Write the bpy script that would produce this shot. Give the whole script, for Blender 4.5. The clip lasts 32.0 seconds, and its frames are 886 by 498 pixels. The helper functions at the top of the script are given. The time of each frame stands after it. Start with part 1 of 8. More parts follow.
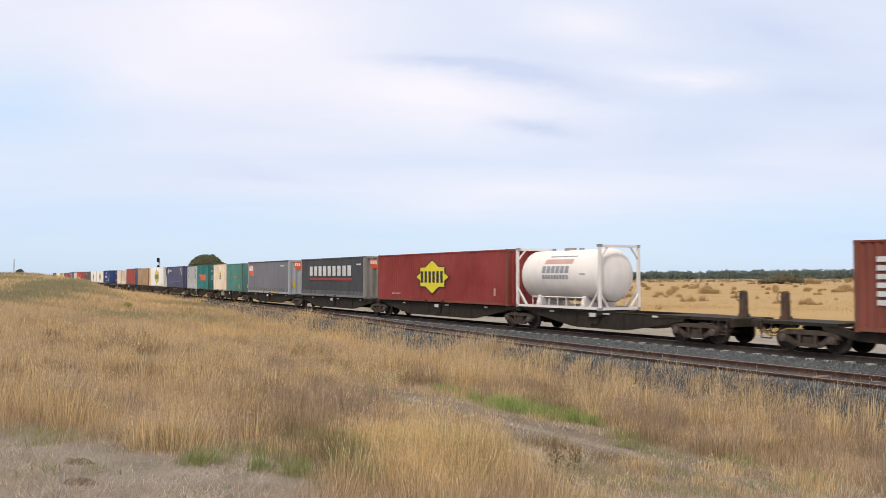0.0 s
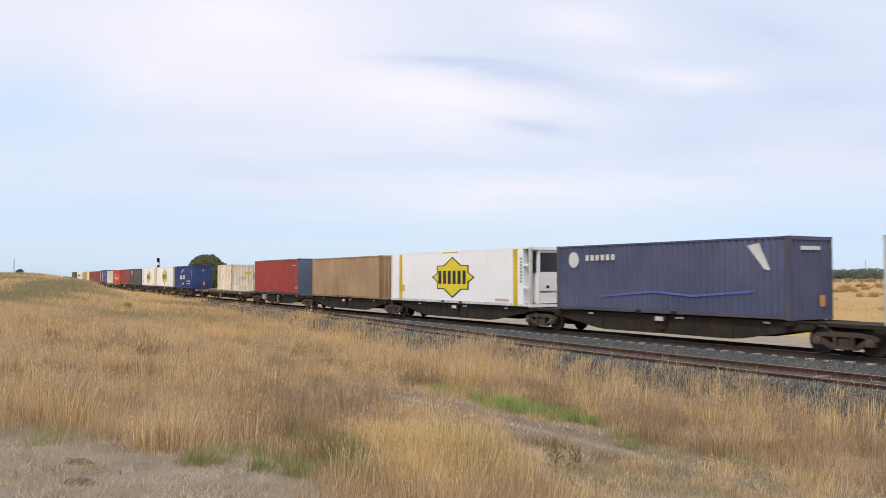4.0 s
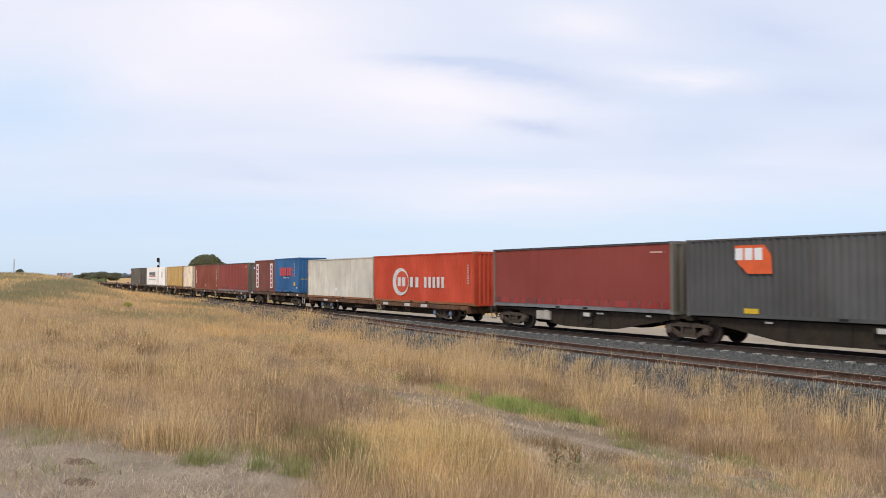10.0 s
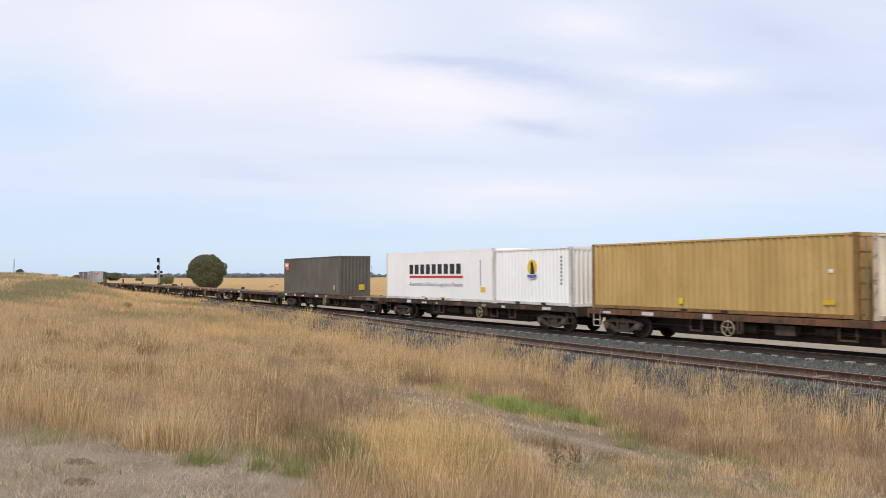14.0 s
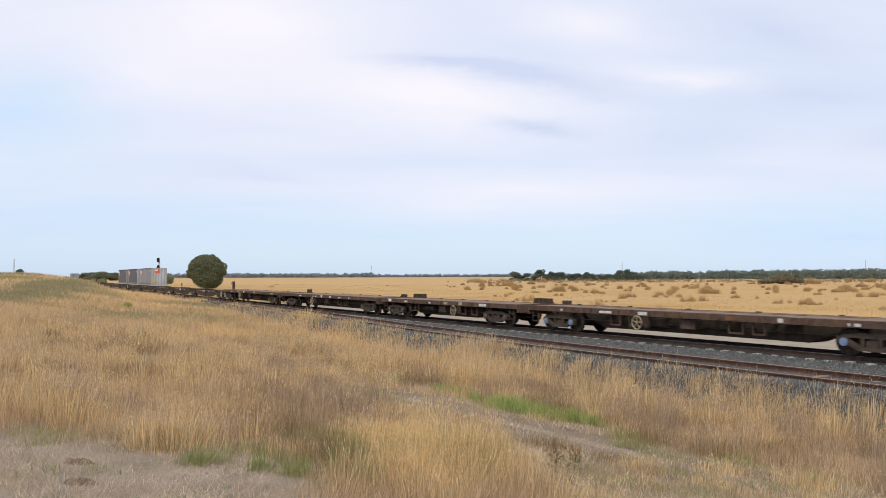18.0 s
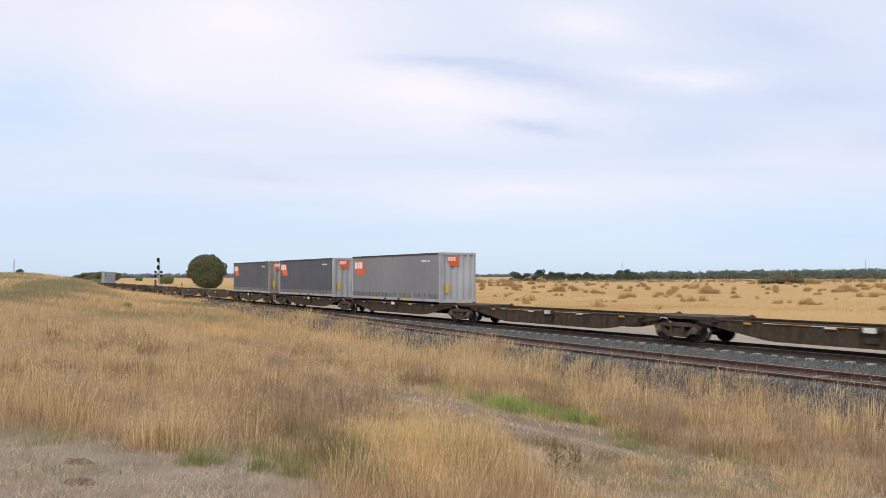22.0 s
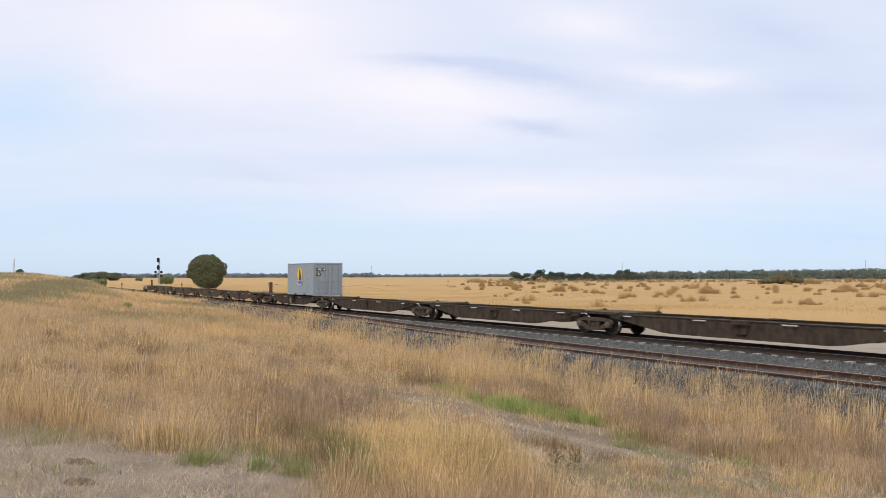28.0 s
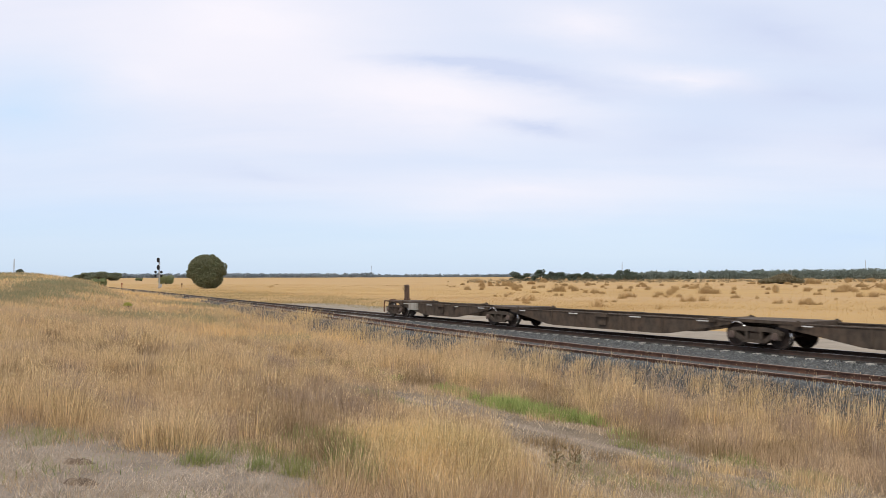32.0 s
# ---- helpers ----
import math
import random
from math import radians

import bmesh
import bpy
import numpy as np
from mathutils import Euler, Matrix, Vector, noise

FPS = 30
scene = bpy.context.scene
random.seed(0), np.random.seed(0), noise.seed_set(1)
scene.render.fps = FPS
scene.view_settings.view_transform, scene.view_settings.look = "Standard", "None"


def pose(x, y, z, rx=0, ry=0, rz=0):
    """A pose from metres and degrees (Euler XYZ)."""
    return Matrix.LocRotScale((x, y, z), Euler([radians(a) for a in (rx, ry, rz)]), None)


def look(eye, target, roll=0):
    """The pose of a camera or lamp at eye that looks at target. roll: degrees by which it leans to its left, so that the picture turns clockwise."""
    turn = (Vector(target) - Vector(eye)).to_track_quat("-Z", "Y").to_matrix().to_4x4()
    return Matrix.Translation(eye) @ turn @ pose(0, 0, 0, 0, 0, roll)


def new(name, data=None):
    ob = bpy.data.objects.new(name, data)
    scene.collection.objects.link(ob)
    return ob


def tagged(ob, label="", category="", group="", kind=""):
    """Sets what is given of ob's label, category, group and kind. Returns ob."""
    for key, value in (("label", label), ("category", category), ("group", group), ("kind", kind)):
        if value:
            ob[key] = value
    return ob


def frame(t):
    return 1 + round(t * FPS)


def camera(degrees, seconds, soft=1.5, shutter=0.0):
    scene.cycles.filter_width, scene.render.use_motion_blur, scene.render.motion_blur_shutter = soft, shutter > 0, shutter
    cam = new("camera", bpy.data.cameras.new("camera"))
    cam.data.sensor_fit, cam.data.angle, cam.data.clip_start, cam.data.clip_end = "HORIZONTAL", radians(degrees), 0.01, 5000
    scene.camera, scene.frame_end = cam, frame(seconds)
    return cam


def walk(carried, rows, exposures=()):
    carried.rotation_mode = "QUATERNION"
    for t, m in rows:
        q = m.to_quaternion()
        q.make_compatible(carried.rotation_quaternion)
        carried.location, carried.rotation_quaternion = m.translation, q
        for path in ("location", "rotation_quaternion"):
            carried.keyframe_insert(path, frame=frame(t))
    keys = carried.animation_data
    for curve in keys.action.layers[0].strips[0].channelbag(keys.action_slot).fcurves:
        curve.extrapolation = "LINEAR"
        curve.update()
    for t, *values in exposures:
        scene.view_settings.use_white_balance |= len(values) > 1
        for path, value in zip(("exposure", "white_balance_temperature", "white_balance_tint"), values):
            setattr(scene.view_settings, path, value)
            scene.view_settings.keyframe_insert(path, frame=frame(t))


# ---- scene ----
import itertools

# camera on a tripod, the rail top is z = 0
EYE = Vector((0.0, 0.0, 2.60))
cam = camera(56.84, 32.0, soft=0.75, shutter=0.14)
VIEW = look(EYE, (0.0, 100.0, 2.60 + 100.0 * 0.03264), -0.112)
walk(cam, [(0.0, VIEW), (32.0, VIEW)])

# ---- light: high thin overcast ----
SUN_ELEV, SUN_ROT = radians(52), radians(205)
world = bpy.data.worlds.new("overcast_sky")
scene.world = world
world.use_nodes = True
wn, wl = world.node_tree.nodes, world.node_tree.links
wn.clear()


def wnode(kind, **sets):
    n = wn.new(kind)
    for k, val in sets.items():
        n.inputs[k].default_value = val
    return n


sky = wn.new("ShaderNodeTexSky")
sky.sky_type, sky.sun_disc = "NISHITA", False
sky.sun_elevation, sky.sun_rotation = SUN_ELEV, SUN_ROT
sky.altitude, sky.air_density, sky.dust_density, sky.ozone_density = 50, 1.0, 0.6, 1.0
skyk = wn.new("ShaderNodeVectorMath")
skyk.operation = "SCALE"
skyk.inputs["Scale"].default_value = 0.115
wl.new(sky.outputs[0], skyk.inputs[0])
tc = wn.new("ShaderNodeTexCoord")
sep = wn.new("ShaderNodeSeparateXYZ")
wl.new(tc.outputs["Generated"], sep.inputs[0])
zz = wn.new("ShaderNodeMath")
zz.operation = "ADD"
zz.inputs[1].default_value = 0.16
wl.new(sep.outputs["Z"], zz.inputs[0])
zm = wn.new("ShaderNodeMath")
zm.operation = "MAXIMUM"
zm.inputs[1].default_value = 0.05
wl.new(zz.outputs[0], zm.inputs[0])
plane = []
for ax in ("X", "Y"):
    d = wn.new("ShaderNodeMath")
    d.operation = "DIVIDE"
    wl.new(sep.outputs[ax], d.inputs[0])
    wl.new(zm.outputs[0], d.inputs[1])
    plane.append(d)
comb = wn.new("ShaderNodeCombineXYZ")
wl.new(plane[0].outputs[0], comb.inputs[0])
wl.new(plane[1].outputs[0], comb.inputs[1])


def cloud(scale, sx, sy, rot, detail, rough, off):
    mp = wn.new("ShaderNodeMapping")
    mp.inputs["Scale"].default_value = (sx, sy, 1)
    mp.inputs["Rotation"].default_value = (0, 0, radians(rot))
    mp.inputs["Location"].default_value = off
    wl.new(comb.outputs[0], mp.inputs[0])
    n = wnode("ShaderNodeTexNoise", Scale=scale, Detail=detail, Roughness=rough, Distortion=0.35)
    wl.new(mp.outputs[0], n.inputs["Vector"])
    return n


def wramp(src, stops):
    r = wn.new("ShaderNodeValToRGB")
    r.color_ramp.interpolation = "EASE"
    el = r.color_ramp.elements
    while len(el) < len(stops):
        el.new(0.5)
    for e, (pos, col) in zip(el, stops):
        e.position, e.color = pos, (*col, 1)
    wl.new(src, r.inputs[0])
    return r


def wmix(fac, a, b):
    m = wn.new("ShaderNodeMix")
    m.data_type = "RGBA"
    if isinstance(fac, float):
        m.inputs[0].default_value = fac
    else:
        wl.new(fac, m.inputs[0])
    for sock, val in ((6, a), (7, b)):
        if isinstance(val, tuple):
            m.inputs[sock].default_value = (*val, 1)
        else:
            wl.new(val, m.inputs[sock])
    return m.outputs[2]


sheet = cloud(0.50, 0.8, 1.2, 24, 3, 0.45, (2.2, 0.4, 0))       # broad bands of thin cloud
wisps = cloud(1.3, 0.5, 1.7, 34, 7, 0.56, (3.1, 1.7, 0))         # finer streaks
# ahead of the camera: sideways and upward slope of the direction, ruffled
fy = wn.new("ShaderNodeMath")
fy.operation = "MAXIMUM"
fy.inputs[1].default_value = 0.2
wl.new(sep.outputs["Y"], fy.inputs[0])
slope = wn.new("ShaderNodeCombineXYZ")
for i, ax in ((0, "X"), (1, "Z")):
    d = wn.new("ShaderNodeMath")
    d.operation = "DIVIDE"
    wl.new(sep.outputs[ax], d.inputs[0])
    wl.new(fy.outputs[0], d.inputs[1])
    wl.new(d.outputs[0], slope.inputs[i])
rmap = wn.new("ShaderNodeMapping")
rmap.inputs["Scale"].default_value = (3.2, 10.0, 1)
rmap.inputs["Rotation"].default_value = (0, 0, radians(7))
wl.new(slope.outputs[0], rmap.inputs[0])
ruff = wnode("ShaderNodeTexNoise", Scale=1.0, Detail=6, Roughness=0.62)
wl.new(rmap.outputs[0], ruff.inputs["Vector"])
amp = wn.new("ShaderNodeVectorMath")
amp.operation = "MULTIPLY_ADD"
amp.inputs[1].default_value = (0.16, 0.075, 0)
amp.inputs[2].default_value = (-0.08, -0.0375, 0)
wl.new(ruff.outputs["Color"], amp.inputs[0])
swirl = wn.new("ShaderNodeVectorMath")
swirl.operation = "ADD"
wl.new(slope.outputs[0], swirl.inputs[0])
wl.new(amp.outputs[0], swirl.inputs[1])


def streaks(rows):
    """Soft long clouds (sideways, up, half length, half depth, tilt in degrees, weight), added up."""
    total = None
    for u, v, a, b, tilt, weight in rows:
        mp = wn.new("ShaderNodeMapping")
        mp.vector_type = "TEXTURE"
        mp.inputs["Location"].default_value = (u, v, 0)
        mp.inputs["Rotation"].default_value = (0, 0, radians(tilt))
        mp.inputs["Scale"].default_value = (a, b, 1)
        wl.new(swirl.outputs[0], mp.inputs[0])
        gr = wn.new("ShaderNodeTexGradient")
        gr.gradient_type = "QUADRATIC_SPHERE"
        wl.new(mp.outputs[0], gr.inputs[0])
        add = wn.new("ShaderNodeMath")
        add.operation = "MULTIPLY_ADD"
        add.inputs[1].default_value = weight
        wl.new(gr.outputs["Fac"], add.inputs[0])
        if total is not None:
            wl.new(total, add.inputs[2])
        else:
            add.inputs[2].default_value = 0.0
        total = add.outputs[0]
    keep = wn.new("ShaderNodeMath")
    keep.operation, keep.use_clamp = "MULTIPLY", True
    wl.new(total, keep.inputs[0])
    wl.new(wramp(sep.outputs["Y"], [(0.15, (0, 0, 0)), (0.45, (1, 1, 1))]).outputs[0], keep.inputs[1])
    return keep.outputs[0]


# height above the horizon: more blue shows low down
cover = wramp(sep.outputs["Z"], [(0.0, (0.06,) * 3), (0.045, (0.20,) * 3), (0.11, (0.76,) * 3), (0.30, (0.97,) * 3)])
bands = wramp(sheet.outputs[0], [(0.34, (0.72,) * 3), (0.56, (1.0,) * 3)])
cm = wn.new("ShaderNodeMath")
cm.operation = "MULTIPLY"
wl.new(cover.outputs[0], cm.inputs[0])
wl.new(bands.outputs[0], cm.inputs[1])
white = wmix(wramp(wisps.outputs[0], [(0.34, (0, 0, 0)), (0.70, (1, 1, 1))]).outputs[0], (0.765, 0.790, 0.915), (0.835, 0.83, 0.925))
blue = wmix(0.75, skyk.outputs[0], (0.57, 0.745, 0.985))
allsky = wmix(cm.outputs[0], blue, white)
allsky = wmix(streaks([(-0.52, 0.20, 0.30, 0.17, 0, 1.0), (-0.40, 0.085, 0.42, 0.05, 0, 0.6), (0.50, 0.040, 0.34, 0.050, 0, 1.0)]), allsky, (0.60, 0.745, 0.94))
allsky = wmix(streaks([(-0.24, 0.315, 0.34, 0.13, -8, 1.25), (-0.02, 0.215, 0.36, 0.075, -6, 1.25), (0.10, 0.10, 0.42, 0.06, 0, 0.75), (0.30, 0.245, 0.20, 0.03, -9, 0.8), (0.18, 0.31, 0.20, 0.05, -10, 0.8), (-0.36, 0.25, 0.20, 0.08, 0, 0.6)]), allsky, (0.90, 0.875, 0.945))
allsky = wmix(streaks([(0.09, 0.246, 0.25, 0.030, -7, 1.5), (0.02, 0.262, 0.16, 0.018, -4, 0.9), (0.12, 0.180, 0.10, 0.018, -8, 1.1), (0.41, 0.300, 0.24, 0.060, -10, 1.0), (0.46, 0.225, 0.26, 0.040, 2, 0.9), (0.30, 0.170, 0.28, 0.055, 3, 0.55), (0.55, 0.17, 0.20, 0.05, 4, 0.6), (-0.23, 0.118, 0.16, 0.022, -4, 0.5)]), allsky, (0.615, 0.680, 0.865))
# the veil overhead, out of view, is made warm white to warm the light
over = wramp(sep.outputs["Z"], [(0.42, (0, 0, 0)), (0.80, (0.85, 0.85, 0.85))])
allsky = wmix(over.outputs[0], allsky, (0.96, 0.91, 0.84))
bg = wn.new("ShaderNodeBackground")
wl.new(allsky, bg.inputs[0])
bg.inputs[1].default_value = 1.0
wout = wn.new("ShaderNodeOutputWorld")
wl.new(bg.outputs[0], wout.inputs[0])

sun = new("sun", bpy.data.lights.new("sun", "SUN"))
sun.data.energy, sun.data.angle, sun.data.color = 1.9, radians(14), (1.0, 0.95, 0.88)
sdir = Vector((math.sin(SUN_ROT) * math.cos(SUN_ELEV), math.cos(SUN_ROT) * math.cos(SUN_ELEV), math.sin(SUN_ELEV)))
sun.matrix_world = look(sdir * 100, (0, 0, 0))
scene.view_settings.exposure = 0.08


# ---- materials ----
class Mat:
    """A small wrapper for building procedural materials."""

    def __init__(self, name):
        self.m = bpy.data.materials.new(name)
        self.m.use_nodes = True
        self.n, self.l = self.m.node_tree.nodes, self.m.node_tree.links
        self.b = self.n["Principled BSDF"]
        self.obj = self.n.new("ShaderNodeTexCoord").outputs["Object"]

    def node(self, kind, links=(), **sets):
        n = self.n.new(kind)
        for k, val in sets.items():
            n.inputs[k.replace("_", " ")].default_value = val
        for k, src in links:
            self.l.new(src, n.inputs[k])
        return n

    def mapped(self, scale, src=None, spread=0.0):
        mp = self.node("ShaderNodeMapping", [("Vector", src or self.obj)], Scale=scale)
        if spread:
            info = self.n.new("ShaderNodeObjectInfo")
            mul = self.n.new("ShaderNodeMath")
            mul.operation = "MULTIPLY"
            mul.inputs[1].default_value = spread
            self.l.new(info.outputs["Random"], mul.inputs[0])
            self.l.new(mul.outputs[0], mp.inputs["Location"])
        return mp.outputs[0]

    def noise(self, scale, detail=4, rough=0.55, vec=None, dist=0.0):
        return self.node("ShaderNodeTexNoise", [("Vector", vec or self.obj)], Scale=scale, Detail=detail, Roughness=rough, Distortion=dist).outputs[0]

    def ramp(self, src, stops):
        r = self.n.new("ShaderNodeValToRGB")
        el = r.color_ramp.elements
        while len(el) < len(stops):
            el.new(0.5)
        for e, (pos, col) in zip(el, stops):
            e.position, e.color = pos, ((*col, 1) if isinstance(col, tuple) else (col, col, col, 1))
        self.l.new(src, r.inputs[0])
        return r.outputs[0]

    def mix(self, fac, a, b, mode="MIX"):
        m = self.n.new("ShaderNodeMix")
        m.data_type, m.blend_type = "RGBA", mode
        if isinstance(fac, (int, float)):
            m.inputs[0].default_value = fac
        else:
            self.l.new(fac, m.inputs[0])
        for sock, val in ((6, a), (7, b)):
            if isinstance(val, tuple):
                m.inputs[sock].default_value = (*val, 1)
            else:
                self.l.new(val, m.inputs[sock])
        return m.outputs[2]

    def bump(self, src, strength, dist):
        n = self.node("ShaderNodeBump", [("Height", src)], Strength=strength, Distance=dist)
        self.l.new(n.outputs[0], self.b.inputs["Normal"])

    def done(self, color, rough=0.6, metal=0.0):
        if isinstance(color, tuple):
            self.b.inputs["Base Color"].default_value = (*color, 1)
        else:
            self.l.new(color, self.b.inputs["Base Color"])
        if isinstance(rough, (int, float)):
            self.b.inputs["Roughness"].default_value = rough
        else:
            self.l.new(rough, self.b.inputs["Roughness"])
        self.b.inputs["Metallic"].default_value = metal
        return self.m


def painted(name, col, dirt=0.35, rust=0.15, rough=0.5, grime=(0.10, 0.08, 0.06), fade=1.0):
    """Weathered paint on steel: fading, grime that runs down, rust spots."""
    m = Mat(name)
    big = m.noise(0.35, 3, 0.6, m.mapped((1, 1, 1), spread=60))
    faded = tuple(min(1, c * (1 + 0.12 * fade) + 0.02 * fade) for c in col)
    dark = tuple(c * (1 - 0.16 * fade) for c in col)
    c = m.mix(m.ramp(big, [(0.35, 0.0), (0.68, 1.0)]), dark, faded)
    runs = m.noise(3.2, 6, 0.65, m.mapped((1.0, 1.0, 0.10), spread=40))
    c = m.mix(m.ramp(runs, [(0.44, 0.0), (0.74, dirt)]), c, grime)
    spots = m.noise(5.5, 8, 0.75, m.mapped((1, 1, 0.55), spread=90))
    c = m.mix(m.ramp(spots, [(0.62 - 0.14 * rust, 0.0), (0.70 - 0.06 * rust, min(1.0, rust * 2.2))]), c, (0.16, 0.065, 0.03))
    m.bump(m.noise(14, 4), 0.12, 0.01)
    m.b.inputs["Specular IOR Level"].default_value = 0.28
    return m.done(c, m.ramp(runs, [(0.3, rough), (0.8, min(1, rough + 0.25))]))


def plain(name, col, rough=0.6, metal=0.0, var=0.12):
    m = Mat(name)
    c = m.mix(m.ramp(m.noise(2.0, 6, 0.65, m.mapped((1, 1, 1), spread=30)), [(0.3, 0.0), (0.7, 1.0)]), tuple(x * (1 - var) for x in col), tuple(min(1, x * (1 + var)) for x in col))
    return m.done(c, rough, metal)


def rusty(name, base, rust=(0.115, 0.05, 0.028), amount=0.5, grime=(0.035, 0.028, 0.023), rough=0.8):
    """Running-gear steel: old paint under rust, oil and brake dust."""
    m = Mat(name)
    c = m.mix(m.ramp(m.noise(0.9, 5, 0.6, m.mapped((1, 1, 1), spread=70)), [(0.38, 0.0), (0.66, amount)]), base, rust)
    c = m.mix(m.ramp(m.noise(4.5, 7, 0.7, m.mapped((1, 1, 0.5), spread=35)), [(0.42, 0.0), (0.66, 0.9)]), c, grime)
    m.bump(m.noise(22, 5, 0.6), 0.25, 0.01)
    m.b.inputs["Specular IOR Level"].default_value = 0.22
    return m.done(c, rough)


MAT = {
    "frame_brown": rusty("brown_wagon_steel", (0.088, 0.067, 0.050), rust=(0.118, 0.074, 0.047), amount=0.5, grime=(0.040, 0.032, 0.026)),
    # frame_brown darkened: shade under loads and decks put into the colour
    "frame_shaded": rusty("shaded_brown_wagon_steel", (0.038, 0.030, 0.022), rust=(0.062, 0.040, 0.026), amount=0.5, grime=(0.021, 0.017, 0.013)),
    "cabinet": painted("pale_grey_cabinet_paint", (0.40, 0.37, 0.32), 0.5, 0.2),
    "frame_dark": rusty("dark_wagon_steel", (0.070, 0.052, 0.037), rust=(0.100, 0.058, 0.035), amount=0.4, grime=(0.024, 0.020, 0.016)),
    "frame_rust": rusty("rusty_red_wagon_steel", (0.130, 0.075, 0.052), rust=(0.25, 0.112, 0.046), amount=0.8, grime=(0.055, 0.034, 0.025)),
    "deck": rusty("worn_deck_steel", (0.205, 0.150, 0.125), rust=(0.17, 0.10, 0.07), amount=0.7, grime=(0.11, 0.080, 0.062), rough=0.8),
    "sill_brown": rusty("weathered_brown_sill_steel", (0.105, 0.072, 0.054), rust=(0.150, 0.080, 0.048), amount=0.7, grime=(0.045, 0.032, 0.025)),
    # bogie and wheel steel darkened for under-wagon shade, side frames less so
    "bogie": rusty("cast_bogie_steel", (0.082, 0.058, 0.046), rust=(0.112, 0.062, 0.042), amount=0.5, grime=(0.020, 0.016, 0.014)),
    "casting": rusty("side_frame_steel", (0.080, 0.063, 0.048), rust=(0.100, 0.064, 0.044), amount=0.5, grime=(0.045, 0.035, 0.029)),
    "wheel": rusty("wheel_steel", (0.040, 0.032, 0.028), amount=0.3, grime=(0.016, 0.014, 0.012), rough=0.55),
    "tread": plain("polished_tread_steel", (0.66, 0.65, 0.64), 0.24, 1.0),
    "dull_tread": plain("dull_tread_steel", (0.13, 0.115, 0.105), 0.5, 0.6),
    "axlecap": plain("axle_cap_paint", (0.105, 0.075, 0.060), 0.55),
    "axlebright": plain("worn_axle_cap_paint", (0.115, 0.080, 0.064), 0.55),
    "axleblue": plain("blue_axle_cap_paint", (0.17, 0.235, 0.37), 0.45),
    "white_mark": painted("white_marking_paint", (0.66, 0.64, 0.60), 0.4, 0.2),
    "orange_mark": plain("orange_reflector", (0.60, 0.26, 0.05), 0.4),
    "yellow_mark": painted("yellow_marking_paint", (0.72, 0.48, 0.03), 0.2, 0.05),
    "handwheel": painted("cream_handwheel_paint", (0.36, 0.30, 0.19), 0.3, 0.3),
    "hose": plain("rubber_hose", (0.02, 0.02, 0.02), 0.6),
    "hose_yellow": plain("yellow_pipe_paint", (0.30, 0.22, 0.06), 0.6),
    "black": plain("black_vinyl", (0.012, 0.012, 0.014), 0.5),
    "white": plain("white_vinyl", (0.78, 0.78, 0.78), 0.5, var=0.05),
    "offwhite": plain("worn_white_lettering", (0.62, 0.62, 0.60), 0.6, var=0.15),
    "red_vinyl": plain("red_vinyl", (0.55, 0.035, 0.03), 0.5),
    "dull_red": plain("faded_red_vinyl", (0.30, 0.035, 0.035), 0.55),
    "orange_vinyl": plain("orange_vinyl", (0.72, 0.115, 0.028), 0.5),
    "yellow_vinyl": plain("yellow_vinyl", (0.76, 0.62, 0.02), 0.5, var=0.06),
    "gold_vinyl": plain("gold_vinyl", (0.80, 0.52, 0.02), 0.5, var=0.06),
    "blue_vinyl": plain("blue_vinyl", (0.10, 0.14, 0.42), 0.5),
    "pink_vinyl": plain("faded_pink_vinyl", (0.55, 0.33, 0.27), 0.6),
    "palegrey_vinyl": plain("pale_grey_vinyl", (0.55, 0.56, 0.60), 0.6),
    "pale_stain": plain("faded_tan_patch", (0.74, 0.635, 0.50), 0.7),
    "grey_vinyl": plain("grey_vinyl", (0.28, 0.28, 0.30), 0.6),
    "strap": plain("grimy_strap_webbing", (0.13, 0.115, 0.11), 0.7, var=0.4),
    "post_rust": plain("rust_red_post_paint", (0.26, 0.085, 0.048), 0.7),
    # near-black for shade inside openings that are not cut
    "slot": plain("painted_recess_shade", (0.01, 0.01, 0.01), 0.9),
    "glass": plain("dark_grille", (0.02, 0.024, 0.03), 0.3),
}

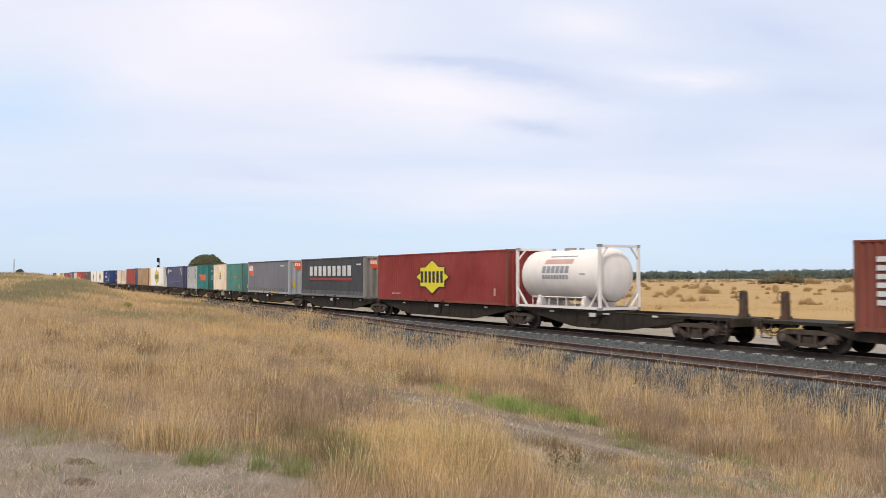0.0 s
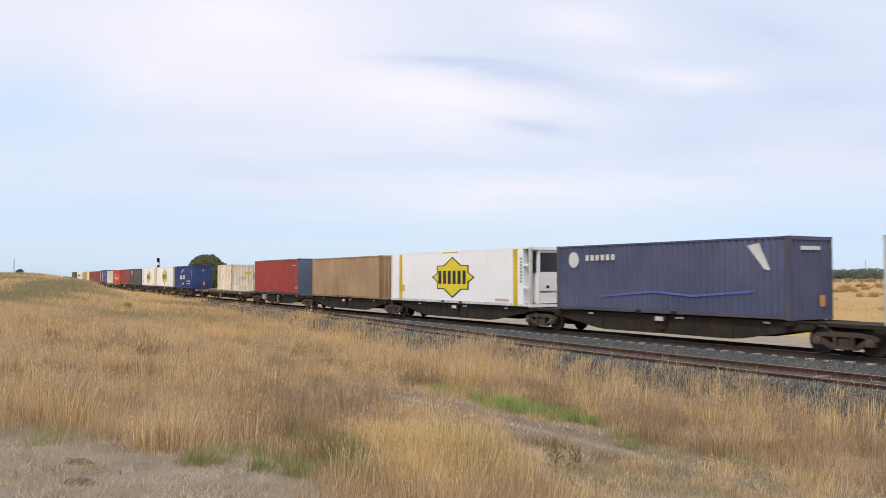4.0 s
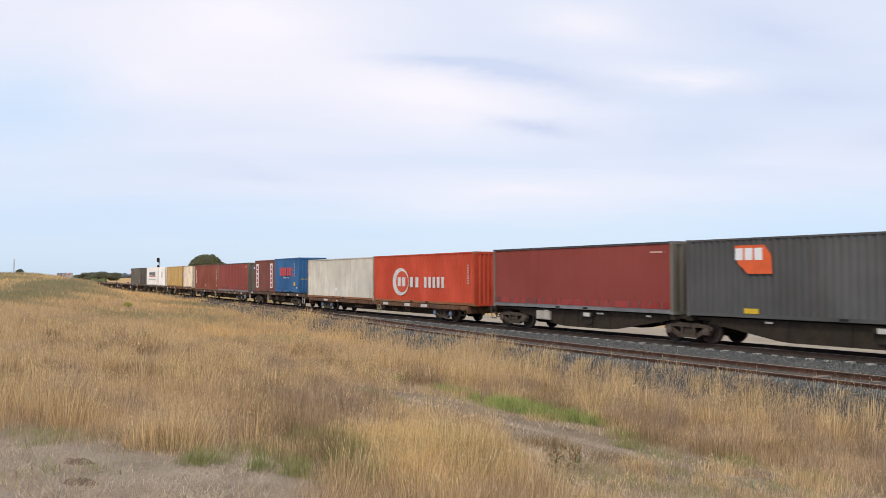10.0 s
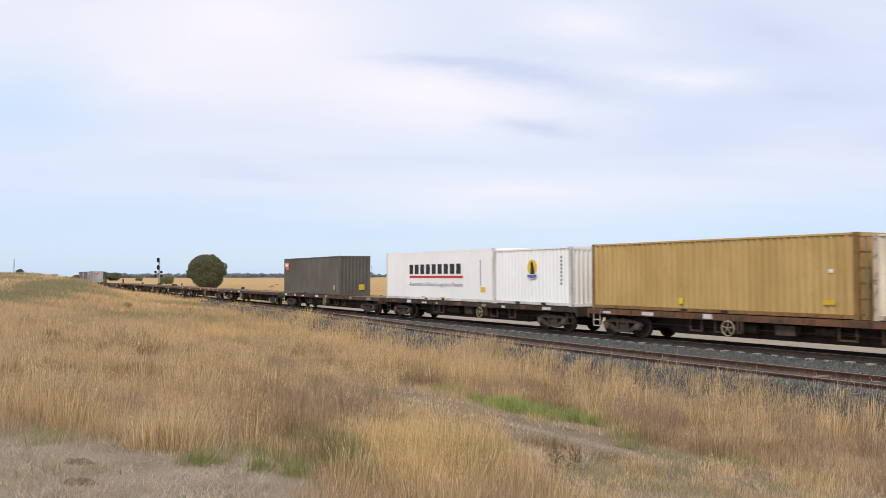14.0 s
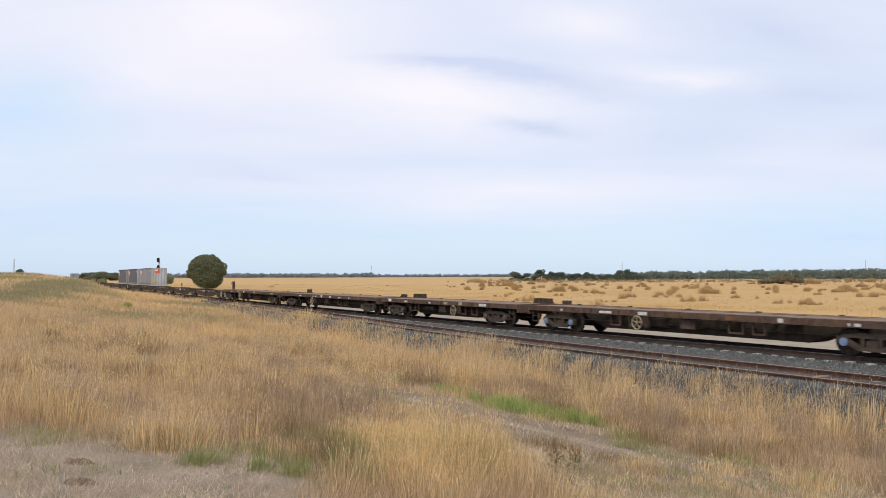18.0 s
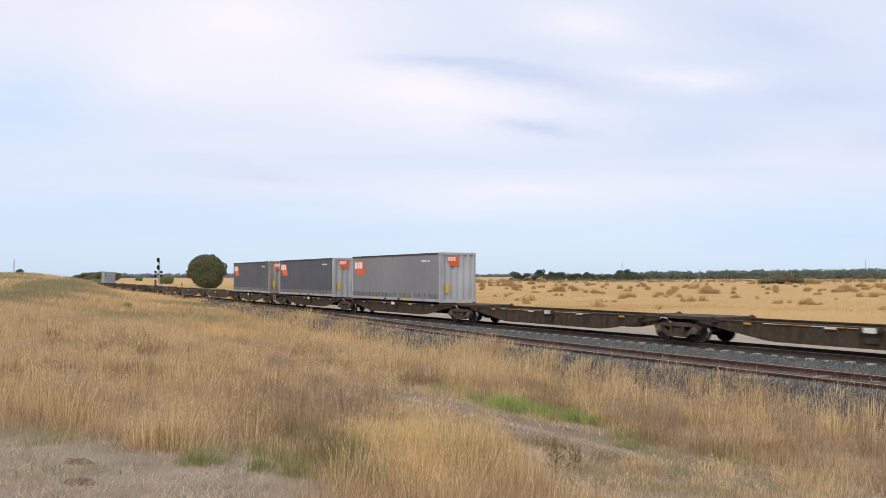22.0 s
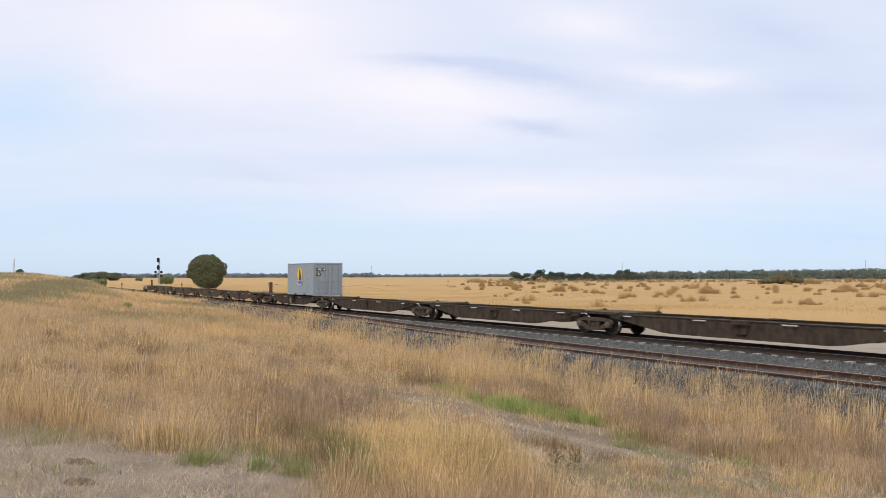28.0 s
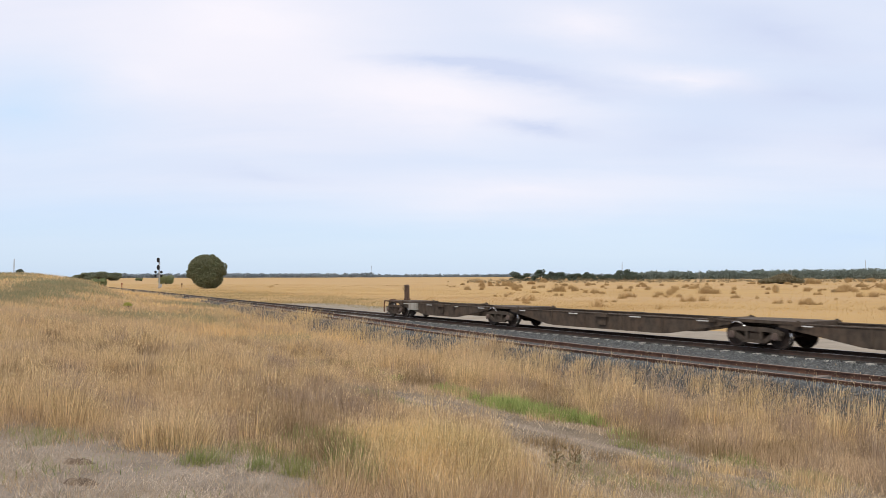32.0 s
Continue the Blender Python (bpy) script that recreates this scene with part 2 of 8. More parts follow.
P = {  # container paints
    "maroon": painted("maroon_container_paint", (0.265, 0.033, 0.028), 0.20, 0.15),
    "brown": painted("red_brown_container_paint", (0.240, 0.058, 0.036), 0.25, 0.18),
    "brown2": painted("dull_brown_container_paint", (0.190, 0.056, 0.042), 0.28, 0.18),
    "grey_curtain": painted("grey_curtain_fabric", (0.180, 0.180, 0.200), 0.07, 0.0, 0.6, fade=0.4),
    "dgrey_curtain": painted("dark_grey_curtain_fabric", (0.096, 0.100, 0.118), 0.07, 0.0, 0.6, fade=0.4),
    "lgrey_curtain": painted("light_grey_curtain_fabric", (0.225, 0.225, 0.240), 0.07, 0.0, 0.6, fade=0.4),
    "black_curtain": painted("charcoal_curtain_fabric", (0.058, 0.060, 0.066), 0.07, 0.0, 0.6, fade=0.4),
    "red_curtain": painted("red_curtain_fabric", (0.33, 0.048, 0.034), 0.07, 0.0, 0.6, fade=0.4),
    "dred_curtain": painted("faded_maroon_curtain_fabric", (0.255, 0.047, 0.036), 0.07, 0.0, 0.6, fade=0.4),
    "skirt_red": painted("bright_red_skirt_fabric", (0.42, 0.035, 0.030), 0.55, 0.0, 0.6, (0.13, 0.10, 0.08)),
    "skirt_dred": painted("grimy_maroon_skirt_fabric", (0.34, 0.040, 0.034), 0.95, 0.2, 0.6, (0.060, 0.045, 0.036)),
    "skirt_grey": painted("dirty_grey_skirt_fabric", (0.20, 0.20, 0.21), 0.85, 0.0, 0.6, (0.10, 0.095, 0.09)),
    "skirt_dark": painted("dirty_charcoal_skirt_fabric", (0.10, 0.10, 0.105), 0.7, 0.0, 0.6, (0.17, 0.15, 0.13)),
    "galv": painted("light_grey_end_paint", (0.42, 0.43, 0.45), 0.35, 0.12),
    "galv_old": painted("weathered_grey_end_paint", (0.30, 0.28, 0.25), 0.6, 0.3),
    "olive": painted("olive_grey_end_paint", (0.150, 0.135, 0.110), 0.5, 0.25),
    "teal": painted("teal_container_paint", (0.080, 0.250, 0.212), 0.34, 0.22),
    "tollgreen": painted("deep_green_container_paint", (0.014, 0.190, 0.182), 0.28, 0.20),
    "cream": painted("cream_container_paint", (0.83, 0.71, 0.54), 0.26, 0.16, grime=(0.26, 0.17, 0.10)),
    "dcream": painted("dirty_cream_container_paint", (0.83, 0.72, 0.57), 0.50, 0.30, grime=(0.27, 0.19, 0.12)),
    "silver": painted("pale_grey_container_paint", (0.46, 0.48, 0.49), 0.25, 0.12),
    "palegrey": painted("off_white_container_paint", (0.65, 0.615, 0.535), 0.34, 0.16),
    "navy": painted("navy_container_paint", (0.078, 0.088, 0.160), 0.25, 0.10),
    "royal": painted("royal_blue_container_paint", (0.018, 0.045, 0.165), 0.15, 0.08),
    "sky": painted("mid_blue_container_paint", (0.022, 0.120, 0.300), 0.20, 0.10),
    "steelblue": painted("slate_blue_end_paint", (0.100, 0.120, 0.190), 0.25, 0.12),
    "white": painted("white_container_paint", (0.90, 0.90, 0.90), 0.04, 0.03, fade=0.2),
    "white2": painted("off_white_reefer_paint", (0.88, 0.865, 0.82), 0.24, 0.14, grime=(0.36, 0.28, 0.20), fade=0.3),
    "tan": painted("tan_container_paint", (0.40, 0.265, 0.150), 0.30, 0.15),
    "mustard": painted("mustard_container_paint", (0.53, 0.360, 0.135), 0.45, 0.22, grime=(0.32, 0.170, 0.055), fade=0.6),
    "dgrey": painted("dark_grey_container_paint", (0.085, 0.085, 0.085), 0.25, 0.10),
    "wgrey": painted("warm_grey_container_paint", (0.115, 0.108, 0.092), 0.30, 0.12),
    "tsred": painted("bright_red_container_paint", (0.54, 0.060, 0.022), 0.18, 0.10),
    "bluegrey": painted("blue_grey_container_paint", (0.295, 0.338, 0.375), 0.08, 0.03, fade=0.4),
    "tankwhite": painted("cream_white_tank_paint", (0.84, 0.775, 0.715), 0.10, 0.05, fade=0.4),
    "bluerail": painted("dark_blue_rail_paint", (0.030, 0.036, 0.068), 0.45, 0.3),
    "greyrail": painted("grey_rail_paint", (0.20, 0.20, 0.21), 0.4, 0.2),
    "orangerail": painted("rusty_orange_rail_paint", (0.27, 0.11, 0.04), 0.4, 0.4),
    "darkrail": painted("black_rail_paint", (0.045, 0.045, 0.05), 0.4, 0.2),
}


EDGE = {  # rustier paint for posts and rails
    "white": painted("scuffed_white_paint", (0.70, 0.68, 0.65), 0.45, 0.35),
    "white2": painted("rust_stained_white_paint", (0.64, 0.59, 0.52), 0.6, 0.8),
    "maroon": painted("rust_stained_maroon_paint", (0.215, 0.050, 0.028), 0.5, 0.7),
    "brown": painted("rust_stained_brown_paint", (0.200, 0.060, 0.034), 0.5, 0.7),
    "tollgreen": painted("rust_stained_green_paint", (0.025, 0.125, 0.115), 0.55, 0.6),
    "navy": painted("rust_stained_navy_paint", (0.070, 0.070, 0.105), 0.5, 0.6),
    "cream": painted("rust_stained_cream_paint", (0.66, 0.54, 0.40), 0.6, 0.9),
    "dcream": painted("rust_stained_dirty_cream_paint", (0.62, 0.52, 0.40), 0.6, 0.9),
    "teal": painted("rust_stained_teal_paint", (0.075, 0.16, 0.135), 0.6, 1.0),
    "mustard": painted("rust_stained_mustard_paint", (0.27, 0.155, 0.045), 0.6, 1.0),
    "tan": painted("rust_stained_tan_paint", (0.30, 0.19, 0.105), 0.5, 0.7),
    "palegrey": painted("rust_stained_pale_paint", (0.42, 0.36, 0.29), 0.6, 0.9),
}

# ---- mesh building ----
class Shape:
    """Collects simple solids into one mesh."""

    def __init__(self):
        self.v, self.f, self.mi = [], [], []

    def face(self, ids, mi=0):
        self.f.append(ids)
        self.mi.append(mi)

    def box(self, x0, x1, y0, y1, z0, z1, mi=0):
        k = len(self.v)
        self.v += [(x0, y0, z0), (x1, y0, z0), (x1, y1, z0), (x0, y1, z0), (x0, y0, z1), (x1, y0, z1), (x1, y1, z1), (x0, y1, z1)]
        for q in ((0, 3, 2, 1), (4, 5, 6, 7), (0, 1, 5, 4), (1, 2, 6, 5), (2, 3, 7, 6), (3, 0, 4, 7)):
            self.face([k + i for i in q], mi)
        return self

    def prism(self, pts, axis, a, b, mi=0):
        """A polygon (counter-clockwise) pushed along an axis from a to b. Axis y: points are x, z; axis x: y, z; axis z: x, y."""
        k, n = len(self.v), len(pts)
        for h in (a, b):
            for u, w in pts:
                self.v.append((u, h, w) if axis == "y" else (h, u, w) if axis == "x" else (u, w, h))
        flip = (axis == "y") != (b < a)
        lo, hi = list(range(k, k + n)), list(range(k + n, k + 2 * n))
        self.face(lo if flip else lo[::-1], mi)
        self.face(hi[::-1] if flip else hi, mi)
        for i in range(n):
            j = (i + 1) % n
            q = [lo[i], lo[j], hi[j], hi[i]]
            self.face(q[::-1] if flip else q, mi)
        return self

    def rod(self, p, q, r, seg=8, r2=None, mi=0):
        p, q = Vector(p), Vector(q)
        d = (q - p).normalized()
        u = d.orthogonal().normalized()
        w = d.cross(u)
        k = len(self.v)
        for c, rad in ((p, r), (q, r if r2 is None else r2)):
            for i in range(seg):
                a = 2 * math.pi * i / seg
                self.v.append(tuple(c + (u * math.cos(a) + w * math.sin(a)) * rad))
        for i in range(seg):
            j = (i + 1) % seg
            self.face([k + i, k + j, k + seg + j, k + seg + i], mi)
        self.face(list(range(k, k + seg))[::-1], mi)
        self.face(list(range(k + seg, k + 2 * seg)), mi)
        return self

    def tube(self, pts, r, seg=6):
        """A bent pipe through the given points, in one skin."""
        pts = [Vector(q) for q in pts]
        k = len(self.v)
        for i, c in enumerate(pts):
            d = (pts[min(i + 1, len(pts) - 1)] - pts[max(i - 1, 0)]).normalized()
            u = d.cross(Vector((0, 1, 0.01))).normalized()
            w = d.cross(u)
            for j in range(seg):
                a = 2 * math.pi * j / seg
                self.v.append(tuple(c + (u * math.cos(a) + w * math.sin(a)) * r))
        for i in range(len(pts) - 1):
            for j in range(seg):
                q = [k + i * seg + j, k + i * seg + (j + 1) % seg, k + (i + 1) * seg + (j + 1) % seg, k + (i + 1) * seg + j]
                self.face(q)
        self.face(list(range(k, k + seg))[::-1])
        self.face(list(range(k + (len(pts) - 1) * seg, k + len(pts) * seg)))
        return self

    def lathe(self, profile, centre, axis="y", seg=20, mis=None):
        """Revolve (radius, height) pairs about an axis through centre."""
        k, n = len(self.v), len(profile)
        for i in range(seg):
            a = 2 * math.pi * i / seg
            ca, sa = math.cos(a), math.sin(a)
            for r, h in profile:
                o = (r * ca, h, r * sa) if axis == "y" else (h, r * ca, r * sa) if axis == "x" else (r * ca, r * sa, h)
                self.v.append((centre[0] + o[0], centre[1] + o[1], centre[2] + o[2]))
        for i in range(seg):
            j = (i + 1) % seg
            for m in range(n - 1):
                self.face([k + i * n + m, k + i * n + m + 1, k + j * n + m + 1, k + j * n + m], mis[m] if mis else 0)
        return self

    def ring(self, centre, axis, R, r, seg=16, sub=5):
        prof = [(R + r * math.cos(2 * math.pi * i / sub), r * math.sin(2 * math.pi * i / sub)) for i in range(sub + 1)]
        return self.lathe(prof, centre, axis, seg)

    def mesh(self, name, mats):
        me = bpy.data.meshes.new(name)
        me.from_pydata(self.v, [], self.f)
        for m in mats if isinstance(mats, (list, tuple)) else [mats]:
            me.materials.append(m)
        if isinstance(mats, (list, tuple)) and len(mats) > 1:
            me.polygons.foreach_set("material_index", self.mi)
        me.update()
        return me


def part(name, shape, material, parent, label="", at=None, smooth=False):
    """One mesh object under a thing or a part."""
    me = shape if isinstance(shape, bpy.types.Mesh) else shape.mesh(name, material)
    if smooth:
        me.shade_smooth()
        me.set_sharp_from_angle(angle=radians(35))
    ob = new(name, me)
    ob.parent = parent
    if at is not None:
        ob.matrix_basis = at
    return tagged(ob, label)


def thing(name, label, category, group=""):
    return tagged(new(name), label, category, group)


# ---- the line of the railway: distance s along it, sideways l (minus is the near side) ----
KNOT_S = [-1200, -180, -130, -90, -60, -30, 46, 47, 1200]
KNOT_K = [0.00006, 0.00008, 0.00015, -0.00027, -0.00095, -0.00103, -0.00105, 0.0, 0.0]
S0, S1, DS = -1150.0, 1100.0, 1.0
LS = np.arange(S0, S1 + 0.1, DS)
i_zero = int(round(-S0 / DS))
kk = np.interp(LS, KNOT_S, KNOT_K)
LA = np.concatenate([[0], np.cumsum((kk[1:] + kk[:-1]) / 2 * DS)])
LA += 1.00079 - LA[i_zero]
LX = np.concatenate([[0], np.cumsum((np.cos(LA[1:]) + np.cos(LA[:-1])) / 2 * DS)])
LY = np.concatenate([[0], np.cumsum(-(np.sin(LA[1:]) + np.sin(LA[:-1])) / 2 * DS)])
LX += 14.9985 - LX[i_zero]
LY += 25.0 - LY[i_zero]


def rail_xy(s, l=0.0):
    a = np.interp(s, LS, LA)
    return np.interp(s, LS, LX) + l * np.sin(a), np.interp(s, LS, LY) + l * np.cos(a)


def line_coords(x, y):
    """s and l of points of the plan."""
    x, y = np.asarray(x, float), np.asarray(y, float)
    s = np.zeros_like(x)
    step = 25
    best = np.full(x.shape, 1e18)
    for i in range(0, len(LS), step):
        d = (x - LX[i]) ** 2 + (y - LY[i]) ** 2
        near = d < best
        best = np.where(near, d, best)
        s = np.where(near, LS[i], s)
    for _ in range(3):
        a = np.interp(s, LS, LA)
        s = s + (x - np.interp(s, LS, LX)) * np.cos(a) - (y - np.interp(s, LS, LY)) * np.sin(a)
    a = np.interp(s, LS, LA)
    return s, (x - np.interp(s, LS, LX)) * np.sin(a) + (y - np.interp(s, LS, LY)) * np.cos(a)


SIDE_S = [-95, -80, -62, -50, -38, -23, -12, 0, 60]
SIDE_L = [0.0, -0.45, -1.55, -2.45, -3.45, -4.95, -5.85, -6.08, -6.08]


def siding_l(s):
    """Sideways place of the siding's centre line."""
    ss = np.arange(-110, 61, 1.0)
    raw = np.interp(ss, SIDE_S, SIDE_L)
    ker = np.hanning(15)
    sm = np.convolve(np.pad(raw, 7, mode="edge"), ker / ker.sum(), "valid")
    return np.interp(s, ss, sm)


# ---- the ground ----
def sstep(a, b, x):
    t = np.clip((np.asarray(x, float) - a) / (b - a), 0, 1)
    return t * t * (3 - 2 * t)


def wave(x, y):
    return (np.sin(x * 0.31 + 1.3 * np.sin(y * 0.17)) + np.sin(y * 0.27 + 1.7 * np.sin(x * 0.13 + 2)) + 0.5 * np.sin(x * 0.83 + y * 0.61)) / 2.5


def ground_z(x, y):
    x, y = np.asarray(x, float), np.asarray(y, float)
    s, l = line_coords(x, y)
    near = -l
    # verge that climbs from the ballast to where the camera stands
    z = -0.72 + 1.55 * sstep(10, 27, near)
    # grassy hill beside the line further along
    hump = sstep(-38, -92, s) * (1 - sstep(-150, -235, s))
    bank = np.interp(near, [0, 1.6, 2.4, 5, 8, 11, 12, 12.8, 13.7, 15.2, 17.2, 19, 21, 30], [-0.72, -0.62, -0.36, 0.05, 0.42, 0.92, 1.25, 1.68, 2.04, 2.33, 2.62, 2.82, 2.84, 2.86])
    z = z + hump * (bank - z)
    away = 1 - sstep(120, 420, near)
    z = np.where(near > 0, -0.72 + (z + 0.72) * away * (1 - 0.6 * sstep(40, 400, s)), z)
    z = np.where(near < 0, -0.72, z)
    amp = 0.06 * sstep(9, 14, np.abs(l)) + 0.25 * sstep(60, 400, np.abs(l))
    return z + amp * wave(x, y)


def axis_steps(lo, hi, fine_lo, fine_hi, fine, grow):
    xs = list(np.arange(fine_lo, fine_hi + 0.01, fine))
    d = fine
    while xs[-1] < hi:
        d *= grow
        xs.append(xs[-1] + d)
    d = fine
    while xs[0] > lo:
        d *= grow
        xs.insert(0, xs[0] - d)
    return np.array(xs)


gx = axis_steps(-4600, 4600, -70, 30, 0.9, 1.10)
gy = axis_steps(-900, 4800, 2, 130, 0.9, 1.10)
GX, GY = np.meshgrid(gx, gy)
GZ = ground_z(GX.ravel(), GY.ravel())
nx, ny = len(gx), len(gy)


def grid_mesh(name, X, Y, Z, cols, rows, mat):
    me = bpy.data.meshes.new(name)
    me.vertices.add(cols * rows)
    me.vertices.foreach_set("co", np.stack([X.ravel(), Y.ravel(), Z.ravel()], 1).ravel().astype(np.float32))
    i = np.arange(cols * rows).reshape(rows, cols)
    q = np.stack([i[:-1, :-1], i[:-1, 1:], i[1:, 1:], i[1:, :-1]], -1).reshape(-1, 4)
    me.loops.add(q.size)
    me.loops.foreach_set("vertex_index", q.ravel().astype(np.int32))
    me.polygons.add(len(q))
    me.polygons.foreach_set("loop_start", (np.arange(len(q)) * 4).astype(np.int32))
    me.materials.append(mat)
    me.update(calc_edges=True)
    me.validate()
    me.shade_smooth()
    return me


gm = Mat("dry_grass_ground")
pos = gm.n.new("ShaderNodeNewGeometry").outputs["Position"]
patch = gm.noise(0.045, 5, 0.6, pos)
mid = gm.noise(0.5, 6, 0.65, pos)
fine = gm.noise(9.0, 6, 0.7, pos)
gcol = gm.mix(gm.ramp(patch, [(0.36, 0.0), (0.64, 1.0)]), (0.380, 0.236, 0.080), (0.435, 0.280, 0.102))
gcol = gm.mix(gm.ramp(mid, [(0.46, 0.0), (0.72, 0.25)]), gcol, (0.33, 0.225, 0.115))
gcol = gm.mix(gm.ramp(fine, [(0.35, 0.12), (0.62, 0.0)]), gcol, (0.32, 0.215, 0.10))
swath = gm.noise(1.0, 4, 0.6, gm.mapped((0.004, 0.03, 1), pos))
gcol = gm.mix(gm.ramp(swath, [(0.46, 0.0), (0.62, 0.45)]), gcol, (0.42, 0.275, 0.150))
reach = gm.node("ShaderNodeVectorMath", [(0, pos)])
reach.operation = "LENGTH"
verge = gm.ramp(gm.node("ShaderNodeMapRange", [("Value", reach.outputs["Value"])], From_Min=26.0, From_Max=44.0).outputs[0], [(0.0, 0.9), (1.0, 0.0)])
gcol = gm.mix(verge, gcol, gm.mix(gm.ramp(mid, [(0.35, 0.0), (0.65, 1.0)]), (0.135, 0.100, 0.064), (0.245, 0.180, 0.112)))
gm.bump(fine, 0.25, 0.05)
ground = tagged(new("ground", grid_mesh("ground", GX, GY, GZ, nx, ny, gm.done(gcol, 0.95))), "dry golden grassland, gently uneven", "ground", kind="structure")


def strip(name, s0, s1, step, lats, zs, mat, lfun=None):
    """A ribbon along the line, with the given cross-section."""
    ss = np.arange(s0, s1 + step / 2, step)
    X, Y, Z = [], [], []
    for l, z in zip(lats, zs):
        ll = l + (lfun(ss) if lfun else 0)
        x, y = rail_xy(ss, ll)
        X.append(x), Y.append(y), Z.append(np.full_like(x, z))
    X, Y, Z = np.array(X).T, np.array(Y).T, np.array(Z).T
    return X, Y, Z, len(lats), len(ss)


# ballast
bm_ = Mat("grey_ballast_stone")
bpos = bm_.n.new("ShaderNodeNewGeometry").outputs["Position"]
vor = bm_.node("ShaderNodeTexVoronoi", [("Vector", bpos)], Scale=16.0)
stone = bm_.ramp(vor.outputs["Color"], [(0.15, (0.034, 0.037, 0.038)), (0.5, (0.078, 0.085, 0.086)), (0.9, (0.165, 0.172, 0.170))])
# gaps between stones go near-black: their shade is put in colour
gap = bm_.ramp(vor.outputs["Distance"], [(0.25, 0.0), (0.62, 0.85)])
bcol = bm_.mix(gap, stone, (0.022, 0.022, 0.022))
bcol = bm_.mix(bm_.ramp(bm_.noise(0.4, 5, 0.6, bpos), [(0.45, 0.0), (0.7, 0.35)]), bcol, (0.16, 0.12, 0.085))
bm_.bump(vor.outputs["Distance"], 0.9, 0.05)
MAT["ballast"] = bm_.done(bcol, 0.95)


def ballast_mesh():
    ss = np.arange(-420, 140.1, 1.5)
    li = siding_l(ss)
    cols = []
    prof = [(-2.85, -0.74, 1), (-1.75, -0.135, 1), (0.0, -0.115, 1), (0, -0.20, 2), (0.0, -0.20, 0), (1.75, -0.21, 0), (2.9, -0.74, 0)]
    X, Y, Z = [], [], []
    for l, z, ref in prof:
        base = li if ref == 1 else li * 0.5 if ref == 2 else 0.0 * li
        x, y = rail_xy(ss, base + l)
        zz_ = np.full_like(x, z) + 0.02 * wave(x * 6, y * 6)
        if ref == 2:
            zz_ = zz_ - 0.03 * np.clip(-li / 6, 0, 1)
        X.append(x), Y.append(y), Z.append(zz_)
    return grid_mesh("ballast", np.array(X).T, np.array(Y).T, np.array(Z).T, len(prof), len(ss), MAT["ballast"])


tagged(new("ballast_bed", ballast_mesh()), "blue-grey crushed stone ballast under two tracks", "ballast", kind="structure")

# brake dust and oil on the stone along the running rails, train shade painted in
om = Mat("stained_shaded_stone")
opos = om.n.new("ShaderNodeNewGeometry").outputs["Position"]
ovor = om.node("ShaderNodeTexVoronoi", [("Vector", opos)], Scale=17.0)
# here too the shade between stones is mixed in as near-black
ocol = om.mix(om.ramp(ovor.outputs["Distance"], [(0.2, 0.0), (0.6, 0.9)]), om.ramp(ovor.outputs["Color"], [(0.2, (0.020, 0.016, 0.013)), (0.8, (0.056, 0.046, 0.038))]), (0.012, 0.010, 0.009))
om.bump(ovor.outputs["Distance"], 0.8, 0.05)
X, Y, Z, c_, r_ = strip("stained_shaded_ballast", -330, 140, 2.0, [-1.13, -1.02, 0.0, 1.02, 1.13], [-0.195, -0.146, -0.143, -0.146, -0.195], None)
tagged(new("stained_shaded_ballast", grid_mesh("stained_shaded_ballast", X, Y, Z, c_, r_, om.done(ocol, 0.9))), "ballast stained brown by oil and brake dust, darkened for train shade", "ballast", kind="structure")

# sandy service road beyond the line
rm = Mat("sandy_road_dirt")
rpos = rm.n.new("ShaderNodeNewGeometry").outputs["Position"]
rcol = rm.mix(rm.ramp(rm.noise(0.8, 6, 0.6, rpos), [(0.35, 0.0), (0.65, 1.0)]), (0.225, 0.188, 0.146), (0.310, 0.268, 0.215))
rcol = rm.mix(rm.ramp(rm.noise(25, 4, 0.7, rpos), [(0.45, 0.0), (0.7, 0.4)]), rcol, (0.20, 0.165, 0.12))
rm.bump(rm.noise(30, 4, 0.7, rpos), 0.4, 0.02)
X, Y, Z, c_, r_ = strip("service_road", -80, 140, 2.0, [3.6, 6.0, 9.5, 13.5], [-0.70, -0.655, -0.655, -0.70], None)
tagged(new("service_road", grid_mesh("service_road", X, Y, Z, c_, r_, rm.done(rcol, 0.95))), "pale sandy dirt service road beside the railway", "road", kind="structure")

# wheel ruts of the vehicle trail on the near verge
tm = Mat("bare_rut_soil")
tpos = tm.n.new("ShaderNodeNewGeometry").outputs["Position"]
tcol = tm.mix(tm.ramp(tm.noise(1.6, 6, 0.65, tpos), [(0.35, 0.0), (0.65, 1.0)]), (0.165, 0.125, 0.090), (0.27, 0.205, 0.150))
tcol = tm.mix(tm.ramp(tm.noise(22, 5, 0.7, tpos), [(0.5, 0.0), (0.7, 0.7)]), tcol, (0.36, 0.29, 0.20))
tm.bump(tm.noise(18, 5, 0.7, tpos), 0.6, 0.03)
MAT["soil"] = tm.done(tcol, 0.97)


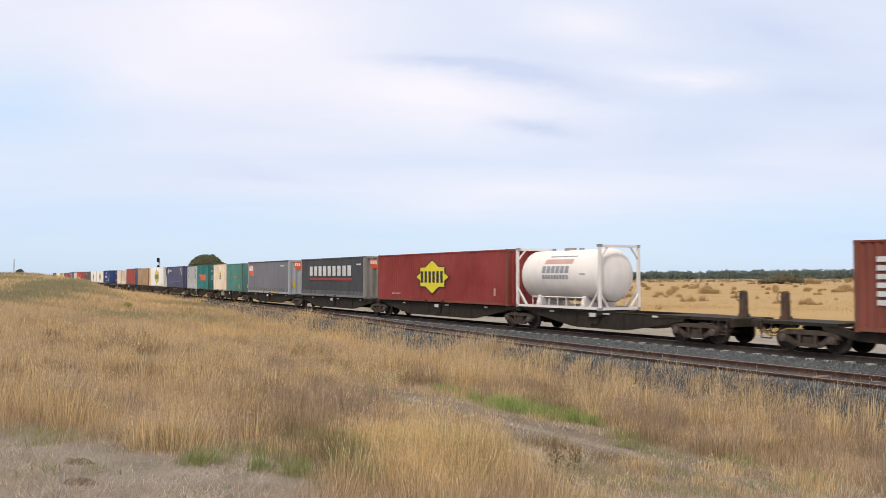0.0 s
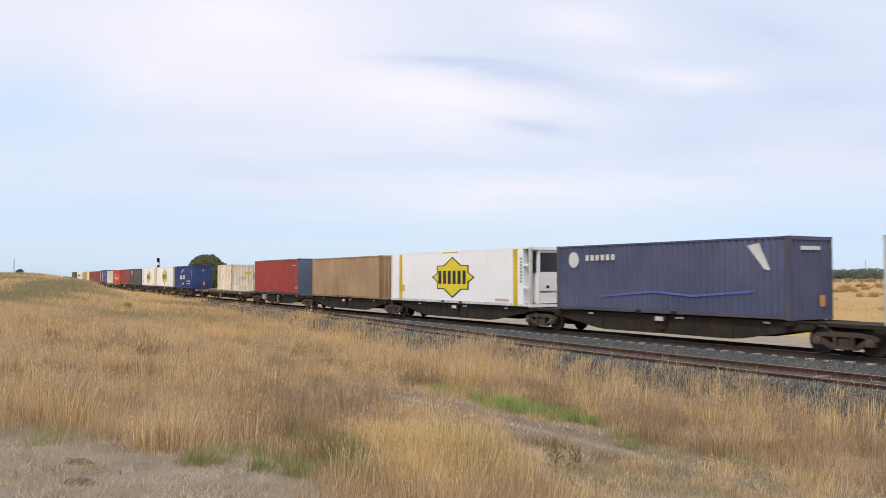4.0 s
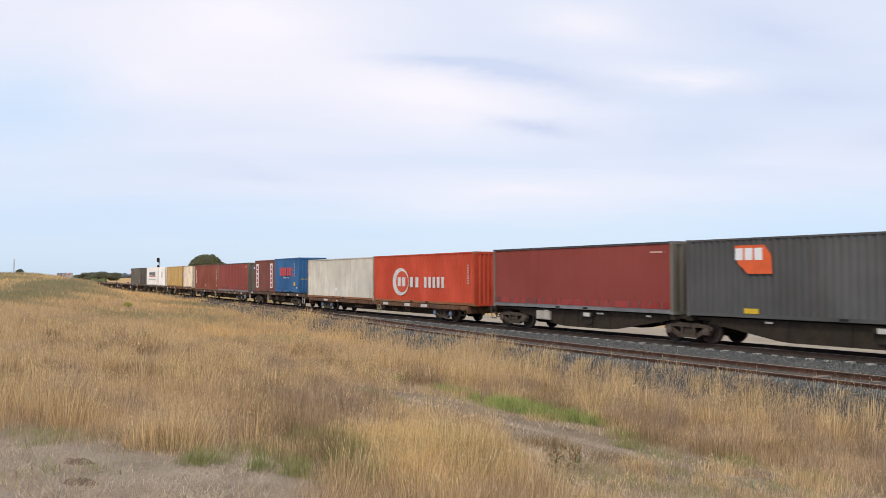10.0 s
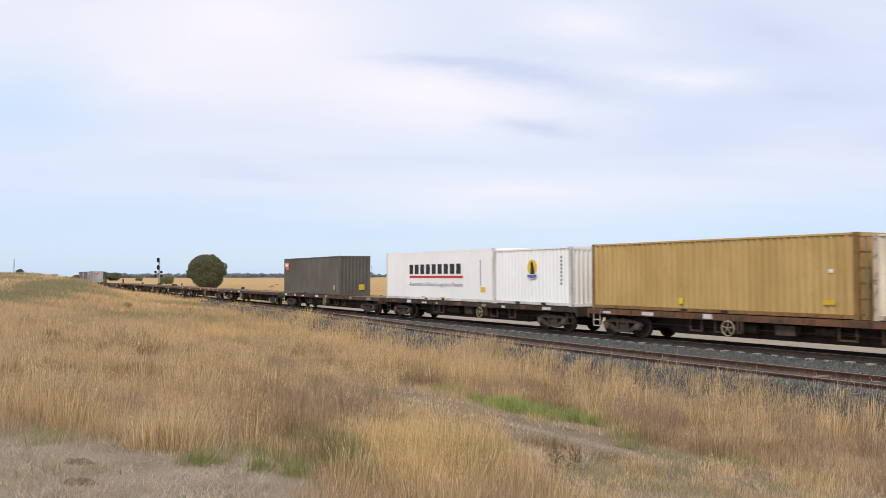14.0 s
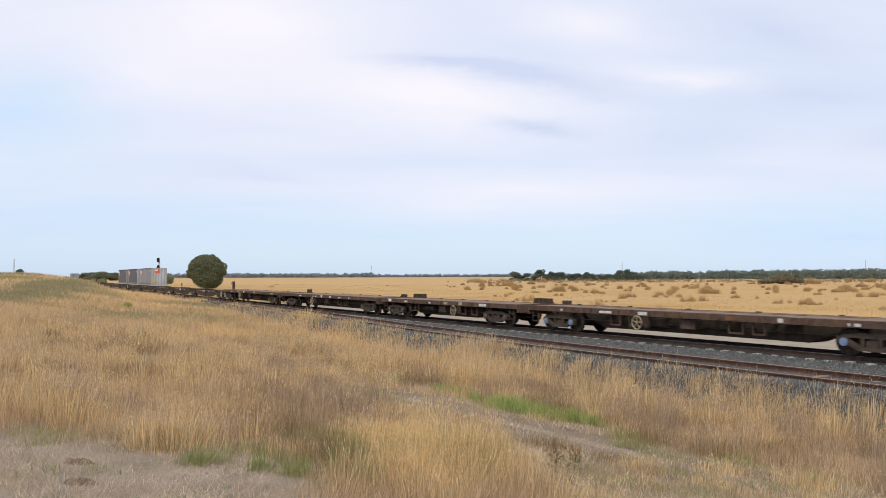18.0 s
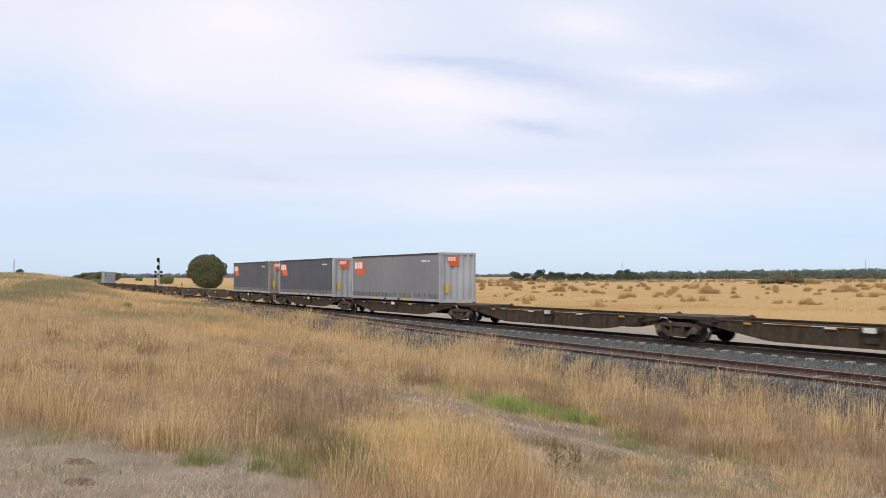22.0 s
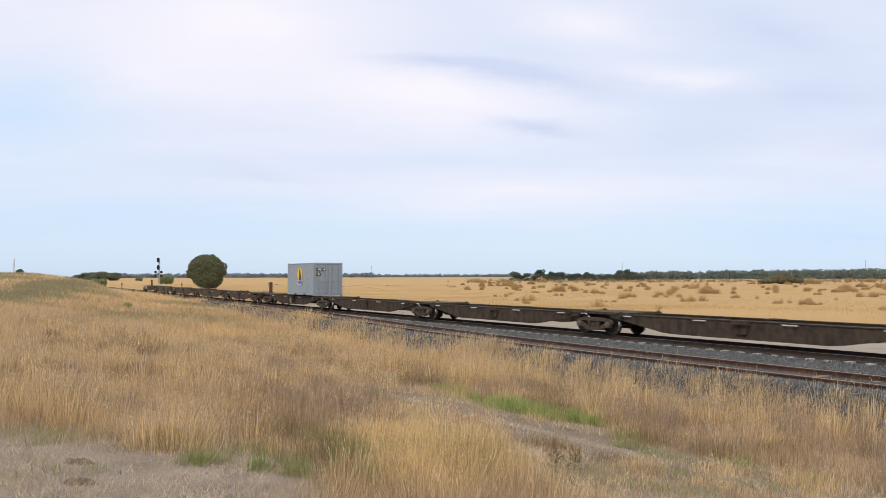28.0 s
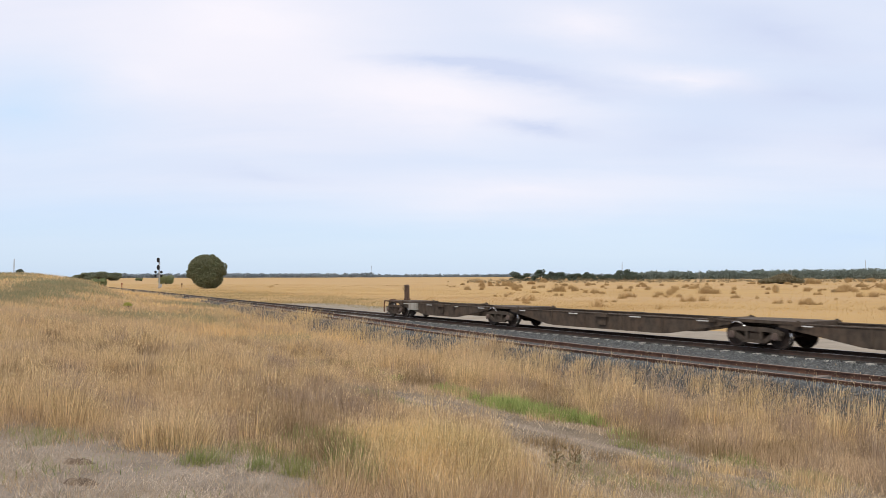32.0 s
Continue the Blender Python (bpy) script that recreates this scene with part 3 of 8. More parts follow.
def ground_strip(name, s0, s1, step, l0, l1, n, lift, mat):
    ss = np.arange(s0, s1, step)
    X, Y = [], []
    for l in np.linspace(l0, l1, n):
        x, y = rail_xy(ss, l + 0.25 * np.sin(ss * 0.11) + 0.05 * np.sin(ss * 0.9 + l))
        X.append(x), Y.append(y)
    X, Y = np.array(X).T, np.array(Y).T
    Z = (ground_z(X.ravel(), Y.ravel()) + lift).reshape(X.shape)
    Z[:, 0] -= lift + 0.05
    Z[:, -1] -= lift + 0.05
    Z[0] -= lift + 0.05
    Z[-1] -= lift + 0.05
    return new(name, grid_mesh(name, X, Y, Z, n, len(ss), mat))


pm = Mat("pale_grey_bare_soil")
ppos = pm.n.new("ShaderNodeNewGeometry").outputs["Position"]
pcol = pm.mix(pm.ramp(pm.noise(1.4, 6, 0.65, ppos), [(0.36, 0.0), (0.64, 1.0)]), (0.185, 0.150, 0.118), (0.31, 0.255, 0.205))
pcol = pm.mix(pm.ramp(pm.noise(20, 5, 0.7, ppos), [(0.48, 0.0), (0.68, 0.7)]), pcol, (0.115, 0.085, 0.06))
pm.bump(pm.noise(16, 5, 0.7, ppos), 0.7, 0.03)
MAT["pale_soil"] = pm.done(pcol, 0.97)
RUTS = [(-17.25, -16.25)]
vm = Mat("trodden_trail_earth")
vpos = vm.n.new("ShaderNodeNewGeometry").outputs["Position"]
vcol = vm.mix(vm.ramp(vm.noise(1.1, 6, 0.65, vpos), [(0.38, 0.0), (0.62, 1.0)]), (0.130, 0.098, 0.068), (0.225, 0.170, 0.115))
vcol = vm.mix(vm.ramp(vm.noise(16, 6, 0.7, vpos), [(0.46, 0.0), (0.66, 0.75)]), vcol, (0.12, 0.095, 0.060))
vm.bump(vm.noise(16, 6, 0.7, vpos), 0.7, 0.04)
tagged(ground_strip("dirt_trail", -5, 24, 0.5, -18.7, -15.1, 8, 0.018, vm.done(vcol, 0.97)), "trodden vehicle trail through dry grass", "dirt track", kind="structure")
for a, b in RUTS:
    tagged(ground_strip("wheel_rut", -7, 24, 0.5, a, b, 4, 0.034, MAT["soil"]), "bare earth wheel rut in dry grass", "dirt track", kind="structure")
tagged(ground_strip("bare_verge", -14, 24, 0.5, -29.0, -22.4, 9, 0.025, MAT["pale_soil"]), "bare pale soil with trodden straw", "dirt ground", kind="structure")

# ---- rails and sleepers ----
rl = rusty("rusty_siding_rail", (0.095, 0.050, 0.036), rust=(0.15, 0.075, 0.048), amount=0.6, grime=(0.05, 0.03, 0.024))
# main rail is brown-black: shade under the train put in its colour
rmain = rusty("shaded_main_rail", (0.060, 0.045, 0.038), amount=0.3)
rtop = plain("rail_head_steel", (0.22, 0.20, 0.19), 0.35, 0.8)
rtop_rust = plain("rusty_rail_head", (0.25, 0.165, 0.12), 0.5)


def rail_mesh(name, ss, lat, web, head):
    """Flat-bottomed rail section swept along the line."""
    prof = [(-0.07, -0.17), (-0.07, -0.155), (-0.012, -0.13), (-0.012, -0.045), (-0.036, -0.035), (-0.036, -0.004), (-0.028, 0.0), (0.028, 0.0), (0.036, -0.004), (0.036, -0.035), (0.012, -0.045), (0.012, -0.13), (0.07, -0.155), (0.07, -0.17)]
    sh = Shape()
    n = len(prof)
    for s, l in zip(ss, lat):
        for dl, z in prof:
            x, y = rail_xy(s, l + dl)
            sh.v.append((float(x), float(y), z))
    for i in range(len(ss) - 1):
        for j in range(n - 1):
            sh.face([i * n + j, i * n + j + 1, (i + 1) * n + j + 1, (i + 1) * n + j], 1 if j in (5, 6, 7) else 0)
    return sh.mesh(name, [web, head])


main_track = tagged(new("main_track"), "main line of dark steel rails on concrete sleepers in ballast", "railway track", kind="structure")
siding = tagged(new("siding_track"), "rusty siding rails that leave the main line", "railway track", kind="structure")
SM = np.concatenate([np.arange(-900, -200, 20.0), np.arange(-200, 60, 3.0), np.arange(60, 830, 20.0)])
for l in (-0.753, 0.753):
    part("rail", rail_mesh("rail", SM, np.full_like(SM, l), rmain, rtop), None, main_track, "worn steel rail darkened for train shade")
SSI = np.arange(-62, 60.1, 2.0)
part("rail", rail_mesh("rail", SSI, siding_l(SSI) + 0.835, rl, rtop_rust), None, siding)
SSI = np.arange(-94, 60.1, 2.0)
part("rail", rail_mesh("rail", SSI, siding_l(SSI) - 0.835, rl, rtop_rust), None, siding)

slm = Mat("weathered_concrete")
spos = slm.n.new("ShaderNodeNewGeometry").outputs["Position"]
scol = slm.mix(slm.ramp(slm.noise(3, 5, 0.6, spos), [(0.35, 0.0), (0.65, 1.0)]), (0.30, 0.28, 0.25), (0.44, 0.42, 0.38))
slm.bump(slm.noise(40, 4, 0.6, spos), 0.3, 0.01)
MAT["concrete"] = slm.done(scol, 0.9)
tim = Mat("weathered_timber")
tcol2 = tim.mix(tim.ramp(tim.noise(2.5, 6, 0.6, tim.mapped((9, 1, 9), spread=20)), [(0.35, 0.0), (0.7, 1.0)]), (0.11, 0.090, 0.078), (0.28, 0.235, 0.205))
MAT["timber"] = tim.done(tcol2, 0.95)
conc = Shape().prism([(-0.14, -0.40), (0.14, -0.40), (0.115, -0.155), (-0.115, -0.155)], "y", -1.28, 1.28).mesh("sleeper", MAT["concrete"])
tims = Shape().prism([(-0.125, -0.30), (0.125, -0.30), (0.12, -0.112), (-0.12, -0.112)], "y", -1.3, 1.3).mesh("timber_sleeper", MAT["timber"])


def along(s, l=0.0, z=0.0):
    """A pose on the line: x forward, y to the far side."""
    x, y = rail_xy(s, l)
    return pose(float(x), float(y), z, 0, 0, -math.degrees(float(np.interp(s, LS, LA))))


rng = random.Random(4)
s = -100.0
while s < 24:
    part("sleeper", conc, None, main_track, at=along(s) @ pose(0, 0, rng.uniform(-0.016, 0.006), 0, 0, rng.uniform(-1, 1)))
    s += 0.685
s = -60.0
while s < 24:
    part("sleeper", tims, None, siding, at=along(s, float(siding_l(s))) @ pose(0, rng.uniform(-0.06, 0.06), rng.uniform(-0.095, -0.012), 0, 0, rng.uniform(-2, 2)))
    s += 0.72


# ---- the train: travel is along +x of each wagon, the near side is -y ----
def wheelset_mesh(rim):
    """Two wheels on an axle; rim: the steel of the tread and its outer edge."""
    sh = Shape()
    for sgn in (-1, 1):
        prof = [(0.10, -0.10), (0.12, -0.03), (0.36, -0.015), (0.395, -0.062), (0.432, -0.066), (0.458, -0.040), (0.462, 0.045), (0.488, 0.06), (0.488, 0.085), (0.40, 0.09), (0.37, 0.03), (0.12, 0.05), (0.10, 0.10)]
        sh.lathe([(r, h * -sgn) for r, h in prof], (0, sgn * 0.762, 0), "y", 24, [0, 0, 0, 0, 1, 1, 0, 0, 0, 0, 0, 0])
    sh.rod((0, -0.98, 0), (0, 0.98, 0), 0.08, 10)
    return sh.mesh("wheelset", [MAT["wheel"], MAT[rim]])


WHEELS = {}
for rim in ("tread", "dull_tread"):
    WHEELS[rim] = wheelset_mesh(rim)
    WHEELS[rim].shade_smooth()
    WHEELS[rim].set_sharp_from_angle(angle=radians(35))


def side_frame_mesh():
    sh = Shape()
    y0, y1 = -0.075, 0.075
    sh.prism([(-1.14, 0.49), (-0.72, 0.60), (0.72, 0.60), (1.14, 0.49), (1.14, 0.60), (0.90, 0.70), (0.45, 0.755), (-0.45, 0.755), (-0.90, 0.70), (-1.14, 0.60)], "y", y0, y1)
    sh.prism([(-0.46, 0.20), (0.46, 0.20), (0.50, 0.31), (-0.50, 0.31)], "y", y0, y1)
    for k in (-1, 1):
        d = [(0.46, 0.20), (0.98, 0.49), (0.76, 0.57), (0.36, 0.31)]
        sh.prism([(k * x, z) for x, z in (d if k > 0 else d[::-1])], "y", y0, y1)
        sh.box(*sorted((k * 0.24, k * 0.34)), y0, y1, 0.30, 0.60)
        sh.box(*sorted((k * 0.74, k * 1.05)), y0 - 0.03, y1 + 0.03, 0.33, 0.60)
        for i in (-0.12, 0.0, 0.12):
            sh.rod((i, 0.02 * k, 0.30), (i, 0.02 * k, 0.53), 0.052, 8)
    return sh.mesh("side_frame", MAT["casting"])


SIDEFRAME = side_frame_mesh()
CAPS = {k: Shape().rod((0, -0.05, 0), (0, 0.05, 0), 0.15, 14, 0.125).rod((0, 0.04, 0), (0, 0.075, 0), 0.05, 6).mesh("bearing_cap", MAT[k]) for k in ("axlecap", "axleblue", "axlebright")}
BOLSTER = Shape().box(-0.19, 0.19, -0.98, 0.98, 0.46, 0.74).rod((0, 0, 0.70), (0, 0, 0.88), 0.24, 14).box(-0.95, 0.95, -0.30, -0.22, 0.36, 0.46).box(-0.95, 0.95, 0.22, 0.30, 0.36, 0.46).mesh("bogie", MAT["bogie"])
WHEELSETS_FRONT, WHEELSETS_REAR = [], []


def bogie(parent, x, cap="axlecap"):
    b = part("bogie", BOLSTER, None, parent, at=pose(x, 0, 0))
    for sgn in (-1, 1):
        part("side_frame", SIDEFRAME, None, b, at=pose(0, sgn * 1.0, 0))
    for dx, store in ((0.89, WHEELSETS_FRONT), (-0.89, WHEELSETS_REAR)):
        store.append(part("wheelset", WHEELS["tread" if cap == "axlebright" else "dull_tread"], None, b, at=pose(dx, 0, 0.462)))
        for sgn in (-1, 1):
            part("bearing_cap", CAPS[cap], None, b, at=pose(dx, sgn * 1.10, 0.46, 0, 0, 0 if sgn > 0 else 180))
    return b


def coupler(parent, x, way, mat):
    sh = Shape().box(*sorted((x - way * 0.5, x + way * 0.22)), -0.11, 0.11, 0.74, 0.96)
    sh.prism([(x + way * 0.18, -0.20), (x + way * 0.46, -0.16), (x + way * 0.46, 0.05), (x + way * 0.34, 0.19), (x + way * 0.18, 0.16)][::1 if way > 0 else -1], "z", 0.70, 1.0)
    part("coupler", sh, mat, parent, "heavy knuckle coupler")
    hose = Shape().tube([(x, 0.45, 0.82), (x + way * 0.18, 0.43, 0.60), (x + way * 0.34, 0.36, 0.47), (x + way * 0.46, 0.28, 0.52)], 0.028)
    part("air_hose", hose, MAT["hose"], parent)


def handwheel(parent, x, z=0.72, y=-1.27, r=0.27):
    sh = Shape().ring((0, 0, 0), "y", r, 0.026, 18, 5).rod((0, -0.05, 0), (0, 0.2, 0), 0.045, 8)
    for i in range(5):
        a = 2 * math.pi * i / 5 + 0.3
        sh.rod((0, -0.02, 0), (r * math.cos(a), 0, r * math.sin(a)), 0.018, 5)
    part("brake_handwheel", sh, MAT["handwheel"], parent, "cream spoked handbrake wheel", pose(x, y, z))
    part("brake_bracket", Shape().box(x + 0.32, x + 0.40, -1.24, -1.12, 0.50, 1.0).box(x + 0.50, x + 0.57, -1.24, -1.12, 0.50, 1.0).box(x + 0.32, x + 0.57, -1.24, -1.12, 0.48, 0.54), MAT["bogie"], parent)


def steps_at(parent, x, mat):
    for y in (-1.2, 1.2):
        sh = Shape()
        for dx in (-0.2, 0.2):
            sh.rod((x + dx, y, 0.95), (x + dx, y, 0.40), 0.022, 6)
        sh.rod((x - 0.2, y, 0.42), (x + 0.2, y, 0.42), 0.025, 6).rod((x - 0.2, y, 0.68), (x + 0.2, y, 0.68), 0.02, 6)
        part("shunter_step", sh, mat, parent)


def brake_post(parent, x, y):
    sh = Shape().prism([(x - 0.12, 1.0), (x + 0.12, 1.0), (x + 0.09, 1.95), (x + 0.03, 2.02), (x - 0.06, 2.0), (x - 0.10, 1.92)], "y", y - 0.13, y + 0.13)
    sh.box(x - 0.15, x + 0.16, y - 0.17, y + 0.17, 1.0, 1.12)
    p = part("brake_post", sh, MAT["sill_brown"], parent, "rusty upright handbrake housing")
    part("brake_ring", Shape().ring((x - 0.2, y, 1.80), "x", 0.19, 0.018, 14, 5).rod((x - 0.2, y, 1.80), (x - 0.05, y, 1.80), 0.03, 6), MAT["bogie"], p)


def marks(parent, places, z0, z1, y):
    for x, w, kind in places:
        part("reflective_mark", Shape().box(x, x + w, y - 0.006, y + 0.004, z0, z1), MAT[kind], parent)


def pack_wagon(label, sr, sf, front, rear, mat, cap="axlecap", posts=(), hw=None, markset=0, locks=(), loaded=False, drop=0.0, low=0.0, last=False):
    """One skeletal platform of an articulated set, between pivots at sr and sf. It carries the bogie at its rear, and its own front one if it leads the set."""
    w = thing("skeletal_wagon", label, "freight wagon", "wagons of the train")
    h = (sf - sr) / 2
    bogie(w, -h, cap)
    if front:
        bogie(w, h, cap)
    a, b = -h + (0.55 if rear else 1.0), h - (0.55 if front else 1.0)
    ta, tb = a + 2.9, b - 2.9
    for y in (-0.98, 0.98):
        sill = Shape().prism([(a, 0.80), (ta, 0.31), (ta + 0.5, 0.27), (tb - 0.5, 0.27), (tb, 0.31), (b, 0.80), (b, 0.985 - low), (a, 0.985 - low)], "y", y - 0.045, y + 0.045)
        if drop:
            zt = 0.985 - drop
            sill = Shape().prism([(a, 0.78), (a + 1.2, 0.50), (ta, 0.40), (tb, 0.40), (b - 1.2, 0.50), (b, 0.78), (b, 0.985), (b - 0.35, 0.985), (b - 1.1, zt), (a + 1.1, zt), (a + 0.35, 0.985), (a, 0.985)], "y", y - 0.045, y + 0.045)
        sp = part("side_sill", sill, MAT[mat], w)
        if drop:
            part("top_flange", Shape().box(a + 1.1, b - 1.1, y - 0.075, y + 0.075, zt, zt + 0.03), MAT[mat], sp)
            continue
        part("top_flange", Shape().box(a - 0.3, b + 0.3, y - 0.075, y + 0.075, 0.985 - low, 1.02 - low), MAT[mat], sp)
        for x in np.linspace(ta + 0.4, tb - 0.4, 4):
            part("stiffener", Shape().prism([(x - 0.03, 0.34), (x + 0.03, 0.34), (x + 0.03, 0.98 - low), (x - 0.03, 0.98 - low)], "y", y * 1.045, y * 1.075), MAT[mat], sp)
    part("centre_sill", Shape().box(-h - (0.9 if last and rear else 1.6 if rear else 0.2), h + (1.6 if front else 0.2), -0.26, 0.26, 0.70 - drop, 0.88 - drop), MAT["frame_dark"], w)
    for x in np.linspace(a + 0.5, b - 0.5, 7):
        part("cross_member", Shape().box(x - 0.09, x + 0.09, -0.93, 0.93, 0.66 - drop, 0.87 - drop), MAT["frame_dark"], w)
    ends = [(-h, -1)] + ([(h, 1)] if front else [])
    for x, way in ends:
        own = (way < 0 and rear) or (way > 0 and front)
        bare = last and own and way < 0
        tail = 1.0 if bare else 1.85 if own else 1.25
        reach = 1.1 if drop else 1.9
        pts = [(x + way * tail, -1.0 if own else -0.45), (x + way * tail, 1.0 if own else 0.45), (x + way * 0.6, 0.9), (x - way * 0.8, 1.05), (x - way * reach, 1.05), (x - way * reach, -1.05), (x - way * 0.8, -1.05), (x + way * 0.6, -0.9)]
        part("bogie_platform", Shape().prism(pts if way < 0 else pts[::-1], "z", 0.90, 1.012), MAT[mat], w)
        if bare:
            # open drawgear and hanging hoses behind the last bogie
            part("drawgear", Shape().box(x - 2.15, x - 0.9, -0.14, 0.14, 0.80, 0.98).box(x - 1.75, x - 1.60, -0.62, 0.62, 0.86, 1.0).prism([(x - 2.48, -0.16), (x - 2.48, 0.05), (x - 2.36, 0.19), (x - 2.12, 0.17), (x - 2.12, -0.2)][::-1], "z", 0.72, 1.04), MAT["frame_rust"], w, "rusty knuckle coupler and drawgear")
            part("uncoupling_lever", Shape().tube([(x - 1.68, -0.62, 0.95), (x - 2.28, -0.62, 0.95), (x - 2.38, -0.6, 0.72), (x - 2.42, -0.58, 0.22)], 0.042), MAT["frame_rust"], w)
            part("air_hose", Shape().tube([(x - 1.66, -0.58, 0.92), (x - 1.78, -0.6, 0.55), (x - 1.80, -0.6, 0.20), (x - 2.2, -0.58, 0.12)], 0.036), MAT["hose"], w)
        elif own:
            part("headstock", Shape().box(*sorted((x + way * 1.72, x + way * 1.88)), -1.15, 1.15, 0.70, 1.0), MAT[mat], w)
            coupler(w, x + way * 1.88, way, MAT["bogie"])
            steps_at(w, x + way * 1.45, MAT["white_mark"] if markset == 1 else MAT["bogie"])
            # brake gear in the open over the end bogie
            pipe = [(1.75, 0.80), (1.68, 0.58), (1.45, 0.47), (1.20, 0.52), (1.05, 0.68), (0.80, 0.76), (0.2, 0.78)]
            paint = MAT["hose_yellow"] if label.endswith("carrying a container") else MAT["bogie"]
            bp = part("brake_pipe", Shape().tube([(x + way * u, -0.95, z_) for u, z_ in pipe], 0.026), paint, w)
            for u in (1.35, 1.55):
                part("pipe_bracket", Shape().rod((x + way * u, -0.95, 0.50), (x + way * u, -0.80, 0.80), 0.022, 6), paint, bp)
    for y in (-1.20, 1.02) if not drop else ():
        part("lifting_bracket", Shape().box(-0.35, 0.35, y, y + 0.18, 0.80, 0.96).prism([(-0.22, 0.45), (0.22, 0.45), (0.35, 0.82), (-0.35, 0.82)], "y", *((-1.10, -1.03) if y < 0 else (1.03, 1.10))), MAT[mat], w)
    for x in locks if not drop else ():
        for y in (-1.13, 1.13):
            part("container_lock", Shape().box(x - 0.11, x + 0.11, y - 0.07, y + 0.07, 0.94, 1.016).box(x - 0.05, x + 0.05, y - 0.04, y + 0.04, 1.0, 1.06), MAT[mat], w)
        part("load_bolster", Shape().box(x - 0.13, x + 0.13, -1.2, 1.2, 0.86, 0.995), MAT[mat], w)
    part("brake_cylinder", Shape().rod((-1.6, 0.35, 0.62), (-0.9, 0.35, 0.62), 0.16, 10), MAT["bogie"], w)
    part("air_reservoir", Shape().rod((0.6, -0.45, 0.60), (1.7, -0.45, 0.60), 0.19, 10), MAT["bogie"], w)
    sets = [[(-h * 0.55, 0.30, "white_mark"), (h * 0.1, 0.42, "white_mark"), (h * 0.62, 0.28, "white_mark")],
            [(-h * 0.6, 0.30, "orange_mark"), (-h * 0.2, 0.40, "white_mark"), (h * 0.25, 0.40, "white_mark"), (h * 0.6, 0.30, "orange_mark")],
            [(h * f, 0.60, "white_mark") for f in (-0.78, -0.28, 0.22, 0.68)]]
    if not drop:
        marks(w, sets[markset], (0.90 if markset < 2 else 0.925) - low, 0.97 - low, -1.10)
    if markset == 1:
        marks(w, [(-h * 0.5 + 0.62 * i, 0.56, "white_mark" if i % 3 == 0 else "orange_mark") for i in range(11)], 0.955 - low, 0.982 - low, -1.062)
    if markset != 2 and not drop:
        marks(w, [(-0.2, 0.42, "white_mark")], 0.78, 0.95, -1.205)
    for x, y in posts:
        brake_post(w, x, y)
    if rear and loaded:
        x = -h + 2.0
        cb = part("equipment_cabinet", Shape().box(x, x + 1.0, -1.16, -1.04, 0.52, 0.93), MAT["cabinet"], w, "pale grey equipment cabinet")
        part("cabinet_door", Shape().box(x + 0.06, x + 0.94, -1.172, -1.16, 0.56, 0.89), MAT["cabinet"], cb)
    if hw is not None:
        handwheel(w, hw - (sr + sf) / 2, 0.62, -1.16, 0.25)
    return w, sr, sf


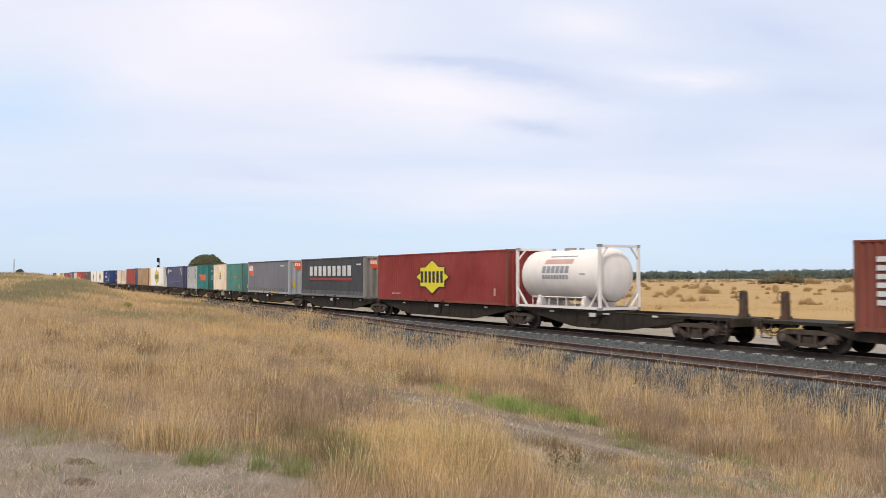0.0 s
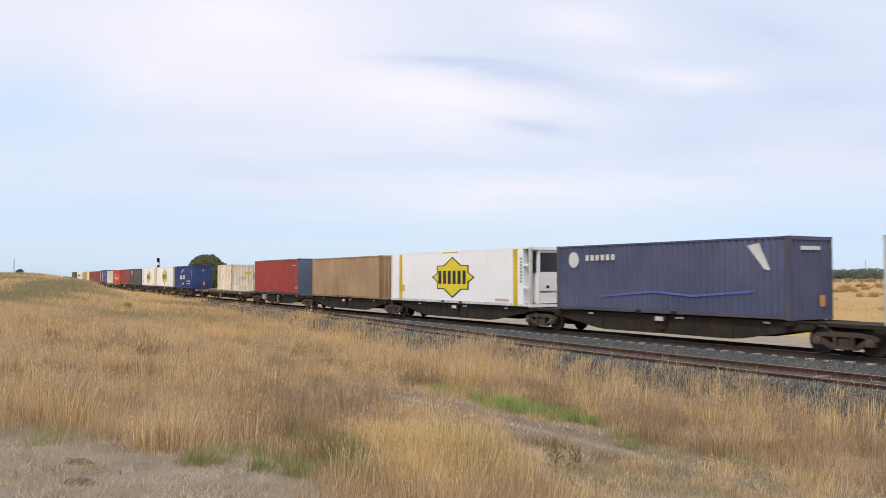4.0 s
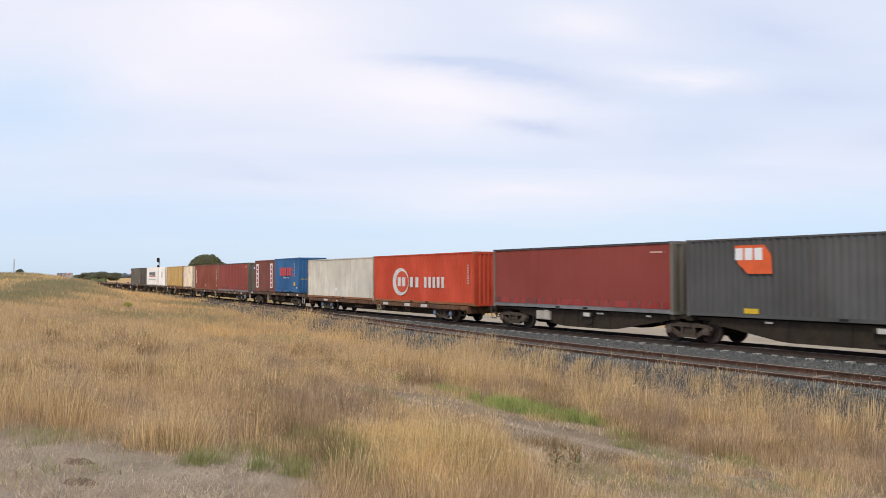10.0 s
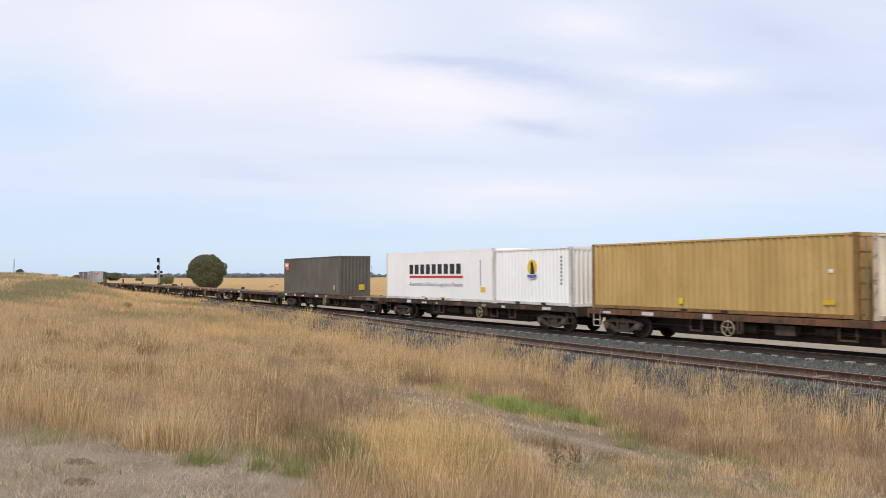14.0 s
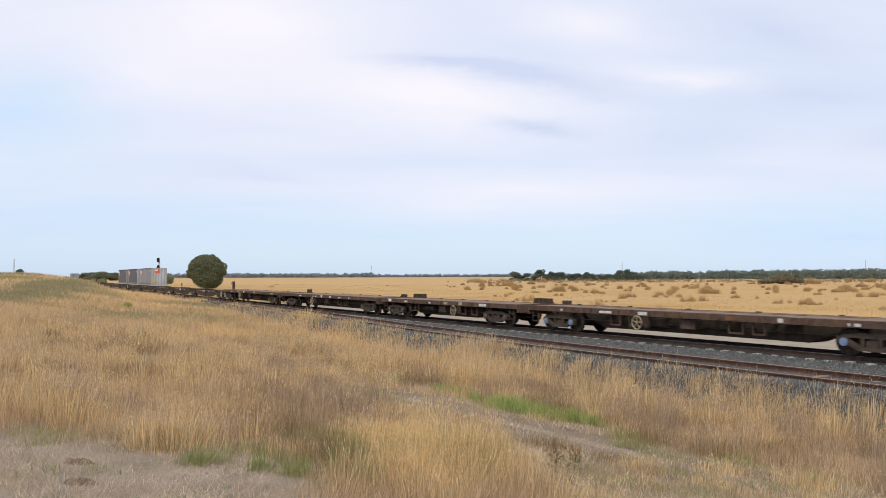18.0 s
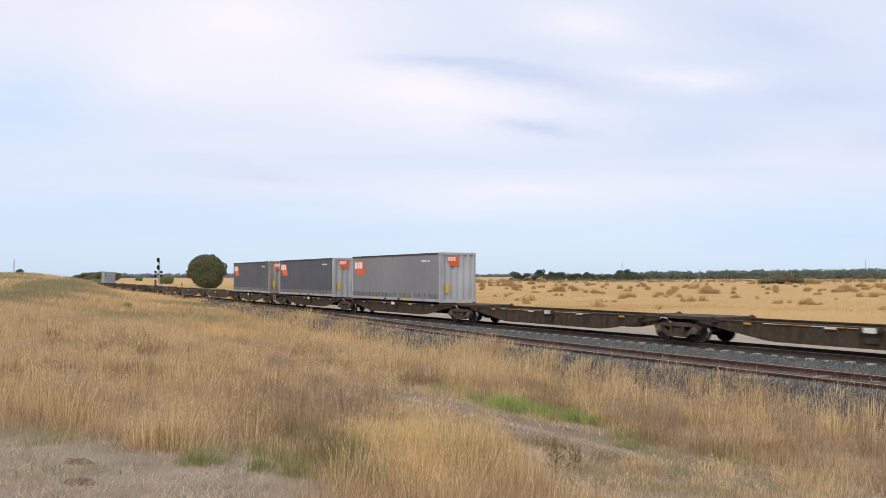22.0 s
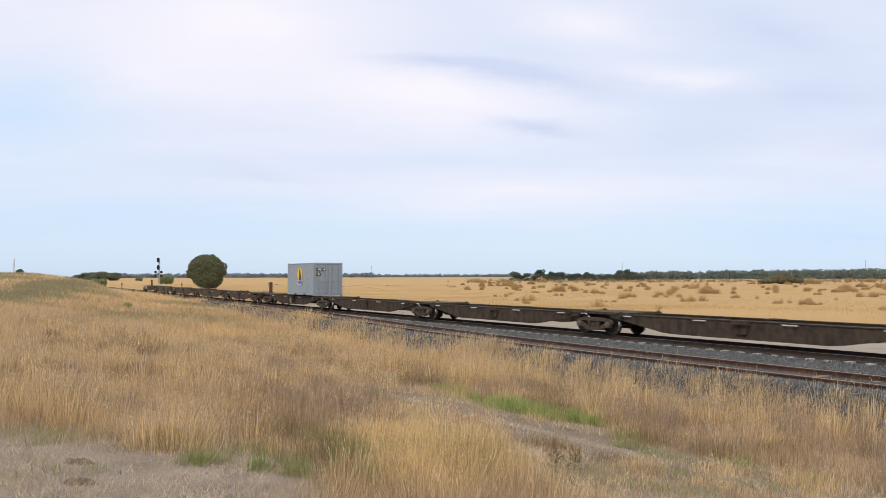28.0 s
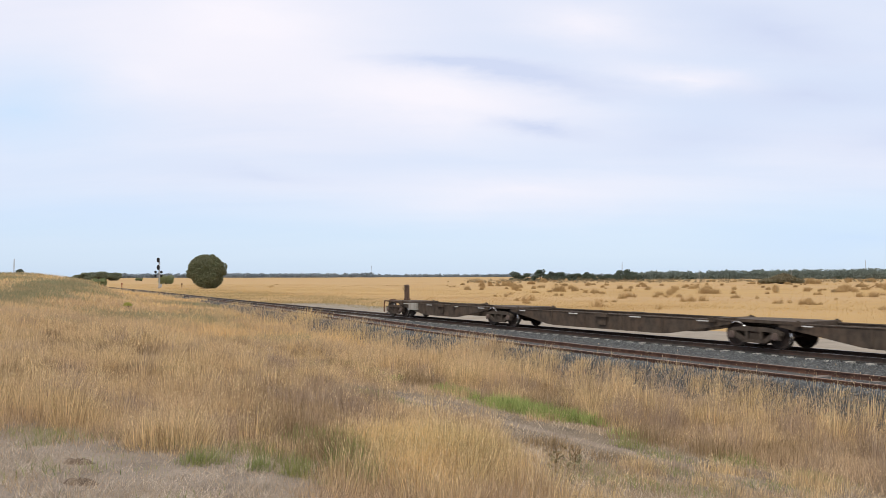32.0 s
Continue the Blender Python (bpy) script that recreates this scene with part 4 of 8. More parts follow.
def flat_wagon(label, sr, sf, o_r, o_f, mat, hw=None, cap="axlecap", blocks=(), seed=0, z=1.15, open_deck=False):
    """A bogie container flat: deck, side sills, deep centre sill, brake gear."""
    w = thing("flat_wagon", label, "freight wagon", "wagons of the train")
    h, mid_s = (sf - sr) / 2, (sr + sf) / 2
    rr = random.Random(seed)
    bogie(w, -h, cap)
    bogie(w, h, cap)
    a, b = -h - o_r, h + o_f
    if mat == "frame_brown":
        mat = "sill_brown"
    if open_deck:
        # a ladder of long and cross beams with gaps between
        sh = Shape().box(a + 0.02, b - 0.02, -1.14, -0.86, z - 0.06, z).box(a + 0.02, b - 0.02, 0.86, 1.14, z - 0.06, z).box(a + 0.02, b - 0.02, -0.50, 0.50, z - 0.07, z - 0.01)
        n = 9
        for i in range(n):
            x = a + 0.5 + i * (b - a - 1.0) / (n - 1)
            wd = 0.8 if i in (0, n - 1) else rr.uniform(0.2, 0.5)
            sh.box(max(a + 0.02, x - wd), min(b - 0.02, x + wd), -0.86, -0.50, z - 0.06, z - 0.004).box(max(a + 0.02, x - wd), min(b - 0.02, x + wd), 0.50, 0.86, z - 0.06, z - 0.004)
        part("deck", sh, MAT["deck"], w, "open worn steel deck with gaps")
    else:
        part("deck", Shape().box(a + 0.02, b - 0.02, -1.14, 1.14, z - 0.06, z), MAT["deck"], w)
    for x, wd in ((-3.6, 0.55), (-2.95, 0.45), (2.0, 0.6), (3.6, 0.5)):
        x += rr.uniform(-0.5, 0.5)
        if abs(x) < h - 1.8:
            part("equipment_frame", Shape().box(x, x + 0.05, -1.12, -1.06, 0.50, z - 0.19).box(x + wd, x + wd + 0.05, -1.12, -1.06, 0.50, z - 0.19).box(x, x + wd + 0.05, -1.12, -1.06, 0.46, 0.52), MAT["sill_brown"], w)
    part("brake_rod", Shape().rod((-h + 0.6, -0.80, 0.62), (h - 0.6, -0.80, 0.62), 0.025, 5), MAT["frame_dark"], w)
    for y in (-1.19, 1.19):
        sill = part("side_sill", Shape().box(a, b, y - 0.05, y + 0.05, z - 0.20, z + 0.012).box(a, b, *sorted((y * 0.93, y * 1.06)), z - 0.22, z - 0.20), MAT[mat], w)
        n = max(6, int((b - a) / 1.6))
        for i in range(n):
            x = a + (i + 0.5) * (b - a) / n
            part("stake_pocket", Shape().box(x - 0.06, x + 0.06, *sorted((y * 1.043, y * 1.075)), z - 0.18, z - 0.03), MAT[mat], sill)
    la, lb = -h + 1.3, h - 1.3
    # deep sill takes the steel with under-deck shade in its colour
    part("centre_sill", Shape().prism([(a + 0.3, z - 0.42), (la, z - 0.42), (la + 1.2, 0.29), (lb - 1.2, 0.29), (lb, z - 0.42), (b - 0.3, z - 0.42), (b - 0.3, z - 0.08), (a + 0.3, z - 0.08)], "y", -0.52, 0.52), MAT["frame_shaded"], w)
    for x in np.linspace(a + 0.8, b - 0.8, 8):
        part("cross_member", Shape().box(x - 0.06, x + 0.06, -1.12, 1.12, z - 0.24, z - 0.065), MAT["frame_dark"], w)
    for x, way in ((a, -1), (b, 1)):
        part("headstock", Shape().box(*sorted((x, x + way * 0.10)), -1.24, 1.24, z - 0.40, z + 0.02), MAT[mat], w)
        coupler(w, x + way * 0.1, way, MAT["bogie"])
        steps_at(w, x - way * 0.45, MAT["white_mark"] if rr.random() < 0.25 else MAT["bogie"])
    part("air_reservoir", Shape().rod((-2.3, -0.72, 0.66), (-1.1, -0.72, 0.66), 0.19, 10), MAT["frame_dark"], w)
    part("brake_cylinder", Shape().rod((1.2, -0.75, 0.70), (1.9, -0.75, 0.70), 0.16, 10).rod((1.9, -0.75, 0.70), (3.2, -0.70, 0.66), 0.03, 6), MAT["frame_dark"], w)
    part("equipment_box", Shape().box(-0.2, 0.55, -1.08, -0.66, 0.52, 0.86), MAT["frame_brown"], w)
    x = a + 0.7
    while x < b - 1.0:
        wd = rr.uniform(0.18, 0.75)
        kind = rr.choice(["white_mark", "white_mark", "handwheel", "frame_rust"])
        part("painted_mark", Shape().box(x, x + wd, -1.246, -1.2385, z - 0.18, z - rr.choice([0.01, 0.04, 0.08])), MAT[kind], w)
        x += wd + rr.uniform(0.9, 2.6)
    for i in range(6):
        x = a + 1.0 + i * (b - a - 2.0) / 5
        part("container_lock", Shape().box(x - 0.09, x + 0.09, 1.06, 1.18, z, z + 0.05), MAT["frame_dark"], w)
    if hw is not None:
        handwheel(w, hw - mid_s, 0.66 + 0.9 * (z - 1.15), -1.30, 0.27)
    for s_c, ln, ht in blocks:
        x = s_c - mid_s
        sh = Shape().box(x - ln / 2, x + ln / 2, 0.85, 1.12, z, z + ht * 0.35)
        n = max(2, int(ln / 0.28))
        for i in range(n):
            xi = x - ln / 2 + (i + 0.5) * ln / n
            sh.box(xi - 0.09, xi + 0.09, 0.84, 1.13, z + ht * 0.3, z + ht)
        part("folded_bulkhead", sh, MAT["frame_dark"], w)
    return w, sr, sf


MOVERS = []          # (thing, rear s, front s, height)


def ride(made, z=0.0):
    MOVERS.append((*made, z))


# articulated sets: pivots from the leading end, colour, extras
def pack(pivots, mat, label, cap="axlecap", front_post=None, rear_post=None, hw=(), markset=0, lead=True, loads=(), drop=0.0, low=0.0):
    n = len(pivots) - 1
    for i in range(n):
        sf, sr = pivots[i], pivots[i + 1]
        mid = (sr + sf) / 2
        posts = []
        if i == 0 and lead and front_post is not None:
            posts.append((front_post - mid, 0.25))
        if i == n - 1 and rear_post is not None:
            posts.append((rear_post - mid, 0.25))
        locks = [x - mid for lo, hi in loads for x in (lo + 0.09, hi - 0.09) if sr - 1.5 < x < sf + 1.5 and sr < (lo + hi) / 2 < sf]
        if not locks:
            locks = [-6.0, 6.0] if sf - sr > 13 else [-4.6, 1.4]
        ride(pack_wagon(label, sr, sf, i == 0 and lead, i == n - 1, mat, cap, posts, next((q for q in hw if sr < q < sf), None), markset, sorted(locks), len(loads) > 2 or (rear_post or 0) < -400, drop, low, (rear_post or 0) < -400))


E40, E20, E48 = 12.192, 6.058, 14.63
pack([388.2, 372.88], "frame_shaded", "brown skeletal wagon of an articulated set, carrying a container", rear_post=371.2, lead=False, loads=[(374.64, 386.83)], drop=0.22)
pack([368.15, 357.0, 341.45, 326.0, 310.7, 299.3], "frame_shaded", "brown skeletal container wagon of an articulated set", front_post=369.4,
     loads=[(357.05, 363.11), (341.7, 356.33), (327.4, 339.6), (312.14, 324.33), (303.85, 309.9), (297.79, 303.85)])
pack([295.1, 281.5, 266.1, 250.9, 235.72, 222.05], "frame_shaded", "dark brown skeletal container wagon of an articulated set", hw=(288.4, 228.65), front_post=296.3, loads=[(289.03, 295.09), (282.95, 289.0), (267.55, 279.74), (250.95, 265.58), (237.18, 249.37), (221.8, 234.0)])
ride(flat_wagon("brown flat container wagon with a single small container", 198.2, 215.85, 2.9, 2.6, "frame_brown", 208.7, seed=3, z=0.99, open_deck=True))
pack([191.6, 180.7, 165.35, 149.8, 134.35, 123.1], "frame_shaded", "brown skeletal container wagon of an articulated set", front_post=192.6, loads=[(181.18, 193.37), (165.6, 180.2), (150.05, 164.7), (134.45, 149.0), (121.61, 133.8)])
ride(flat_wagon("long rusty orange-edged flat container wagon", 99.2, 116.35, 3.2, 2.8, "frame_rust", 108.5, "axleblue", seed=5, z=0.93))
ride(flat_wagon("short brown flat container wagon", 81.9, 92.25, 2.9, 2.7, "frame_brown", 85.5, seed=8))
ride(flat_wagon("long brown flat container wagon", 57.67, 75.17, 2.9, 2.9, "frame_brown", 65.6, "axleblue", seed=13, z=1.00))
ride(flat_wagon("rusty flat container wagon with white painted marks", 35.72, 50.9, 1.85, 2.9, "frame_rust", 41.3, seed=21))
ride(flat_wagon("dark flat container wagon", 16.3, 31.1, 2.0, 1.9, "frame_dark", 25.3, seed=34))
ride(flat_wagon("brown flat container wagon", -3.97, 11.3, 2.0, 2.0, "frame_brown", 4.0, seed=4))
ride(flat_wagon("empty brown flat container wagon with its deck bare", -24.07, -8.9, 2.1, 2.0, "frame_brown", -18.8, "axleblue", [(-26.4, 0.35, 0.24)], seed=6))
ride(flat_wagon("empty rusty orange-edged flat container wagon with its deck bare", -44.3, -29.3, 2.1, 2.1, "frame_rust", -34.75, "axleblue", [(-46.2, 0.35, 0.22)], seed=7))
ride(flat_wagon("empty brown flat container wagon with an open steel deck", -64.5, -49.55, 2.0, 2.1, "frame_brown", -59.3, "axleblue", [(-66.3, 0.4, 0.2)], seed=9, open_deck=True))
ride(flat_wagon("short empty brown flat container wagon with folded bulkheads", -80.64, -69.6, 1.6, 2.1, "frame_brown", -73.4, "axlecap", [(-68.2, 1.4, 0.27), (-81.2, 1.4, 0.27)], seed=10))
ride(flat_wagon("empty brown flat container wagon with its deck bare", -99.95, -84.8, 2.1, 1.7, "frame_brown", -94.7, "axlecap", [(-83.4, 0.4, 0.2), (-101.2, 0.5, 0.3)], seed=11))
ride(flat_wagon("empty brown flat container wagon with its deck bare", -120.35, -105.25, 1.7, 2.2, "frame_brown", -115.3, "axlecap", [], seed=12))
pack([-124.67, -138.78, -154.43, -170.12, -185.79, -199.7], "frame_dark", "dark skeletal container wagon with orange reflectors", cap="axlebright", front_post=-123.6, markset=1, loads=[(-184.15, -171.96), (-199.76, -187.57)], low=0.07)
pack([-203.9, -215.16, -230.54, -246.2, -261.7, -273.1], "frame_brown", "brown skeletal container wagon of an articulated set", cap="axlebright", front_post=-202.9, rear_post=-274.2, loads=[(-215.0, -202.81)], low=0.07)
pack([-277.4, -291.1, -306.6, -321.9, -337.45, -351.2], "frame_dark", "dark skeletal container wagon of an articulated set", cap="axlebright", hw=(-284.2, -344.42), markset=2, loads=[(-345.03, -338.97)], low=0.07)
pack([-355.35, -366.6, -382.2, -397.82, -413.32, -424.8], "frame_brown", "brown skeletal container wagon at the tail of the train", cap="axlebright", front_post=-354.3, rear_post=-425.6, markset=2, low=0.07)


# ---- containers ----
W2 = 1.219


def flat_shape(pts, mat, name, parent, label="", y=-W2 - 0.004, t=0.005):
    """A thin painted or stuck-on shape on the near side: points are x, z."""
    area = sum(a[0] * b[1] - b[0] * a[1] for a, b in zip(pts, pts[1:] + pts[:1]))
    if area < 0:
        pts = pts[::-1]
    return part(name, Shape().prism(pts, "y", y - t, y), MAT[mat], parent, label)


def end_shape(pts, mat, name, parent, x, label="", t=0.005):
    """The same on the front end: points are y, z."""
    area = sum(a[0] * b[1] - b[0] * a[1] for a, b in zip(pts, pts[1:] + pts[:1]))
    if area < 0:
        pts = pts[::-1]
    return part(name, Shape().prism(pts, "x", x, x + t), MAT[mat], parent, label)


def rect(x0, x1, z0, z1):
    return [(x0, z0), (x1, z0), (x1, z1), (x0, z1)]


def oval(cx, cz, rx, rz, n=24, a0=0.0, a1=2 * math.pi):
    return [(cx + rx * math.cos(a0 + (a1 - a0) * i / n), cz + rz * math.sin(a0 + (a1 - a0) * i / n)) for i in range(n)]


def letter_bars(x0, x1, z0, z1, n, mat, parent, label="", gap=0.36, y=-W2 - 0.012):
    """A name on the side as plain letter-sized bars."""
    st = (x1 - x0) / n
    for i in range(n):
        part("letter", Shape().box(x0 + i * st, x0 + (i + 1 - gap) * st, y - 0.004, y, z0, z1), MAT[mat], parent, label)


def column_bars(x0, x1, z0, z1, n, mat, parent, gap=0.38, y=-W2 - 0.008):
    st = (z1 - z0) / n
    for i in range(n):
        part("letter", Shape().box(x0, x1, y - 0.004, y, z0 + i * st, z0 + (i + 1 - gap) * st), MAT[mat], parent)


def word_mesh(text):
    """Letters as a thin mesh, and its corner points scaled to a unit box."""
    cu = bpy.data.curves.new("words", "FONT")
    cu.body, cu.size, cu.extrude = text, 1.0, 0.002
    tmp = bpy.data.objects.new("words", cu)
    scene.collection.objects.link(tmp)
    me = bpy.data.meshes.new_from_object(tmp.evaluated_get(bpy.context.evaluated_depsgraph_get()))
    scene.collection.objects.unlink(tmp)
    bpy.data.objects.remove(tmp)
    co = np.zeros(len(me.vertices) * 3, np.float32)
    me.vertices.foreach_get("co", co)
    co = co.reshape(-1, 3)
    lo, hi = co.min(0), co.max(0)
    return me, (co[:, 0] - lo[0]) / (hi[0] - lo[0]), (co[:, 1] - lo[1]) / (hi[1] - lo[1]), co[:, 2] - lo[2]


def set_words(me, xyz, mat, parent):
    me.vertices.foreach_set("co", np.stack(xyz, 1).astype(np.float32).ravel())
    me.materials.clear()
    me.materials.append(MAT[mat])
    me.update()
    return part("lettering", me, None, parent)


def words(text, x0, x1, z, height, mat, parent, y=-W2 - 0.010):
    me, u, v, d = word_mesh(text)
    return set_words(me, (x0 + u * (x1 - x0), y - d, z + v * height), mat, parent)


def end_words(text, y0, y1, z, height, mat, parent, x):
    me, u, v, d = word_mesh(text)
    return set_words(me, (x + d, y0 + u * (y1 - y0), z + v * height), mat, parent)


def corrugated(u0, u1, z0, z1, pitch=0.278, depth=0.045):
    """Points (u, offset) of a trapezoid wave, pressed inward."""
    n = max(2, int(round((u1 - u0) / pitch)))
    p = (u1 - u0) / n
    pts = []
    for i in range(n):
        x = u0 + i * p
        pts += [(x, 0.0), (x + p * 0.26, 0.0), (x + p * 0.50, depth), (x + p * 0.76, depth)]
    pts.append((u1, 0.0))
    return pts


def side_sheet(pts, z0, z1, y, sgn):
    sh = Shape()
    for u, o in pts:
        sh.v += [(u, y - sgn * o, z0), (u, y - sgn * o, z1)]
    for i in range(len(pts) - 1):
        q = [2 * i, 2 * i + 2, 2 * i + 3, 2 * i + 1]
        sh.face(q if sgn < 0 else q[::-1])
    return sh


def end_sheet(pts, z0, z1, x, sgn):
    sh = Shape()
    for u, o in pts:
        sh.v += [(x - sgn * o, u, z0), (x - sgn * o, u, z1)]
    for i in range(len(pts) - 1):
        q = [2 * i, 2 * i + 2, 2 * i + 3, 2 * i + 1]
        sh.face(q if sgn > 0 else q[::-1])
    return sh


def container(label, s_rear, L, H, side, paint, end="wall", endpaint=None, rail=None, toprail=None, z=1.05, wide=W2, pitch=0.278, slots=True, fork=True):
    """An intermodal box from rear to front, resting at z; returns the thing, the x of its rear end and its front end."""
    c = thing("shipping_container", label, "container", "containers on the train")
    a, b = -L / 2, L / 2
    endpaint, rail = P[endpaint or paint], P[rail or paint]
    top = P[toprail] if toprail else rail
    post = endpaint if side == "curtain" else EDGE.get(paint, top)
    for x, y in itertools.product((a, b), (-wide, wide)):
        part("corner_post", Shape().box(*sorted((x, x - math.copysign(0.16, x))), *sorted((y, y - math.copysign(0.12, y))), 0.11, H - 0.11), post, c)
        for zc in (0.0, H - 0.118):
            part("corner_casting", Shape().box(*sorted((x * 1.0 + math.copysign(0.004, x), x - math.copysign(0.178, x))), *sorted((y + math.copysign(0.004, y), y - math.copysign(0.162, y))), zc, zc + 0.118), EDGE.get(paint, rail), c)
    for y in (-wide, wide):
        sg = -1 if y < 0 else 1
        lowh = 0.30 if side == "curtain" else 0.16
        part("bottom_rail", Shape().box(a + 0.17, b - 0.17, *sorted((y, y - sg * 0.06)), 0.03, lowh), EDGE.get(paint, rail) if rail is P.get(paint) else rail, c)
        part("top_rail", Shape().box(a + 0.17, b - 0.17, *sorted((y + (sg * 0.034 if side == "curtain" else 0), y - sg * 0.07)), H - (0.095 if side == "curtain" else 0.075), H - 0.01), top, c)
        bx = b - (0.60 if end == "reefer" else 0.16)
        if side == "corrugated":
            sheet = side_sheet(corrugated(a + 0.16, bx, 0, 0, pitch), 0.16, H - 0.075, y - sg * 0.012, sg)
        elif side == "ribbed":
            sheet = side_sheet(corrugated(a + 0.16, bx, 0, 0, 0.36, 0.024), 0.16, H - 0.075, y - sg * 0.008, sg)
        elif side == "smooth":
            sheet = side_sheet([(a + 0.16, 0.0), (bx, 0.0)], 0.16, H - 0.075, y - sg * 0.006, sg)
        else:
            rr = random.Random(int(s_rear * 10))
            xs = np.linspace(a + 0.16, b - 0.16, int(L * 6))
            sheet = side_sheet([(float(x), 0.010 + 0.009 * math.sin(x * 5.2 + rr.random()) + 0.006 * math.sin(x * 13.1)) for x in xs], 0.20, H - 0.09, y + sg * 0.010, sg)
        sp = part("curtain" if side == "curtain" else "side_panel", sheet, P[paint], c)
        if side == "curtain" and sg < 0:
            skirt = "skirt_dred" if paint == "dred_curtain" else "skirt_red" if "red" in paint else "skirt_dark" if "black" in paint else "skirt_grey"
            xs = np.linspace(a + 0.17, b - 0.17, int(L * 5))
            part("curtain_skirt", side_sheet([(float(x), 0.006 + 0.008 * math.sin(x * 7.7)) for x in xs], 0.20, 0.47, y + sg * 0.021, sg), P[skirt], sp)
            x = a + 0.45
            k = 0
            while x < b - 0.3:
                part("strap_buckle", Shape().box(x - 0.011, x + 0.011, y - 0.034, y - 0.012, 0.22, 0.50).box(x - 0.030, x + 0.030, y - 0.040, y - 0.012, 0.40, 0.46), MAT["strap"], sp)
                x += 0.62
                k += 1
        # pockets are flat black plates, the shade of the openings painted on
        if fork and side != "curtain" and L < 7:
            for xx in (-1.02, 1.02):
                part("fork_pocket", Shape().box(xx - 0.18, xx + 0.18, *sorted((y, y + sg * 0.004)), 0.035, 0.15), MAT["slot"], c)
        elif slots:
            for xx in (-0.95, 0.95):
                part("fork_pocket", Shape().box(xx - 0.16, xx + 0.16, *sorted((y, y + sg * 0.004)), 0.05, 0.14), MAT["slot"], c)
    part("roof_panel", Shape().box(a + 0.05, b - 0.05, -wide + 0.06, wide - 0.06, H - 0.05, H - 0.02), top, c)
    part("underframe", Shape().box(a + 0.1, b - 0.1, -wide + 0.08, wide - 0.08, 0.06, 0.17), MAT["frame_dark"], c)
    for x, sg in ((a, -1), (b, 1)):
        part("end_sill", Shape().box(*sorted((x, x - sg * 0.08)), -wide + 0.16, wide - 0.16, 0.0, 0.14), endpaint, c)
        part("end_header", Shape().box(*sorted((x, x - sg * 0.08)), -wide + 0.16, wide - 0.16, H - 0.13, H), endpaint if side == "curtain" else top, c)
        kind = end if sg > 0 else "wall"
        if kind == "wall":
            part("end_panel", end_sheet(corrugated(-wide + 0.12, wide - 0.12, 0, 0, 0.27, 0.045), 0.14, H - 0.13, x - sg * 0.015, sg), endpaint, c)
        elif kind == "ribs":
            part("end_panel", end_sheet(corrugated(-wide + 0.12, wide - 0.12, 0, 0, 0.44, 0.06), 0.14, H - 0.13, x - sg * 0.01, sg), endpaint, c)
        elif kind == "plain":
            part("end_panel", end_sheet([(-wide + 0.12, 0), (wide - 0.12, 0)], 0.14, H - 0.13, x - sg * 0.012, sg), endpaint, c)
        elif kind == "box":
            part("end_panel", end_sheet(corrugated(-wide + 0.12, wide - 0.12, 0, 0, 0.30, 0.04), 0.62, H - 0.13, x - sg * 0.015, sg), endpaint, c)
            part("end_ledge", Shape().box(*sorted((x, x - sg * 0.05)), -wide + 0.14, wide - 0.14, 0.46, 0.62).box(*sorted((x - sg * 0.01, x - sg * 0.06)), -wide + 0.14, wide - 0.14, 0.14, 0.46), endpaint, c)
        elif kind == "doors":
            for y0, y1 in ((-wide + 0.13, -0.012), (0.012, wide - 0.13)):
                sh = Shape().box(x - 0.06, x - 0.02, y0, y1, 0.15, H - 0.14)
                nz = 5
                for i in range(nz):
                    zl = 0.15 + (H - 0.29) * i / nz
                    sh.box(x - 0.02, x + 0.0, y0 + 0.02, y1 - 0.02, zl + 0.03, zl + (H - 0.29) / nz - 0.10)
                d = part("door", sh, endpaint, c)
                for fr in (0.28, 0.78):
                    yy = y0 + (y1 - y0) * fr
                    part("locking_bar", Shape().rod((x + 0.025, yy, 0.10), (x + 0.025, yy, H - 0.10), 0.018, 6).box(x, x + 0.045, yy - 0.05, yy + 0.05, 0.10, 0.18).box(x, x + 0.045, yy - 0.05, yy + 0.05, H - 0.2, H - 0.12).box(x + 0.02, x + 0.04, yy, yy + 0.30, 1.10, 1.13), MAT["grey_vinyl"], d, "grey steel locking bar")
        elif kind == "reefer":
            part("end_panel", Shape().box(x - 0.64, x - 0.60, -wide + 0.01, wide - 0.01, 0.14, H - 0.06), endpaint, c)
            part("fan_grille", Shape().box(x - 0.38, x - 0.12, -wide + 0.66, wide - 0.22, H - 1.22, H - 0.26), MAT["glass"], c, "dark condenser grille of the cooling unit")
            part("grille_frame", Shape().box(x - 0.38, x - 0.07, -wide + 0.52, -wide + 0.64, 0.16, H - 0.16).box(x - 0.38, x - 0.09, -wide + 0.64, wide - 0.14, H - 0.26, H - 0.14).box(x - 0.38, x - 0.09, wide - 0.22, wide - 0.14, 0.62, H - 0.26), endpaint, c)
            part("unit_panel", Shape().box(x - 0.38, x - 0.10, -wide + 0.64, wide - 0.22, 0.80, H - 1.22), endpaint, c)
            part("lower_panel", Shape().box(x - 0.38, x - 0.08, -wide + 0.64, wide - 0.14, 0.18, 0.70), endpaint, c)
            part("control_window", Shape().box(x - 0.10, x - 0.094, -0.18, 0.02, 0.92, 1.06), MAT["black"], c)
            # near-black box fills the open bay, standing for its shaded inside
            part("compressor_bay", Shape().box(x - 0.58, x - 0.20, -wide + 0.30, -wide + 0.50, H - 1.25, H - 0.22), MAT["glass"], c)
